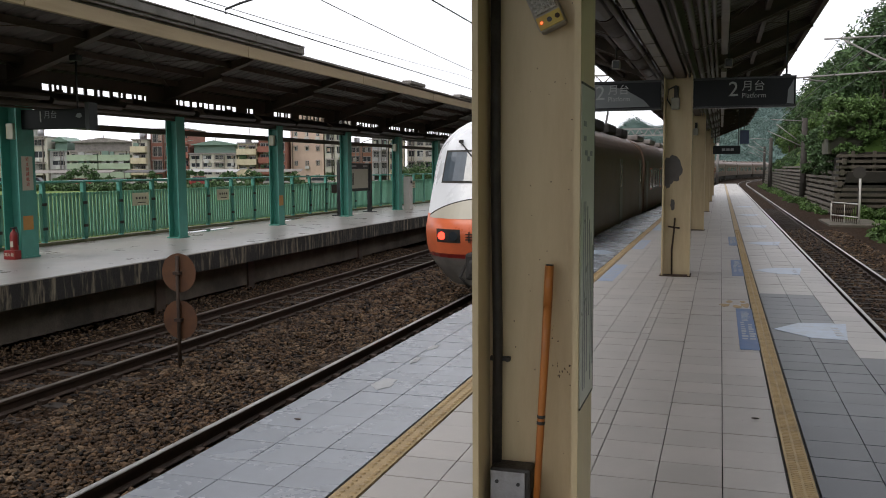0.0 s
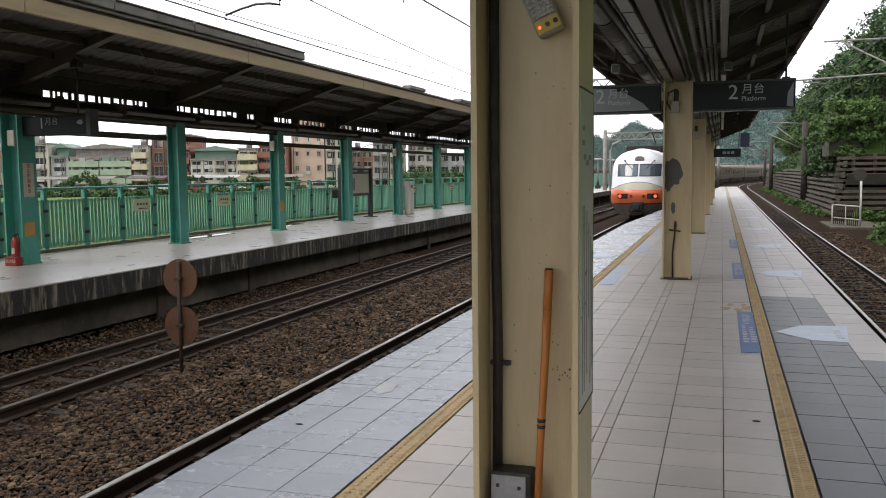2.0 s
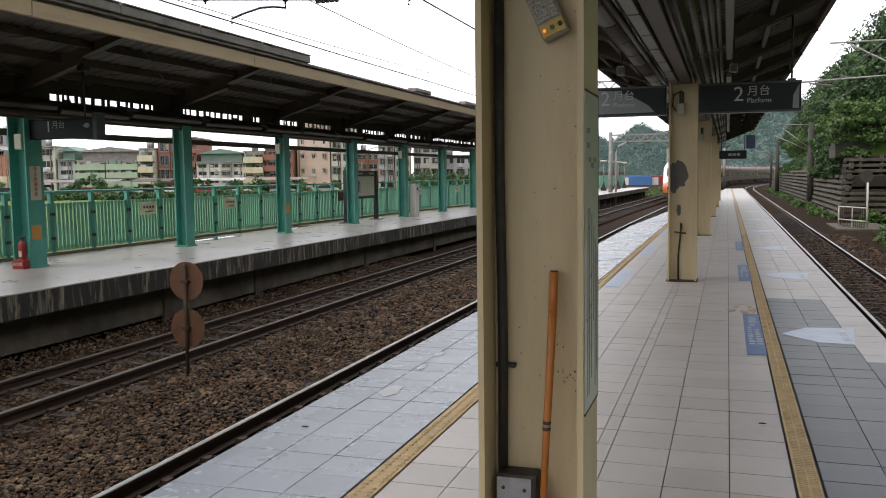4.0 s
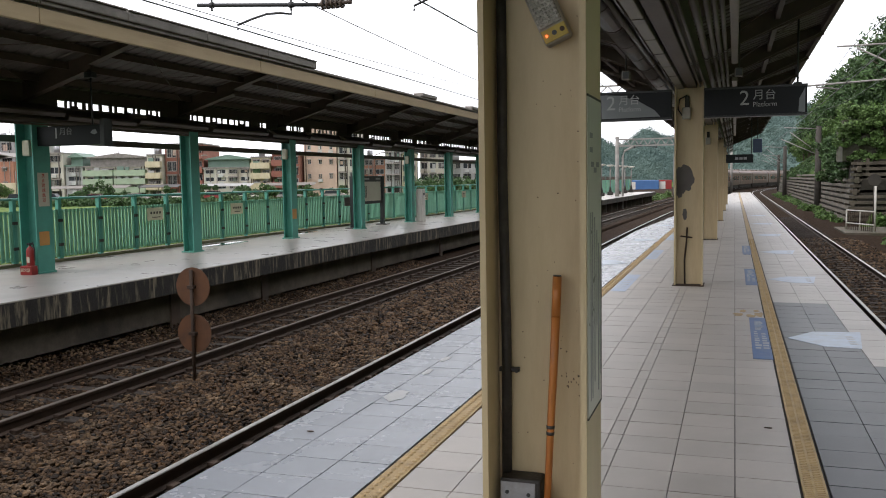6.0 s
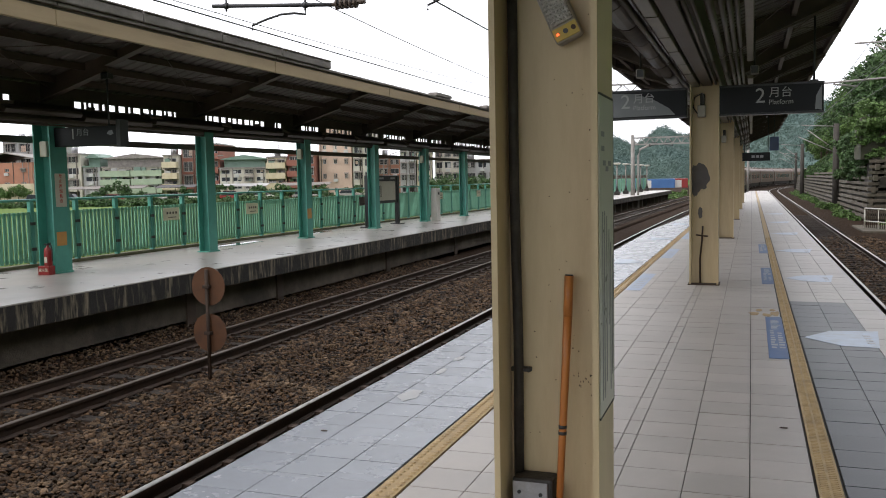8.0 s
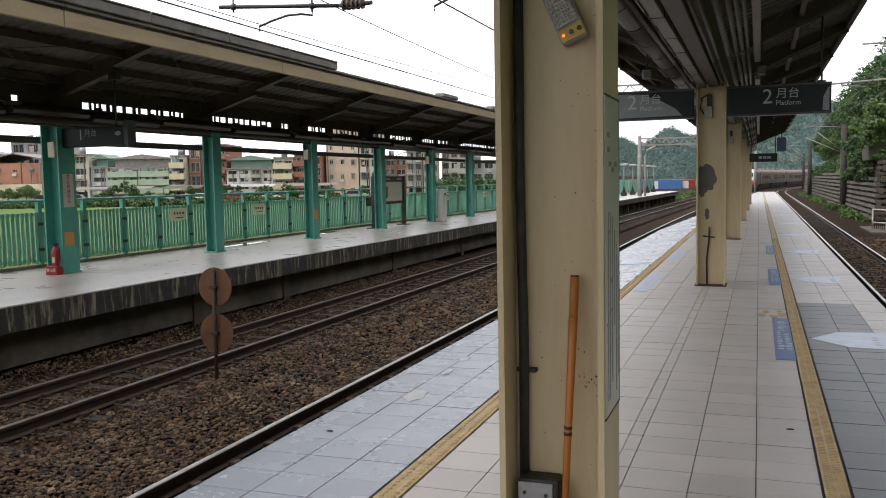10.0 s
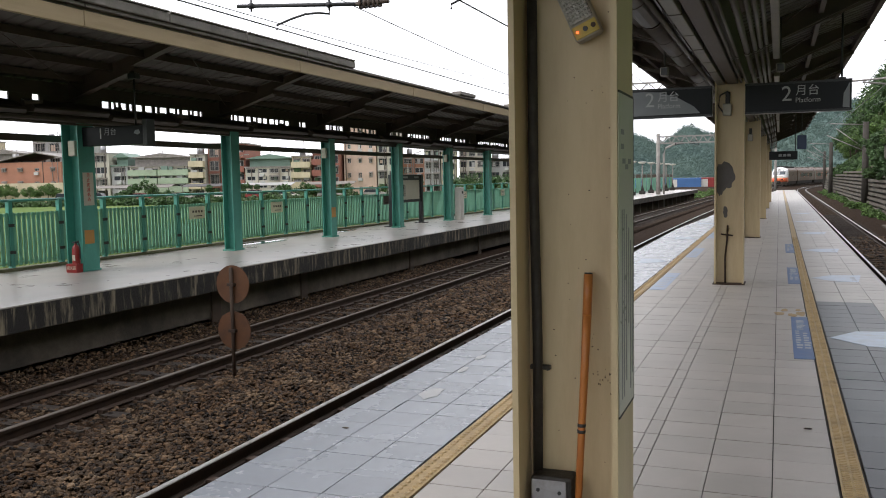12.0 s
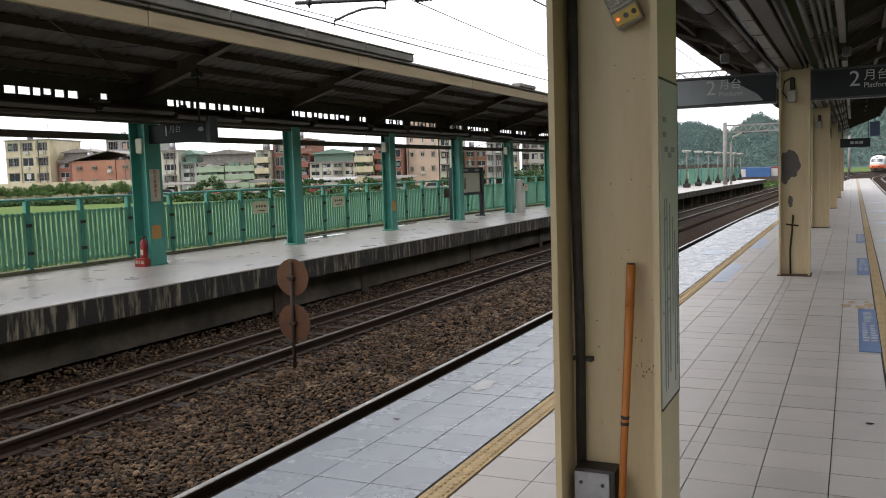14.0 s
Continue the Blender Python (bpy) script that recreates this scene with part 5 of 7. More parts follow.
# ---- the slope beside the outer track ----
M_log = mat("crib_concrete", (0.125, 0.105, 0.08), (0.07, 0.06, 0.045), 1.5, 0.9, 0, 0.5, 18, (0.035, 0.045, 0.02), 0.8, 0.85, world_space=True)
M_earth = mat("dark_earth", (0.035, 0.03, 0.022), (0.02, 0.018, 0.013), 2, 0.95, 0, 0.6, 8, world_space=True)
M_moss = mat("mossy_concrete", (0.065, 0.06, 0.042), (0.035, 0.034, 0.024), 0.8, 0.95, 0, 0.4, 10, (0.05, 0.065, 0.02), 0.5, 0.8, world_space=True)
M_leaf = mat("leaf_green", (0.10, 0.17, 0.045), (0.05, 0.095, 0.025), 0.5, 0.6, 0, 0, 30, (0.13, 0.19, 0.06), 0.3, 0.6, island=0.5, world_space=True, spec=0.3)
M_leaf2 = mat("leaf_dark_green", (0.068, 0.122, 0.042), (0.032, 0.066, 0.024), 0.5, 0.6, 0, 0, 30, (0.07, 0.115, 0.03), 0.3, 0.6, island=0.5, world_space=True, spec=0.3)
# distance haze is mixed into this green: paler and bluer than the near leaves
M_hazy_forest = mat("hazy_far_forest", (0.115, 0.165, 0.15), (0.09, 0.135, 0.125), 0.05, 0.9, 0, 0.3, 0.6, (0.125, 0.17, 0.14), 0.02, 0.6, island=0.06, world_space=True, spec=0.1)
M_bark = mat("bark", (0.09, 0.07, 0.05), (0.05, 0.04, 0.03), 6, 0.95, 0, 0.6, 20)
M_undergrowth = mat("undergrowth", (0.06, 0.10, 0.024), (0.03, 0.052, 0.014), 1.2, 0.95, 0, 1.0, 3, (0.11, 0.14, 0.03), 0.25, 0.7, world_space=True, spec=0.05)


def wall_top(s):
    return 2.3 - min(max((s - 53) / 60, 0), 1) * 1.1


def crib_wall():
    w = thing("retaining_wall", "crib retaining wall of stacked concrete beams, mossy and stained", "retaining wall", kind="structure")
    stations = [53.3, 60, 67, 74, 81, 88, 95, 102, 109, 116, 124, 132, 140]
    for r in range(11):
        z = -1.1 + r * 0.31
        keep = [s for s in stations if wall_top(s) > z]
        if len(keep) < 2:
            continue
        for a, b in zip(keep, keep[1:]):
            bm = B()
            sweep(bm, LINE_OUT, [a + 0.02, b - 0.02], [(3.0 + 0.05 * r, z), (3.28 + 0.05 * r, z), (3.28 + 0.05 * r, z + 0.17), (3.02 + 0.05 * r, z + 0.17)])
            part("crib_beam", bm, M_log, w)
        bm = B()
        x0 = 5.95 + 0.02 * r
        box(bm, x0, x0 + 4.2, 53.1 + 0.04 * r, 53.35 + 0.04 * r, z, z + 0.17, 0.01)
        part("crib_beam", bm, M_log, w)
    for s in (53.3, 56, 59, 62, 65, 68, 72, 76, 80, 85, 90, 96, 102):
        for z in (-0.95, -0.3, 0.35, 1.0, 1.6):
            if z < wall_top(s) - 0.3:
                bm = B()
                x, y = side_point(LINE_OUT, s, 3.06 + 0.05 * (z + 1.1) / 0.31)
                box(bm, x - 0.02, x + 0.2, y - 0.1, y + 0.1, z, z + 0.33, 0.01)
                part("header", bm, M_log, w)
    for x in (6.9, 8.0, 9.1):
        bm = B()
        box(bm, x, x + 0.16, 53.55, 53.82, -1.1, 2.35, 0.01)
        part("header", bm, M_log, w)
    bm = B()
    sweep(bm, LINE_OUT, stations, [(3.25, -1.3), (6.0, -1.3), (6.0, 1.2), (3.75, 1.2)])
    box(bm, 6.3, 11.0, 53.8, 57, -1.3, 2.3)
    part("backfill", bm, M_earth, w)
    bm = B()
    box(bm, 5.75, 12.0, 54.2, 57.5, 2.2, 4.55, 0.05)
    box(bm, 6.5, 12.0, 54.8, 58.5, 4.5, 5.0, 0.05)
    solo("concrete_abutment", bm, M_moss, "mossy grey concrete block above the crib wall", "concrete block")


crib_wall()


def slope():
    bm = B()
    ss = sorted(list(range(-60, 340, 6)) + [53.9])
    offs = [3.6, 4.6, 6, 8, 11, 15, 20, 26, 34, 45, 60, 90]
    grid = []
    for s in ss:
        row = []
        for o in offs:
            x, y = side_point(LINE_OUT, s, o)
            z = wall_top(s) - 0.25 + (o - 3.6) * 0.72 * (1 if o < 30 else 0.9) + 1.2 * noise.noise(Vector((x * 0.15, y * 0.15, 0)))
            # this near stretch, mostly unseen, is added to block light from the right
            if s < 54:
                z = -1.35 if o < 7 else -1.35 + (o - 6) * 0.95 + noise.noise(Vector((x * 0.2, y * 0.2, 3)))
            if o == 3.6:
                z = wall_top(s) - 0.3 if s >= 54 else -1.35
            row.append(bm.verts.new((x, y, z)))
        grid.append(row)
    for a, b in zip(grid, grid[1:]):
        for i in range(len(offs) - 1):
            f = bm.faces.new([a[i], a[i + 1], b[i + 1], b[i]])
            f.smooth = True
    tagged(part("slope", bm, M_undergrowth), "steep overgrown hillside above the retaining wall", "hillside", kind="structure")


slope()


def slope_z(s, o):
    return wall_top(s) - 0.25 + (o - 3.6) * 0.72


def leaf_cloud(rng, centres, radii, per, size, squash=0.8):
    """Small leaf blades scattered over clumps."""
    v, f = [], []
    for c, r in zip(centres, radii):
        d = rng.normal(size=(per, 3))
        d /= np.linalg.norm(d, axis=1)[:, None]
        p = np.array(c) + d * (r * rng.uniform(0.55, 1.05, per))[:, None] * np.array([1, 1, squash])
        a = rng.normal(size=(per, 3))
        a /= np.linalg.norm(a, axis=1)[:, None]
        b = np.cross(a, d + rng.normal(size=(per, 3)) * 0.5)
        b /= np.linalg.norm(b, axis=1)[:, None] + 1e-6
        l = (size * rng.uniform(0.6, 1.4, per))[:, None]
        base = len(v)
        q = np.stack([p - a * l, p + b * l * 0.5, p + a * l, p - b * l * 0.5], 1)
        v.extend(map(tuple, q.reshape(-1, 3)))
        f.extend((base + 4 * i, base + 4 * i + 1, base + 4 * i + 2, base + 4 * i + 3) for i in range(per))
    return v, f


def make_tree(seed, h, spread, material, leaf=0.15, clumps=40, per=120):
    rng = np.random.default_rng(seed)
    t = thing("tree", "leafy green broadleaf tree with an uneven crown on the slope", "tree", None, "trees on the slope")
    bm = B()
    lean = rng.uniform(-0.4, 0.4, 2)
    top = (lean[0], lean[1], h * 0.72)
    tube(bm, [(0, 0, -0.6), (lean[0] * 0.3, lean[1] * 0.3, h * 0.3), top], 0.03 * h, 8, 0.01 * h)
    cs, rs = [], []
    for k in range(7):
        a = k * 2.4 + rng.uniform(-0.4, 0.4)
        z0 = h * rng.uniform(0.28, 0.6)
        e = (math.cos(a) * spread * rng.uniform(0.55, 0.95), math.sin(a) * spread * rng.uniform(0.55, 0.95), h * rng.uniform(0.5, 0.85))
        tube(bm, [(lean[0] * 0.5, lean[1] * 0.5, z0), tuple((np.array((0, 0, z0)) + np.array(e)) / 2 + np.array((0, 0, 0.2))), e], 0.012 * h, 6, 0.004 * h)
    part("trunk", bm, M_bark, t)
    for k in range(clumps):
        a, rr = rng.uniform(0, 6.28), math.sqrt(rng.uniform(0, 1)) * spread
        zz = h * (0.35 + 0.62 * rng.uniform(0, 1) * (1 - 0.55 * (rr / spread) ** 2))
        cs.append((math.cos(a) * rr, math.sin(a) * rr, zz))
        rs.append(rng.uniform(0.35, 0.8) * spread * 0.42)
    v, f = leaf_cloud(rng, cs, rs, per, leaf)
    part("crown", points_mesh("crown", v, f, material), material, t)
    return t


TREES = [make_tree(11, 7.5, 3.2, M_leaf), make_tree(12, 9.0, 3.6, M_leaf2), make_tree(13, 6.0, 2.8, M_leaf2), make_tree(14, 8.0, 3.0, M_leaf), make_tree(15, 4.2, 2.2, M_leaf, 0.12)]
rng_t = random.Random(21)
spots = []
for s in range(56, 230, 5):
    for o in (7.6, 10.0, 13, 16.5, 21, 27, 34):
        if s > 150 and o > 22:
            continue
        spots.append((s + rng_t.uniform(-2.2, 2.2), o + rng_t.uniform(-1.2, 1.2)))
# mostly unseen trees beside the platform, added to keep skylight off its right side
for s in range(-40, 53, 6):
    for o in ((7.8, 10.2, 13.5, 18, 23) if s > 28 else (12.5, 17, 23)):
        spots.append((s + rng_t.uniform(-2.2, 2.2), o + rng_t.uniform(-1.2, 1.2)))
used = set()
for s, o in spots:
    if o < 7.5 and s < 60:
        continue
    x, y = side_point(LINE_OUT, s, o)
    k = rng_t.choice((4, 4, 2)) if o < 9.0 else rng_t.choice((0, 1, 1, 2, 3, 3))
    zz = slope_z(s, o) - 0.3 if s > 53 else -1.6 + (o - 6) * 0.95
    m = pose(x, y, zz, 0, 0, rng_t.uniform(0, 360))
    if k not in used:
        TREES[k].matrix_basis = m
        used.add(k)
    else:
        copy_thing(TREES[k], m)


def bushes(name, spots, size, material, per, leaf, label, seed):
    rng = np.random.default_rng(seed)
    cs, rs = [], []
    for x, y, z, r in spots:
        for _ in range(5):
            cs.append((x + rng.normal() * r * 0.5, y + rng.normal() * r * 0.6, z + abs(rng.normal()) * r * 0.35))
            rs.append(r * rng.uniform(0.35, 0.7))
    v, f = leaf_cloud(rng, cs, rs, per, leaf)
    tagged(part(name, points_mesh(name, v, f, material), material), label, "shrubs", kind="stuff")


rs = random.Random(33)
sp = []
for _ in range(150):
    s = rs.uniform(54, 135)
    o = rs.uniform(3.9, 6.8)
    x, y = side_point(LINE_OUT, s, o)
    sp.append((x, y, slope_z(s, o) - 0.1, rs.uniform(0.35, 0.8)))
for _ in range(40):
    s = rs.uniform(56, 66)
    x, y = side_point(LINE_OUT, s, rs.uniform(3.0, 3.7))
    sp.append((x, y, rs.uniform(1.0, 3.8), rs.uniform(0.35, 0.7)))
bushes("wall_shrubs", sp, 1, M_leaf2, 60, 0.11, "dark green shrubs and creepers hanging over the crib wall", 1)
sp = []
for _ in range(90):
    s = rs.uniform(54, 130)
    x, y = side_point(LINE_OUT, s, rs.uniform(2.3, 2.95))
    sp.append((x, y, -1.2, rs.uniform(0.2, 0.45)))
for _ in range(14):
    sp.append((rs.uniform(5.6, 8.5), rs.uniform(34, 41), -1.2, rs.uniform(0.3, 0.6)))
for _ in range(26):
    sp.append((rs.uniform(7.1, 9.5), rs.uniform(50.5, 52.8), rs.uniform(-1.3, -0.9), rs.uniform(0.2, 0.4)))
for _ in range(120):
    xx = rs.uniform(9.6, 18)
    sp.append((xx, rs.uniform(36, 53), -1.2 + max(0, xx - 8) * rs.uniform(0, 0.9), rs.uniform(0.5, 1.1)))
for _ in range(60):
    sp.append((rs.uniform(5.7, 12), rs.uniform(53.6, 56), rs.uniform(3.9, 5.2), rs.uniform(0.3, 0.7)))
for _ in range(70):
    sp.append((rs.uniform(5.6, 9.5), rs.uniform(53.9, 54.3), rs.uniform(2.2, 4.5), rs.uniform(0.22, 0.45)))
for _ in range(260):
    s2, o2 = rs.uniform(34, 53), rs.uniform(6.6, 15)
    sp.append((2.93 + o2, s2, -1.35 + max(0, o2 - 6) * 0.95, rs.uniform(0.5, 1.0)))
bushes("trackside_weeds", sp, 1, M_leaf, 55, 0.09, "green weeds along the foot of the crib wall", 2)
# pale upright stems of grass on the slope
v, f = [], []
for _ in range(1500):
    s, o = rs.uniform(56, 80), rs.uniform(4.2, 8.5)
    x, y = side_point(LINE_OUT, s, o)
    z = slope_z(s, o)
    h, b = rs.uniform(0.7, 1.7), len(v)
    dx = rs.uniform(-0.2, 0.2)
    v += [(x - .025, y, z), (x + .025, y, z), (x + dx, y, z + h)]
    f.append((b, b + 1, b + 2))
tagged(part("tall_grass", points_mesh("tall_grass", v, f, M_leaf), M_leaf), "tall upright grass on the slope", "grass", kind="stuff")

# white railing and slab in front of the wall
g = thing("railing", "rusty white railing with a taller end post beside the track", "railing", pose(5.05, 45.5, -1.15))
for z in (0.35, 0.95):
    bm = B()
    tube(bm, [(0, 0, z), (0.9, -2.2, z)], 0.03, 8)
    part("rail", bm, M_signwhite, g)
for k in range(15):
    t = k / 14
    bm = B()
    tube(bm, [(0.9 * t, -2.2 * t, 0.0), (0.9 * t, -2.2 * t, 0.95)], 0.02 if k else 0.035, 6)
    part("baluster", bm, M_signwhite if k % 7 == 0 else M_rail, g)
bm = B()
tube(bm, [(0.92, -2.25, 0.0), (0.92, -2.25, 2.1)], 0.045, 8)
part("end_post", bm, M_signwhite, g)
bm = B()
box(bm, 4.7, 7.0, 42.6, 47.5, -1.32, -1.1, 0.03)
solo("crossing_slab", bm, M_log, "weathered concrete slab beside the track", "concrete slab")
t = thing("track_sign", "dark round track sign on a thin pole", "sign", pose(6.5, 47.5, -1.2))
bm = B()
tube(bm, [(0, 0, 0), (0, 0, 2.6)], 0.04, 8)
part("post", bm, M_darkmast, t)
bm = B()
tube(bm, [(0, -0.05, 2.4), (0, -0.03, 2.4)], 0.3, 20)
part("disc", bm, M_darkmast, t)


# ---- far hills ----
def ridge(name, az0, az1, dist, height, seed, label):
    """A wooded ridge as a curved band of ground, covered with crowns."""
    bm = B()
    n, m = 60, 8
    rows = []
    rng = np.random.default_rng(seed)

    def top(k):
        return height(az0 + (az1 - az0) * k) * (0.9 + 0.25 * noise.noise(Vector((k * 9, seed, 0))))
    for j in range(m + 1):
        row = []
        for i in range(n + 1):
            a = radians(az0 + (az1 - az0) * i / n)
            d = dist + j * dist * 0.04
            row.append(bm.verts.new((math.sin(a) * d, math.cos(a) * d, -2 + top(i / n) * (j / m) ** 0.8)))
        rows.append(row)
    for a, b in zip(rows, rows[1:]):
        for i in range(n):
            bm.faces.new([a[i], a[i + 1], b[i + 1], b[i]])
    # ground and crowns both take the green with haze in its colour
    hill = part(name, bm, M_hazy_forest)
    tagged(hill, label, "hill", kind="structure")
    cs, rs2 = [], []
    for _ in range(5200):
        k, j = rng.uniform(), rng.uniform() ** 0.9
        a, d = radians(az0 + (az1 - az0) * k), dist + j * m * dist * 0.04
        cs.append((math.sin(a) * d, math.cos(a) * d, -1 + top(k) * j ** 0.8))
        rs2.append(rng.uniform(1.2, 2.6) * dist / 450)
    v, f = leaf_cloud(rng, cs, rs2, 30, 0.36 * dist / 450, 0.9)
    tagged(part("far_wood", points_mesh("far_wood", v, f, M_hazy_forest), M_hazy_forest), "dense woods in haze-paled green covering a distant hillside", "woods", kind="stuff")


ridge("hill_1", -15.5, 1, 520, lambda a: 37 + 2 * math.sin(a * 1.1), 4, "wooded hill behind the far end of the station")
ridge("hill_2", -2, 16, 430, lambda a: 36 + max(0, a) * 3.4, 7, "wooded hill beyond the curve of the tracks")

# ---- the town behind the meadow ----
YAW = 18.7
TOWN = Matrix.Translation((-52.85, 156.3, 0)) @ pose(0, 0, 0, 0, 0, YAW)
M_wcream = mat("facade_cream", (0.60, 0.56, 0.48), (0.47, 0.44, 0.37), 0.4, 0.85, 0, 0, 30, (0.24, 0.19, 0.13), 0.25, 0.6, stretch=(1, 1, 0.4))
M_wyellow = mat("facade_yellow", (0.62, 0.55, 0.39), (0.51, 0.44, 0.30), 0.4, 0.85, 0, 0, 30, (0.27, 0.19, 0.09), 0.25, 0.6, stretch=(1, 1, 0.4))
M_wgrey = mat("facade_grey", (0.42, 0.41, 0.40), (0.33, 0.325, 0.32), 0.4, 0.85, 0, 0, 30, (0.15, 0.145, 0.14), 0.25, 0.6, stretch=(1, 1, 0.4))
M_wbrick = mat("facade_red_brick", (0.30, 0.12, 0.085), (0.23, 0.09, 0.065), 0.5, 0.85, 0, 0, 30, (0.17, 0.075, 0.06), 0.3, 0.5)
M_worange = mat("facade_orange_brick", (0.42, 0.20, 0.13), (0.35, 0.165, 0.105), 0.5, 0.85, 0, 0, 30, (0.22, 0.11, 0.08), 0.3, 0.5)
M_wsalmon = mat("facade_salmon_tile", (0.58, 0.42, 0.33), (0.51, 0.37, 0.29), 0.3, 0.7, 0, 0, 30, (0.33, 0.23, 0.18), 0.2, 0.5)
M_wgreen = mat("parapet_green", (0.36, 0.44, 0.31), (0.29, 0.35, 0.25), 0.6, 0.8, 0, 0, 30, (0.16, 0.18, 0.12), 0.4, 0.5)
M_roofgreen = mat("green_metal_roof", (0.17, 0.25, 0.20), (0.13, 0.2, 0.16), 0.6, 0.6)
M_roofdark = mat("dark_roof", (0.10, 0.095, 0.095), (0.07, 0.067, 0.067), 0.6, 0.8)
M_frame = mat("window_frame_white", (0.5, 0.5, 0.48), (0.42, 0.42, 0.40), 2, 0.5)


def building(u0, u1, top, storeys, bays, wall, label, depth=0.0, balcony=None, parapet=None, roof="flat", roofmat=None, seed=1, win=(0.74, 0.56), bottom=-1.3):
    """A terraced block: wall with real openings, a window in each, balconies, a roof."""
    rng = random.Random(seed)
    w = u1 - u0
    if roof == "shed":
        top -= 2.2
    if roof == "gable":
        top -= 1.2
    b = thing("apartment_building", label, "building", TOWN @ Matrix.Translation((u0, depth, 0)), "town blocks")
    sh = (top - bottom) / storeys
    bw = w / bays
    bm = B()
    t = 0.35
    for k in range(storeys):
        z0 = bottom + k * sh
        za, zb = z0 + sh * (0.32 if not balcony else 0.08), z0 + sh * (0.32 + win[1] if not balcony else 0.80)
        box(bm, 0, w, 0, t, z0, za)
        box(bm, 0, w, 0, t, zb, z0 + sh)
        for q in range(bays + 1):
            xa = max(0, q * bw - bw * (1 - win[0]) / 2)
            xb = min(w, q * bw + bw * (1 - win[0]) / 2)
            box(bm, xa, xb, 0, t, za, zb)
    box(bm, 0, t, t, 12, bottom, top)
    box(bm, w - t, w, t, 12, bottom, top)
    box(bm, 0, w, 11.7, 12, bottom, top)
    part("wall", bm, wall, b)
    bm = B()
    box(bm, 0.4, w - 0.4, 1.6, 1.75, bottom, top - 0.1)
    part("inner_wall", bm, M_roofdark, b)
    bm = B()
    ww, hh = bw * win[0], sh * (win[1] if not balcony else 0.72)
    box(bm, -ww / 2, ww / 2, 0.14, 0.17, 0, hh)
    pane = mesh_of("pane", bm, M_glass)
    bm = B()
    for xa in (-ww / 2, -0.03, ww / 2 - 0.07):
        box(bm, xa, xa + 0.07, 0.08, 0.2, 0, hh)
    box(bm, -ww / 2, ww / 2, 0.08, 0.2, 0, 0.07)
    box(bm, -ww / 2, ww / 2, 0.08, 0.2, hh - 0.07, hh)
    fr = mesh_of("window", bm, M_frame)
    awn = B()
    loft(awn, [[(-ww / 2 - 0.1, 0, hh + 0.12), (-ww / 2 - 0.1, -0.55, hh - 0.12), (-ww / 2 - 0.1, -0.55, hh - 0.08), (-ww / 2 - 0.1, 0, hh + 0.16)],
               [(ww / 2 + 0.1, 0, hh + 0.12), (ww / 2 + 0.1, -0.55, hh - 0.12), (ww / 2 + 0.1, -0.55, hh - 0.08), (ww / 2 + 0.1, 0, hh + 0.16)]])
    awn = mesh_of("awning", awn, M_gutter)
    ac = B()
    box(ac, -0.4, 0.4, -0.45, 0.0, -0.7, -0.15, 0.03)
    ac = mesh_of("air_conditioner", ac, M_frame)
    cage = B()
    for q in range(7):
        xx = -ww / 2 + q * ww / 6
        box(cage, xx - 0.025, xx + 0.025, -0.32, -0.28, -0.1, hh * 0.9)
    for zz in (-0.1, hh * 0.4, hh * 0.9):
        box(cage, -ww / 2, ww / 2, -0.34, -0.28, zz, zz + 0.05)
    cage = mesh_of("window_grille", cage, M_gutter)
    for k in range(1, storeys):
        z0 = bottom + k * sh + sh * (0.32 if not balcony else 0.08)
        for q in range(bays):
            m = Matrix.Translation((bw * (q + 0.5), 0, z0))
            win_ob = part("window", fr, M_frame, b, "", m)
            part("pane", pane, M_glass, win_ob)
            r = rng.random()
            if r < 0.45:
                part("awning", awn, M_gutter, win_ob)
            if 0.2 < r < 0.75:
                part("window_grille", cage, M_gutter, win_ob)
            if r > 0.6:
                part("air_conditioner", ac, M_frame, win_ob)
            if rng.random() < 0.4:
                bm = B()
                hw = rng.uniform(0.3, 0.5) * ww
                x0c = rng.uniform(-ww / 2, ww / 2 - hw)
                box(bm, x0c, x0c + hw, 0.06, 0.13, rng.uniform(0, 0.4) * hh, hh * rng.uniform(0.7, 0.98))
                part("curtain", bm, rng.choice((M_frame, M_wcream, M_wgrey, M_roofgreen, M_wsalmon)), win_ob)
        if balcony:
            for q0, q1 in balcony:
                bm = B()
                z = bottom + k * sh
                box(bm, q0 * w, q1 * w, -1.3, 0, z - 0.14, z)
                box(bm, q0 * w, q1 * w, -1.3, -1.18, z, z + 0.95)
                box(bm, q0 * w, q0 * w + 0.12, -1.18, 0, z, z + 0.95)
                box(bm, q1 * w - 0.12, q1 * w, -1.18, 0, z, z + 0.95)
                bal = part("balcony", bm, parapet or wall, b)
                bm = B()
                x = q0 * w + 0.5
                while x < q1 * w - 1.2:
                    if rng.random() < 0.6:
                        hh2 = rng.uniform(0.3, 0.9)
                        box(bm, x, x + rng.uniform(0.5, 1.3), -0.9, -0.6, z, z + 0.9 + hh2)
                    x += 1.5
                if len(bm.verts):
                    part("balcony_clutter", bm, rng.choice((M_frame, M_roofgreen, M_wgrey, M_leaf2)), bal)
                else:
                    bm.free()
    for q in range(rng.choice((2, 3, 4))):
        bm = B()
        x = rng.uniform(0.2, w - 0.2)
        tube(bm, [(x, -0.08, bottom), (x, -0.08, top)], 0.07, 6)
        part("drain_pipe", bm, rng.choice((M_gutter, M_rafter)), b)
    bm = B()
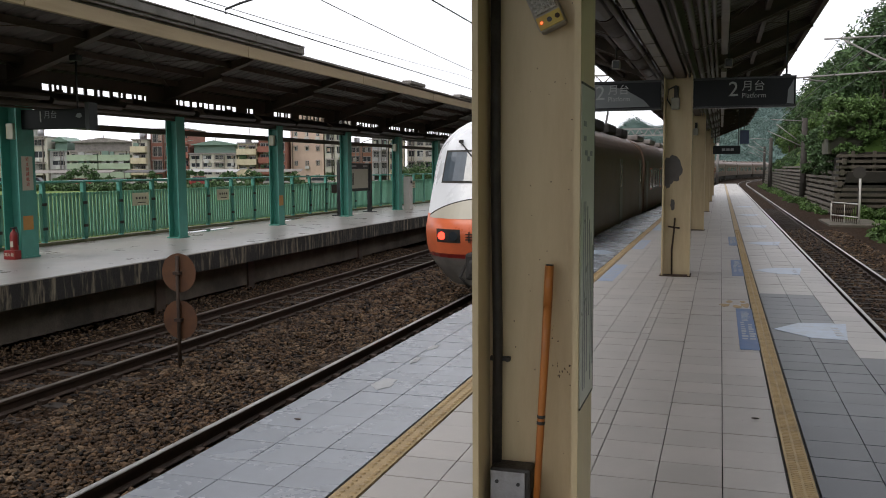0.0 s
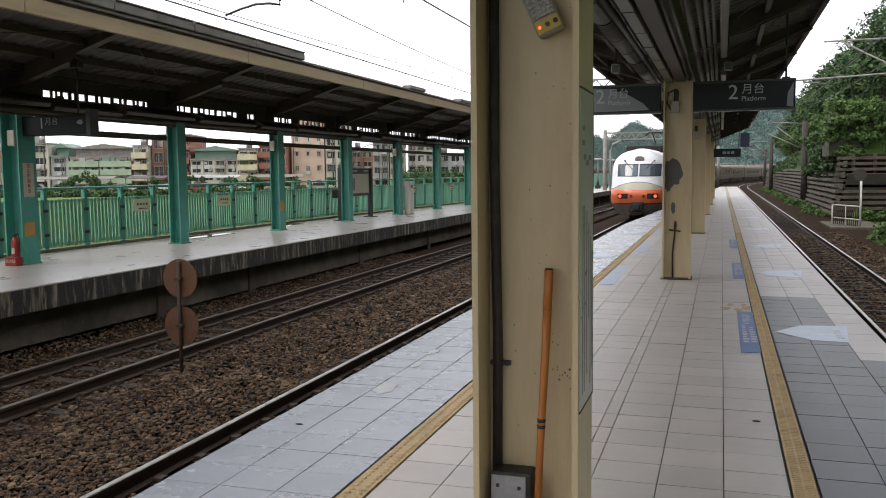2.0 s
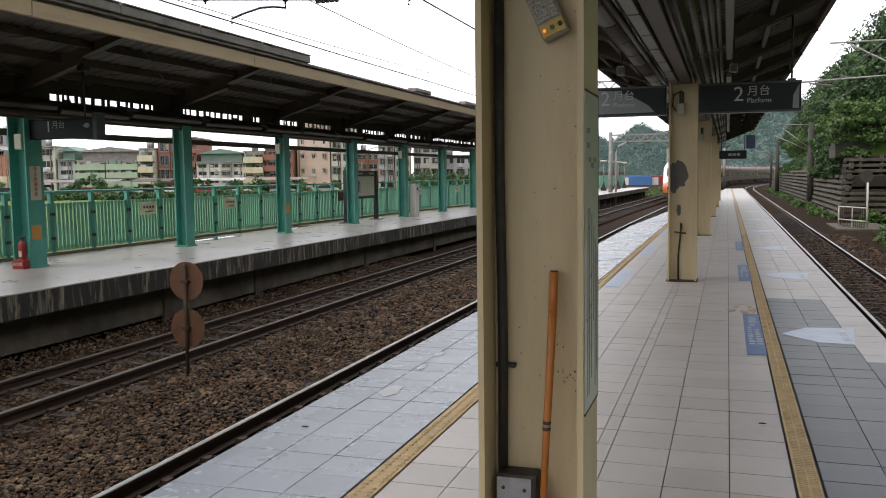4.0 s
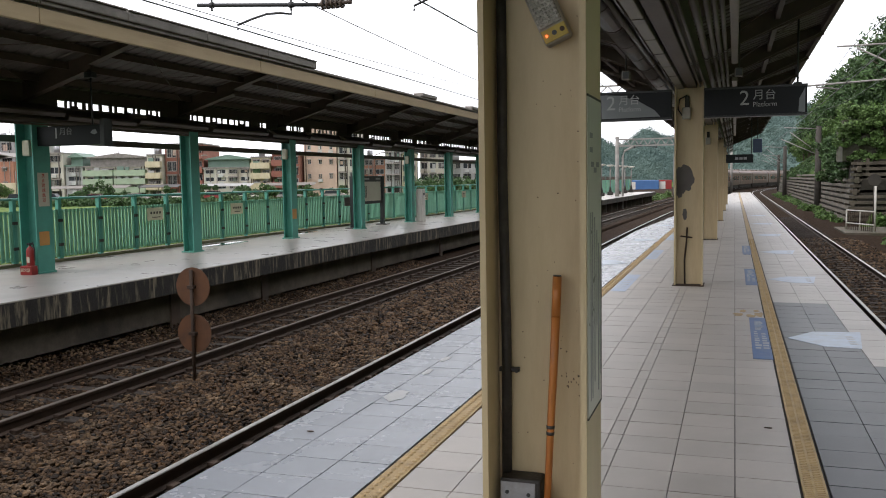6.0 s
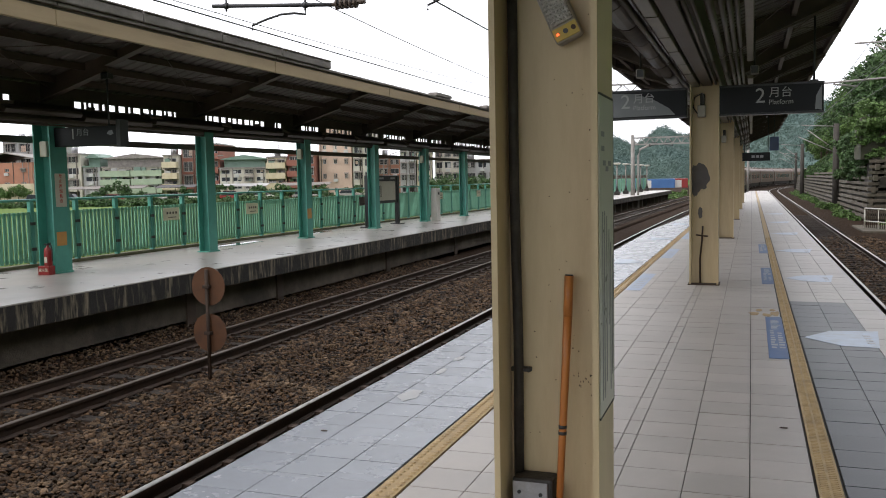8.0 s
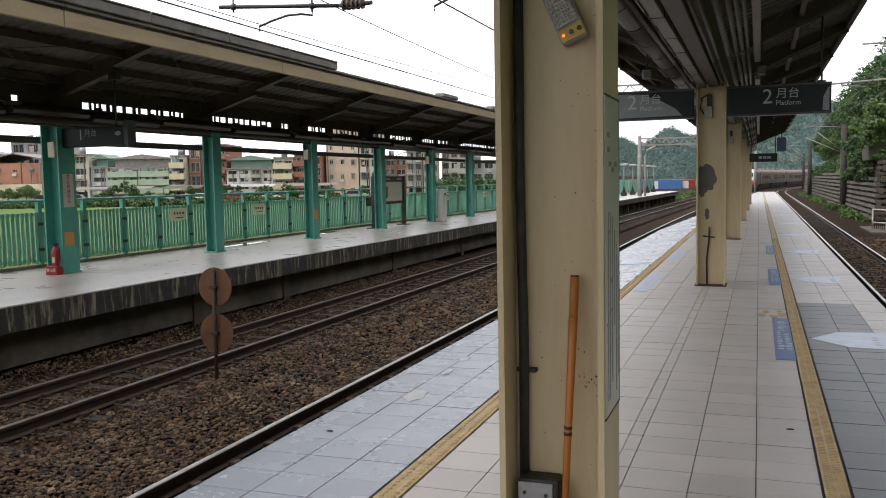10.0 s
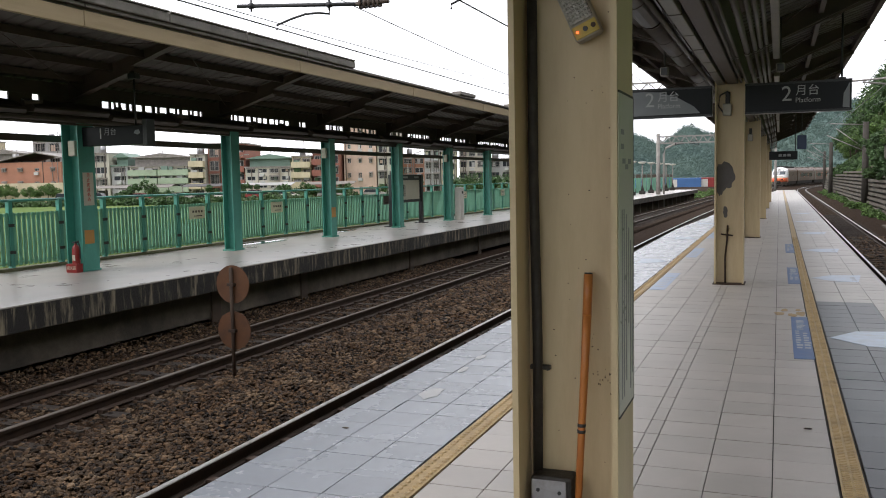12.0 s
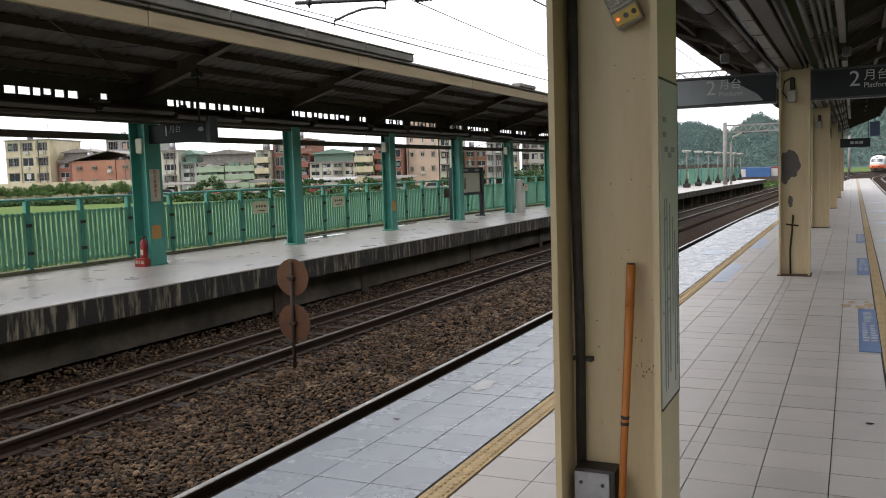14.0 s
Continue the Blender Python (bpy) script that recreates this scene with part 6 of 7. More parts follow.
    if roof == "gable":
        loft(bm, [[(-0.4, yy, top - 0.05), (w * 0.62, yy, top + 1.7), (w + 0.4, yy, top + 0.7), (w + 0.4, yy, top + 0.85), (w * 0.62, yy, top + 1.9), (-0.4, yy, top + 0.12)] for yy in (-0.5, 12.2)])
    else:
        box(bm, -0.15, w + 0.15, -0.25, 12.1, top, top + 0.25)
    part("roof", bm, roofmat or M_gutter, b)
    if roof == "shed":
        bm = B()
        box(bm, 0.5, w - 0.5, 1.5, 8, top + 0.25, top + 1.7)
        loft(bm, [[(0.1, yy, top + 1.7), (w - 0.1, yy, top + 1.7), (w - 0.1, yy, top + 1.82), (w * 0.5, yy, top + 2.6), (0.1, yy, top + 1.82)] for yy in (0.6, 9)])
        part("roof_shed", bm, M_roofgreen if seed % 2 else M_gutter, b)
    for q in range(rng.choice((1, 2, 3))):
        x = rng.uniform(1.0, max(1.5, w - 2.0))
        bm = B()
        tube(bm, [(x, 3, top + 0.2), (x, 3, top + 1.7)], 0.55, 12)
        part("water_tank", bm, M_steelbox, b)
    bm = B()
    x = rng.uniform(0.5, w - 0.5)
    tube(bm, [(x, 2, top), (x, 2, top + rng.uniform(2, 3.5))], 0.05, 6)
    part("aerial", bm, M_gutter, b)
    return b


building(-106, -96.7, 10.7, 4, 3, M_wyellow, "stained pale yellow apartment block", seed=1)
building(-96.2, -88.4, 8.6, 4, 3, M_wbrick, "dark red brick block with white upper windows", 2.0, roof="shed", seed=2)
building(-90.0, -77.6, 7.4, 3, 4, M_worange, "orange brick house with a pitched metal roof", -4.0, roof="gable", seed=3, win=(0.26, 0.24))
building(-92.0, -83.0, 11.0, 4, 3, M_wgrey, "grey block with a rooftop shed", 14.0, seed=14)
building(-73.4, -70.0, 7.6, 4, 1, M_wcream, "narrow cream house front", -0.5, seed=4)
building(-69.8, -66.6, 7.4, 4, 1, M_wgrey, "narrow grey house front with a green roof shed", 0.0, roof="shed", roofmat=M_roofgreen, seed=5)
building(-66.2, -54.6, 7.2, 4, 4, M_wcream, "long cream block with pale green balcony parapets", 0.0, balcony=((0.0, 0.48), (0.5, 1.0)), parapet=M_wgreen, roof="shed", seed=6)
building(-54.4, -51.6, 7.0, 4, 1, M_wcream, "narrow cream block with open balconies", -0.4, balcony=((0.0, 1.0),), parapet=M_wyellow, seed=7)
building(-51.4, -44.2, 9.0, 4, 3, M_wbrick, "pinkish red-tiled block with balconies", 1.0, balcony=((0.5, 1.0),), seed=8)
building(-44.0, -35.2, 6.6, 4, 4, M_wcream, "cream apartment block with window cages", 0.0, seed=9, roof="shed")
building(-35.0, -31.4, 6.3, 4, 2, M_wyellow, "cream-yellow block with balconies", 0.0, balcony=((0.0, 1.0),), seed=10)
building(-31.2, -26.0, 6.9, 4, 2, M_wbrick, "dark red brick apartment block", 0.5, balcony=((0.0, 0.5),), seed=11)
building(-25.6, -19.4, 15.0, 6, 3, M_wsalmon, "tall salmon-tiled tower with few windows", 3.0, seed=12, win=(0.3, 0.32))
building(-19.2, -15.2, 13.6, 6, 2, M_wcream, "tall cream tower with stacked windows", 3.4, seed=13)
building(-14.8, -10.4, 6.0, 4, 2, M_worange, "low orange block behind the fence", 8.0, seed=15)
building(-10.2, -7.2, 7.4, 4, 2, M_wgrey, "small grey-blue apartment block behind trees", 4.0, seed=16)
building(-7.0, -4.2, 6.8, 4, 2, M_wyellow, "small yellow apartment block behind trees", 4.4, seed=17)
building(-3.6, 1.5, 7.6, 4, 3, M_wcream, "cream apartment block behind leafy trees", 10.0, seed=18)
building(2.5, 9.5, 5.4, 3, 3, M_wgrey, "low grey building behind leafy trees", 16.0, seed=19)
bm = B()
box(bm, -108, -76, -6.3, -6.0, -1.3, 2.3, 0.03)
solo("garden_wall", bm, M_wyellow, "long pale cream garden wall before the brick house", "wall", m=TOWN)
bm = B()
box(bm, -108, -80, -30.4, -30.0, -1.3, -0.35, 0.03)
solo("garden_wall", bm, M_signwhite, "long low whitewashed wall along the street", "wall", m=TOWN)


def parked_car(u, d, paint, seed):
    c = thing("parked_car", "parked car standing along the street before the houses", "car", TOWN @ Matrix.Translation((u, d, -1.32)), "parked cars")
    tall = 0.25 if seed % 3 == 0 else 0.0
    bm = B()
    loft(bm, [[(x, yy, z) for x, z in ((-2.1, 0.3), (2.1, 0.3), (2.15, 0.62), (1.9, 0.82), (1.1, 0.92), (-1.9, 0.95), (-2.15, 0.7))] for yy in (-0.84, 0.84)])
    bmesh.ops.bevel(bm, geom=list(bm.edges), offset=0.05, segments=2, affect="EDGES")
    part("body", bm, paint, c)
    bm = B()
    loft(bm, [[(x, yy, z) for x, z in ((-1.75, 0.92), (1.15, 0.92), (0.45, 1.42 + tall), (-1.35, 1.42 + tall))] for yy in (-0.72, 0.72)])
    part("cabin", bm, M_glass, c)
    bm = B()
    box(bm, -1.38, 0.48, -0.7, 0.7, 1.42 + tall, 1.47 + tall, 0.02)
    part("roof", bm, paint, c)
    for x in (-1.3, 1.35):
        for yy in (-0.8, 0.8):
            bm = B()
            tube(bm, [(x, yy - 0.1, 0.32), (x, yy + 0.1, 0.32)], 0.32, 14)
            part("wheel", bm, M_black, c)


sp, rs = [], random.Random(9)
u = -70.0
while u < -8:
    if rs.random() < 0.8:
        parked_car(u, -18 + rs.uniform(-1, 1), rs.choice((M_signwhite, M_gutter, M_black, M_mast, M_red, M_steelbox)), int(u * 3) % 7)
    u += rs.uniform(5.2, 7.5)
# low market roofs behind the cars
for u0, u1, d, mm in ((-69, -55, -9, M_gutter), (-53, -46, -8.5, M_roofdark), (-43, -33, -9, M_wgrey), (-31, -22, -8, M_gutter)):
    aw = thing("street_awning", "low sheet-metal street awning on thin posts", "awning", TOWN @ Matrix.Translation((0, d, 0)), "street awnings")
    bm = B()
    loft(bm, [[(x, -1.6, 1.05), (x, 1.6, 1.5), (x, 1.6, 1.58), (x, -1.6, 1.13)] for x in (u0, u1)])
    part("roof", bm, mm, aw)
    x = u0 + 0.2
    while x < u1:
        bm = B()
        tube(bm, [(x, -1.4, -1.3), (x, -1.4, 1.07)], 0.06, 6)
        part("post", bm, M_rafter, aw)
        x += 3.4
for _ in range(44):
    p = TOWN @ Vector((rs.uniform(-70, 5), rs.uniform(-17, -11), 0))
    sp.append((p.x, p.y, rs.uniform(-0.6, 0.9), rs.uniform(0.6, 1.3)))
for _ in range(380):
    p = TOWN @ Vector((rs.uniform(-112, 6), rs.uniform(-44, -32), 0))
    sp.append((p.x, p.y, -1.15, rs.uniform(0.45, 0.95)))
for k in range(9):
    p = TOWN @ Vector((-106 + 3.5 * k + rs.uniform(-0.8, 0.8), -9 + rs.uniform(-1, 1), -1.35))
    copy_thing(TREES[4], Matrix.Translation(p) @ pose(0, 0, 0, 0, 0, 40 * k) @ Matrix.Scale(rs.uniform(0.78, 0.95), 4))
for _ in range(50):
    p = TOWN @ Vector((rs.uniform(-4, 22), rs.uniform(-6, 8), 0))
    sp.append((p.x, p.y, 0.0, rs.uniform(1.2, 2.6)))
bushes("hedge", sp, 1, M_leaf2, 48, 0.26, "dark green hedges and shrubs before the houses", 5)
M_grassblade = mat("meadow_grass_blade", (0.12, 0.18, 0.055), (0.08, 0.125, 0.036), 0.3, 0.9, 0, 0, 30, (0.17, 0.21, 0.08), 0.12, 0.6, island=0.35, world_space=True, spec=0.2)
rng = np.random.default_rng(6)
n = 26000
px, py = -13.7 - rng.uniform(0, 1, n) ** 1.5 * 26, rng.uniform(8, 70, n)
hh, aa = rng.uniform(0.15, 0.5, n), rng.uniform(0, 3.14, n)
wv = np.stack([np.stack([px - .03 * np.cos(aa), py - .03 * np.sin(aa), np.full(n, -1.33)], 1), np.stack([px + .03 * np.cos(aa), py + .03 * np.sin(aa), np.full(n, -1.33)], 1),
               np.stack([px + rng.normal(0, .12, n), py + rng.normal(0, .12, n), -1.32 + hh], 1)], 1)
tagged(part("meadow_grass", points_mesh("meadow_grass", wv.reshape(-1, 3).tolist(), np.arange(3 * n).reshape(-1, 3).tolist(), M_grassblade), M_grassblade), "rough green meadow grass behind the fence", "grass", kind="stuff")
# street lamps between the houses and the fence
for u, d in ((-41, -20), (-11.5, -20), (-72, -15), (1.5, -30)):
    l = thing("street_lamp", "tall curved grey street lamp", "street lamp", TOWN @ Matrix.Translation((u, d, -1.3)), "street lamps")
    bm = B()
    tube(bm, [(0, 0, 0), (0, 0, 5.2), (0.25, 0, 6.3), (1.2, 0, 7.2), (2.4, 0, 7.6)], 0.1, 8, 0.06)
    part("post", bm, M_gutter, l)
    bm = B()
    box(bm, 2.3, 3.0, -0.14, 0.14, 7.5, 7.64, 0.03)
    part("head", bm, M_gutter, l)
# standing wagons beyond the far platform
M_wagonblue = mat("wagon_blue", (0.05, 0.14, 0.33), (0.04, 0.11, 0.27), 0.6, 0.5)
for (x, y), mm, lab in (((-22, 204), M_wagonblue, "standing blue railway wagon"), ((-15.5, 206), M_red, "standing red railway wagon"), ((-34, 203), M_wagonblue, "standing blue railway wagon")):
    wg = thing("railway_wagon", lab, "railway wagon", pose(x, y, -1.9, 0, 0, 4), "standing wagons")
    bm = B()
    box(bm, -3.2 if mm is M_red else -5.7, 1.9 if mm is M_red else 5.7, 0, 2.6, 0.5, 2.75, 0.15)
    part("body", bm, mm, wg)
    bm = B()
    box(bm, -2.6, 1.5, 0.3, 2.3, 0.0, 0.5)
    part("underframe", bm, M_under, wg)
    bm = B()
    box(bm, -0.9, 0.5, -0.03, 0.0, 0.7, 2.4)
    part("door", bm, M_signwhite, wg)
bm = B()
sweep(bm, LINE_FAR, list(range(88, 260, 6)), [(-26, -1.31), (-1.4, -1.31), (-1.4, -1.24), (-26, -1.24)])
sweep(bm, LINE_MID, list(range(86, 300, 6)), [(2.1, -1.31), (6.5, -1.31), (6.5, -1.26), (2.1, -1.26)])
tagged(part("ballast_yard", bm, M_ballast), "brown ballasted yard beyond the end of the platform", "ballast", kind="structure")
sp = []
for _ in range(60):
    xx, yy = side_point(LINE_FAR, rs.uniform(91, 120), rs.uniform(-5.5, -2.2))
    sp.append((xx, yy, -1.25, rs.uniform(0.4, 0.9)))
bushes("yard_weeds", sp, 1, M_leaf, 50, 0.14, "green weeds beyond the platform end", 15)
# green panels of fence beyond the lamps
bm = B()
fx = thing("fence", "distant green panel fence at the end of the opposite platform", "fence", pose(0, 0, 0))
for k in range(14):
    bm = B()
    y = 63 + k * 3.0
    x = fence_x(63) + (y - 63) * 0.03
    box(bm, x - 0.03, x + 0.03, y, y + 2.9, TZ, TZ + 1.35, 0.01)
    part("panel", bm, M_fence, fx)
    bm = B()
    for q in range(12):
        box(bm, x - 0.02, x + 0.02, y + 0.24 * q, y + 0.24 * q + 0.06, TZ + 1.35, TZ + 1.62)
    box(bm, x - 0.03, x + 0.03, y, y + 2.9, TZ + 1.62, TZ + 1.68)
    part("top_rail", bm, M_rafter, fx)


# ---- the train ----
TAIL = [(0.0, 15.6), (1.0, 31.3), (1.5, 38.2), (3.0, 59.0), (11.0, 167.0), (14.0, 212.0)]


def tail_s(t):
    for (a, sa), (b, sb) in zip(TAIL, TAIL[1:]):
        if t <= b:
            return sa + (sb - sa) * (t - a) / (b - a)
    return TAIL[-1][1]


def nose_ring(y, k):
    """One cross-section of the tail car, k from 0 at the tip to 1 at the full body."""
    pts = []
    n = 28
    for i in range(n):
        a = 2 * math.pi * i / n
        cx, cz = math.cos(a), math.sin(a)
        p = 0.42
        sx = math.copysign(abs(cx) ** p, cx)
        sz = math.copysign(abs(cz) ** p, cz)
        pts.append((sx, y, sz))
    return pts


def section(half, z0, z1, n=24, p=0.4):
    pts = []
    for i in range(n):
        a = 2 * math.pi * (i + 0.5) / n
        cx, cz = math.cos(a), math.sin(a)
        pts.append((math.copysign(abs(cx) ** p, cx) * half, (z0 + z1) / 2 + math.copysign(abs(cz) ** p, cz) * (z1 - z0) / 2))
    return pts


def nose_y(z):
    """How far the raked end lies behind its tip at a height."""
    if z < 1.35:
        return 0.05 + 0.55 * ((1.35 - z) / 1.2) ** 1.6
    return 0.05 + 0.58 * (z - 1.35) + 0.42 * max(z - 2.7, 0) ** 2


def half_width(z):
    if z < 0.9:
        return 1.42 - 0.35 * ((0.9 - z) / 0.65) ** 1.5
    if z < 2.4:
        return 1.43
    k = (z - 2.4) / 1.25
    return 1.43 * math.sqrt(max(1 - (k * 0.985) ** 3.2, 0))


def nose_shell(z0, z1, nz, grow=0.0, x_lim=1.0, length=3.0, nx=18):
    """A strip of the rounded end between two heights, wrapped to the sides."""
    bm = B()
    rows = []
    for j in range(nz + 1):
        z = z0 + (z1 - z0) * j / nz
        w = half_width(z) + grow
        yb = nose_y(z)
        row = []
        for i in range(-nx, nx + 1):
            u = i / nx * x_lim
            x = w * math.sin(u * math.pi / 2)
            y = yb + 0.85 * abs(math.sin(u * math.pi / 2)) ** 3.4 - grow
            row.append(bm.verts.new((x, y, z)))
        if x_lim == 1.0:
            row.insert(0, bm.verts.new((-w, length, z)))
            row.append(bm.verts.new((w, length, z)))
        rows.append(row)
    for a, b in zip(rows, rows[1:]):
        for q in range(len(a) - 1):
            f = bm.faces.new([a[q], a[q + 1], b[q + 1], b[q]])
            f.smooth = True
    return bm


def nose_patch(x0, x1, z0, z1, lift, nx=6, nz=4, thick=0.0):
    """A panel lying on the rounded end."""
    bm = B()
    rows = []
    for j in range(nz + 1):
        z = z0 + (z1 - z0) * j / nz
        row = []
        for i in range(nx + 1):
            x = x0 + (x1 - x0) * i / nx
            u = min(1, abs(x) / half_width(z))
            row.append(bm.verts.new((x, nose_y(z) + 0.85 * u ** 3.4 - lift, z)))
        rows.append(row)
    for a, b in zip(rows, rows[1:]):
        for q in range(nx):
            bm.faces.new([a[q], a[q + 1], b[q + 1], b[q]])
    if thick:
        bmesh.ops.solidify(bm, geom=list(bm.faces), thickness=thick)
    return bm


CAR = 20.6


def build_bogie(car, y):
    bog = B()
    box(bog, -1.05, 1.05, y - 1.6, y + 1.6, 0.35, 0.72, 0.05)
    b = part("bogie", bog, M_under, car)
    for dy in (-1.05, 1.05):
        wh = B()
        for sx in (-0.6, 0.6):
            tube(wh, [(sx - 0.06, y + dy, 0.43), (sx + 0.06, y + dy, 0.43)], 0.43, 20)
        tube(wh, [(-0.6, y + dy, 0.43), (0.6, y + dy, 0.43)], 0.08, 8)
        part("wheelset", wh, M_under, b)


def build_tail_car():
    car = thing("train_tail_car", "white and orange raked end car with red tail lights", "train car")
    part("skirt", nose_shell(0.25, 0.86, 5), M_skirt, car, "dirty grey lower skirt")
    part("orange_band", nose_shell(0.86, 1.62, 6), M_orange, car, "bright orange band round the end")
    bm = B()
    tube(bm, [(x, nose_y(z) + 0.85 * (abs(x) / half_width(z)) ** 3.4 - 0.008, z) for x, z in [(-1.3 + 2.6 * i / 24, 1.60 + 0.34 * (1 - (1 - i / 12) ** 2)) for i in range(25)]], 0.012, 6)
    part("seam", bm, M_under, car, "thin black seam over the lights")
    part("stripe", nose_patch(-1.40, 1.40, 0.80, 0.88, 0.012, 14, 1), M_red, car, "dark red line")
    part("end_shell", nose_shell(1.62, 3.66, 18, length=3.4), M_white, car, "white rounded upper end")
    bm = B()
    cols = []
    for i in range(25):
        x = -1.3 + 2.6 * i / 24
        zt = 1.60 + 0.34 * max(0.0, 1 - (x / 1.3) ** 2)
        cols.append([bm.verts.new((x, nose_y(z) + 0.85 * (abs(x) / half_width(z)) ** 3.4 - 0.01, z)) for z in (1.55, (1.55 + zt) / 2, zt)])
    for a, b in zip(cols, cols[1:]):
        for q in range(2):
            bm.faces.new([a[q], b[q], b[q + 1], a[q + 1]])
    part("beige_panel", bm, M_beige, car, "beige curved panel over the lights")
    for sx in (-1, 1):
        part("windscreen_surround", nose_patch(sx * 0.04, sx * 1.10, 2.22, 2.86, 0.012, 8, 6), M_under, car, "black rubber windscreen surround")
        part("windscreen", nose_patch(sx * 0.075, sx * 1.06, 2.26, 2.82, 0.02, 8, 6), M_skyglass, car, "glass pane tinted with the reflected sky's blue-grey")
        part("lamp_housing", nose_patch(sx * 0.48, sx * 1.02, 1.10, 1.36, 0.012, 4, 2), M_under, car, "black lamp recess")
        bm = B()
        lx = 0.88
        yy = nose_y(1.23) + 0.85 * (lx / 1.43) ** 3.4
        tube(bm, [(sx * lx, yy - 0.045, 1.23), (sx * lx, yy + 0.05, 1.23)], 0.075, 16)
        part("tail_lamp", bm, M_taillight, car, "glowing red tail lamp")
        bm = B()
        yy = nose_y(1.23) + 0.85 * (0.62 / 1.43) ** 3.4
        tube(bm, [(sx * 0.62, yy - 0.035, 1.23), (sx * 0.62, yy + 0.05, 1.23)], 0.085, 16)
        part("headlamp", bm, M_glass, car, "unlit headlamp")
        bm = B()
        beam(bm, (sx * 0.75, nose_y(3.05) - 0.02, 3.02), (sx * 0.35, nose_y(2.6) - 0.02, 2.62), 0.02, 0.02)
        box(bm, sx * 0.75 - 0.04, sx * 0.75 + 0.04, nose_y(3.05) - 0.02, nose_y(3.05) + 0.05, 3.0, 3.06)
        part("wiper", bm, M_under, car)
        bm = B()
        xx = 0.30
        yy = nose_y(1.22)
        for k in range(3):
            beam(bm, (sx * xx - 0.07, yy - 0.012, 1.17 + 0.05 * k), (sx * xx + 0.07, yy - 0.012, 1.17 + 0.05 * k), 0.02, 0.02)
        beam(bm, (sx * xx, yy - 0.012, 1.12), (sx * xx, yy - 0.012, 1.32), 0.02, 0.02, (0, 1, 0))
        part("vent", bm, M_under, car)
    bm = B()
    tube(bm, [(0, nose_y(3.1) + 0.02 - 0.1, 3.1), (0, nose_y(3.1) + 0.1, 3.1)], 0.16, 20)
    for v in bm.verts:
        v.co.x *= 1.5
    part("top_lamp", bm, M_skirt, car, "grey oval headlamp above the windscreen")
    bm = B()
    box(bm, -0.3, 0.3, -0.25, 0.6, 0.45, 0.95, 0.06)
    box(bm, -0.16, 0.16, -0.5, -0.2, 0.55, 0.85, 0.05)
    tube(bm, [(-0.32, 0.05, 0.8), (-0.4, -0.2, 0.5), (-0.25, -0.1, 0.3)], 0.03, 8)
    tube(bm, [(0.32, 0.05, 0.8), (0.4, -0.2, 0.5), (0.25, -0.1, 0.3)], 0.03, 8)
    part("coupler", bm, M_under, car, "black coupler with hoses")
    # body behind the end
    body = B()
    zs = [0.86] + [0.86 + i * 0.2 for i in range(1, 9)] + [2.5 + 0.1 * i for i in range(0, 12)] + [3.64]
    prof = [(-half_width(z), z) for z in zs] + [(half_width(z), z) for z in reversed(zs)]
    loft(body, [[(x, y, z) for x, z in prof] for y in (2.95, 17.0)], smooth=False)
    part("body", body, M_side, car, "grey-brown metal body side")
    for sx in (-1, 1):
        for y in (3.6, 9.5, 15.6):
            bm = B()
            box(bm, sx * 1.415, sx * 1.437, y, y + 0.75, 1.0 if y > 9 else 0.95, 2.75)
            part("side_door", bm, M_skirt, car)
            bm = B()
            box(bm, sx * 1.43, sx * 1.442, y + 0.18, y + 0.57, 1.95, 2.6)
            part("side_window", bm, M_glass, car)
    for y, l in ((3.3, 3.6), (8.0, 1.8), (11.0, 1.8), (14.5, 1.8)):
        bm = B()
        box(bm, -0.95, 0.95, y, y + l, 3.52, 3.86 if l > 2 else 3.82, 0.06)
        part("roof_equipment", bm, M_under, car)
    bm = B()
    for sx in (-0.5, 0.5):
        beam(bm, (sx, 13.6, 3.88), (sx * 0.8, 15.0, 4.35), 0.06, 0.06)
        beam(bm, (sx * 0.8, 15.0, 4.35), (sx, 13.8, 4.95), 0.05, 0.05)
        beam(bm, (sx, 13.2, 3.82), (sx, 15.2, 3.82), 0.08, 0.08)
    beam(bm, (-0.5, 13.8, 4.95), (0.5, 13.8, 4.95), 0.06, 0.05)
    for yy in (13.6, 14.0):
        tube(bm, [(-0.95, yy, 4.78), (-0.7, yy, 4.98), (0.7, yy, 4.98), (0.95, yy, 4.78)], 0.03, 8)
    part("pantograph", bm, M_under, car)
    bm = B()
    box(bm, -1.2, 1.2, 2.2, 16.6, 0.3, 0.86)
    part("underframe", bm, M_under, car)
    build_bogie(car, 3.6)
    build_bogie(car, 13.6)
    return car, 17.2


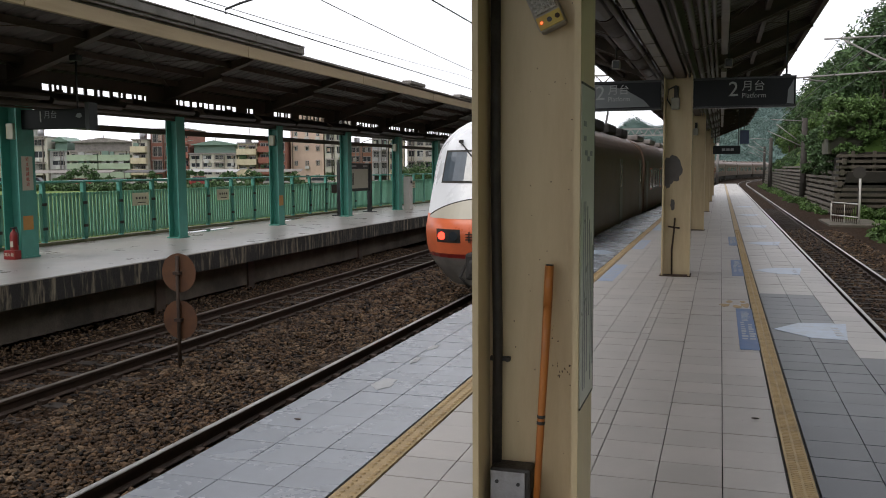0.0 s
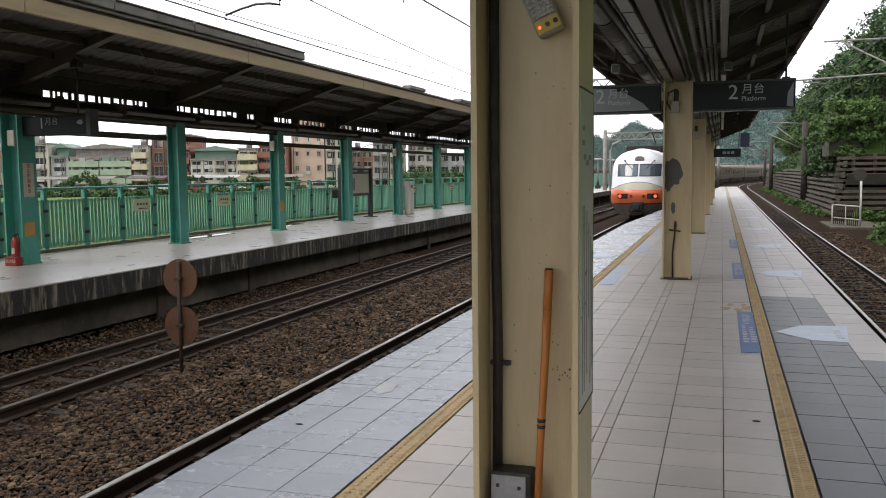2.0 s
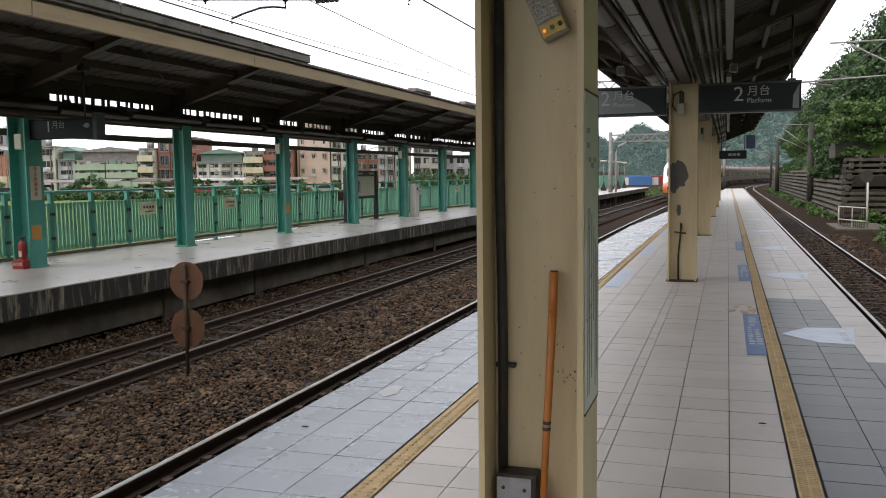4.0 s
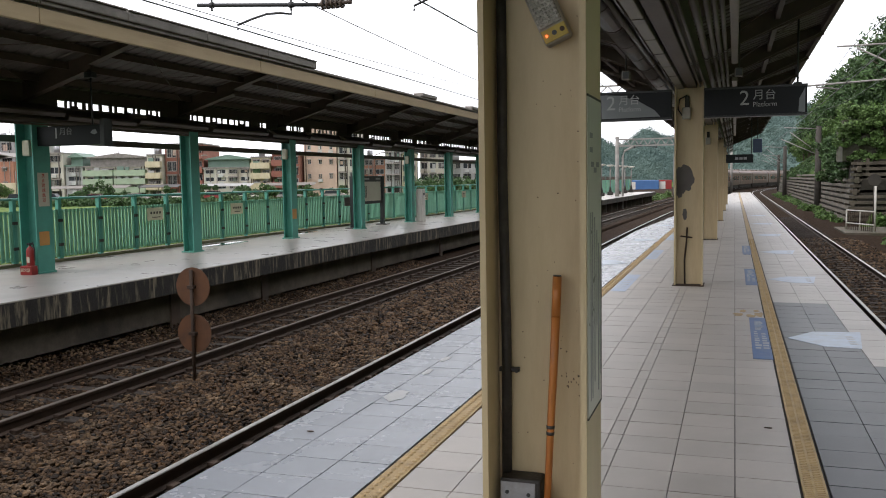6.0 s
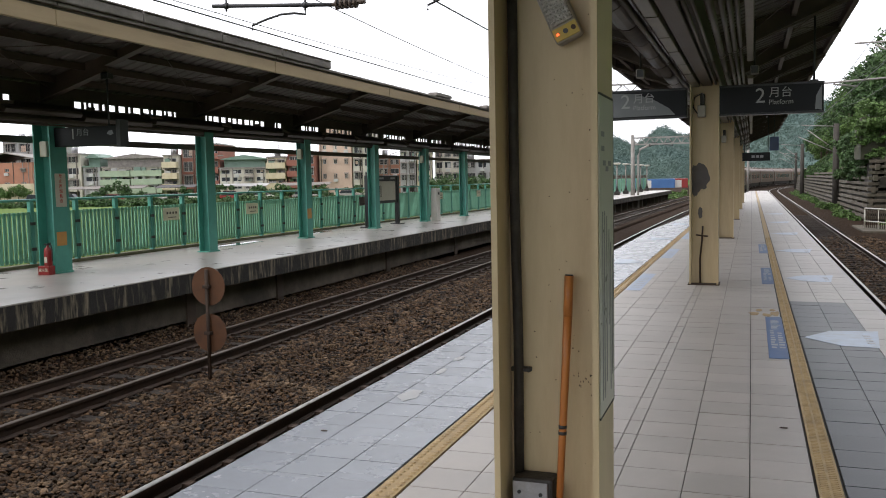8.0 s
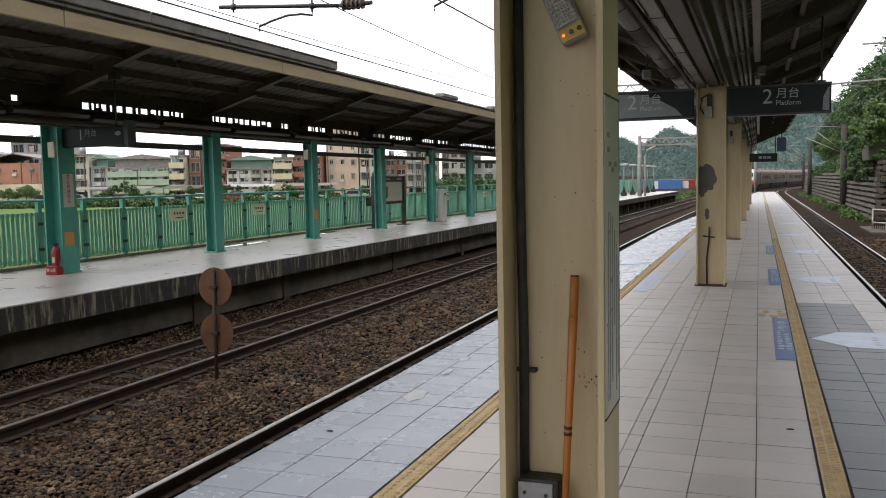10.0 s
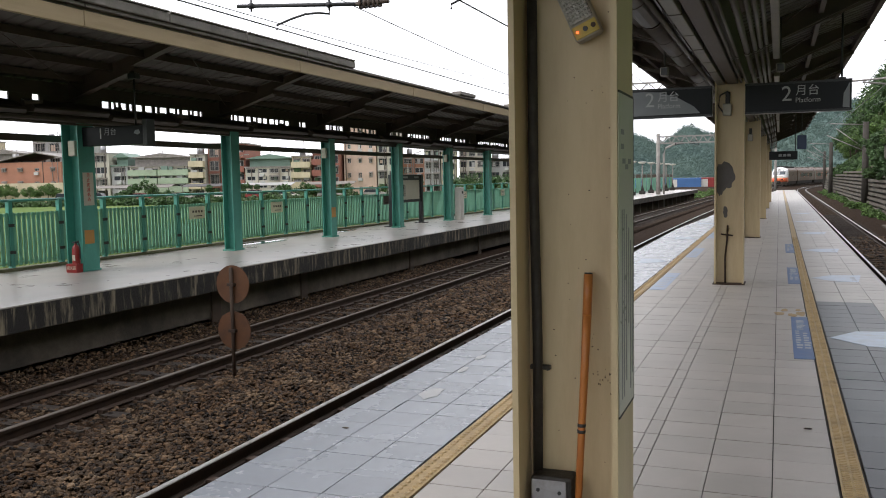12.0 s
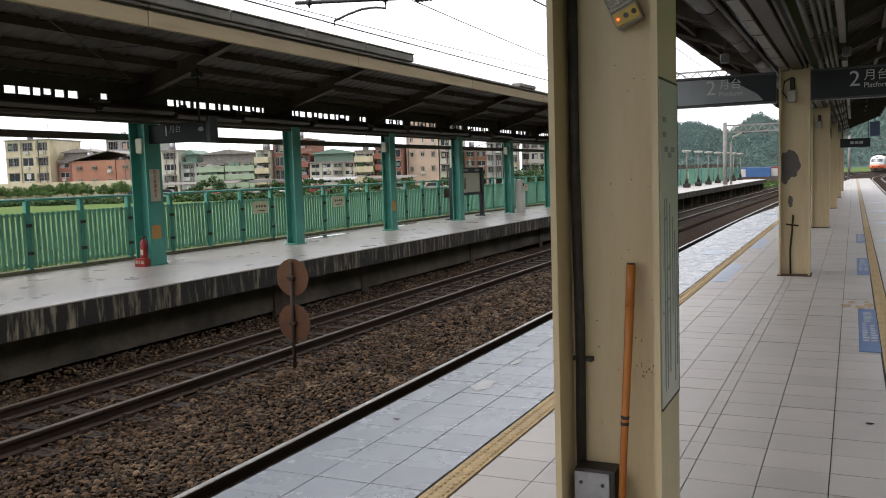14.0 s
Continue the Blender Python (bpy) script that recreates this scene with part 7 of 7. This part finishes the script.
def build_coach():
    car = thing("train_coach", "grey-brown passenger coach with a row of dark windows", "train car", group="coaches of the train")
    zs = [0.86] + [0.86 + i * 0.2 for i in range(1, 9)] + [2.5 + 0.1 * i for i in range(0, 12)] + [3.64]
    prof = [(-half_width(z), z) for z in zs] + [(half_width(z), z) for z in reversed(zs)]
    body = B()
    loft(body, [[(x, y, z) for x, z in prof] for y in (0.3, CAR - 0.3)])
    part("body", body, M_side, car)
    for sx in (-1, 1):
        for k in range(12):
            y = 2.6 + k * 1.28
            bm = B()
            box(bm, sx * 1.425, sx * 1.438, y, y + 0.95, 1.62, 2.48)
            w = part("window_frame", bm, M_orange if k % 4 == 0 else M_skirt, car)
            bm = B()
            box(bm, sx * 1.43, sx * 1.444, y + 0.06, y + 0.89, 1.68, 2.42)
            part("pane", bm, M_glass, w)
        for y in (1.0, CAR - 1.9):
            bm = B()
            box(bm, sx * 1.425, sx * 1.44, y, y + 0.85, 0.95, 2.75)
            part("door", bm, M_skirt, car)
    for y in (3, 9, 15):
        bm = B()
        box(bm, -0.9, 0.9, y, y + 2.6, 3.58, 3.8, 0.05)
        part("roof_unit", bm, M_gutter, car)
    bm = B()
    box(bm, -1.2, 1.2, 1, CAR - 1, 0.3, 0.86)
    part("underframe", bm, M_under, car)
    bm = B()
    box(bm, -0.7, 0.7, -0.05, 0.35, 0.9, 3.0)
    part("gangway", bm, M_under, car)
    build_bogie(car, 3.2)
    build_bogie(car, CAR - 3.2)
    return car


TAIL_CAR, TAIL_LEN = build_tail_car()
COACH = build_coach()
COACHES = [COACH] + [copy_thing(COACH, pose(0, 60, 0)) for _ in range(9)]


def car_pose(s0, length):
    a, b = on_line(LINE_MID, s0), on_line(LINE_MID, s0 + length)
    h = math.atan2(b[0] - a[0], b[1] - a[1])
    return pose(a[0], a[1], RAIL_Z, 0, 0, -math.degrees(h))


def motions():
    times = [0.5 * k for k in range(29)]
    walk(TAIL_CAR, [(t, car_pose(tail_s(t), TAIL_LEN)) for t in times])
    for i, c in enumerate(COACHES):
        walk(c, [(t, car_pose(tail_s(t) + TAIL_LEN + 0.3 + i * CAR, CAR)) for t in times])


motions()
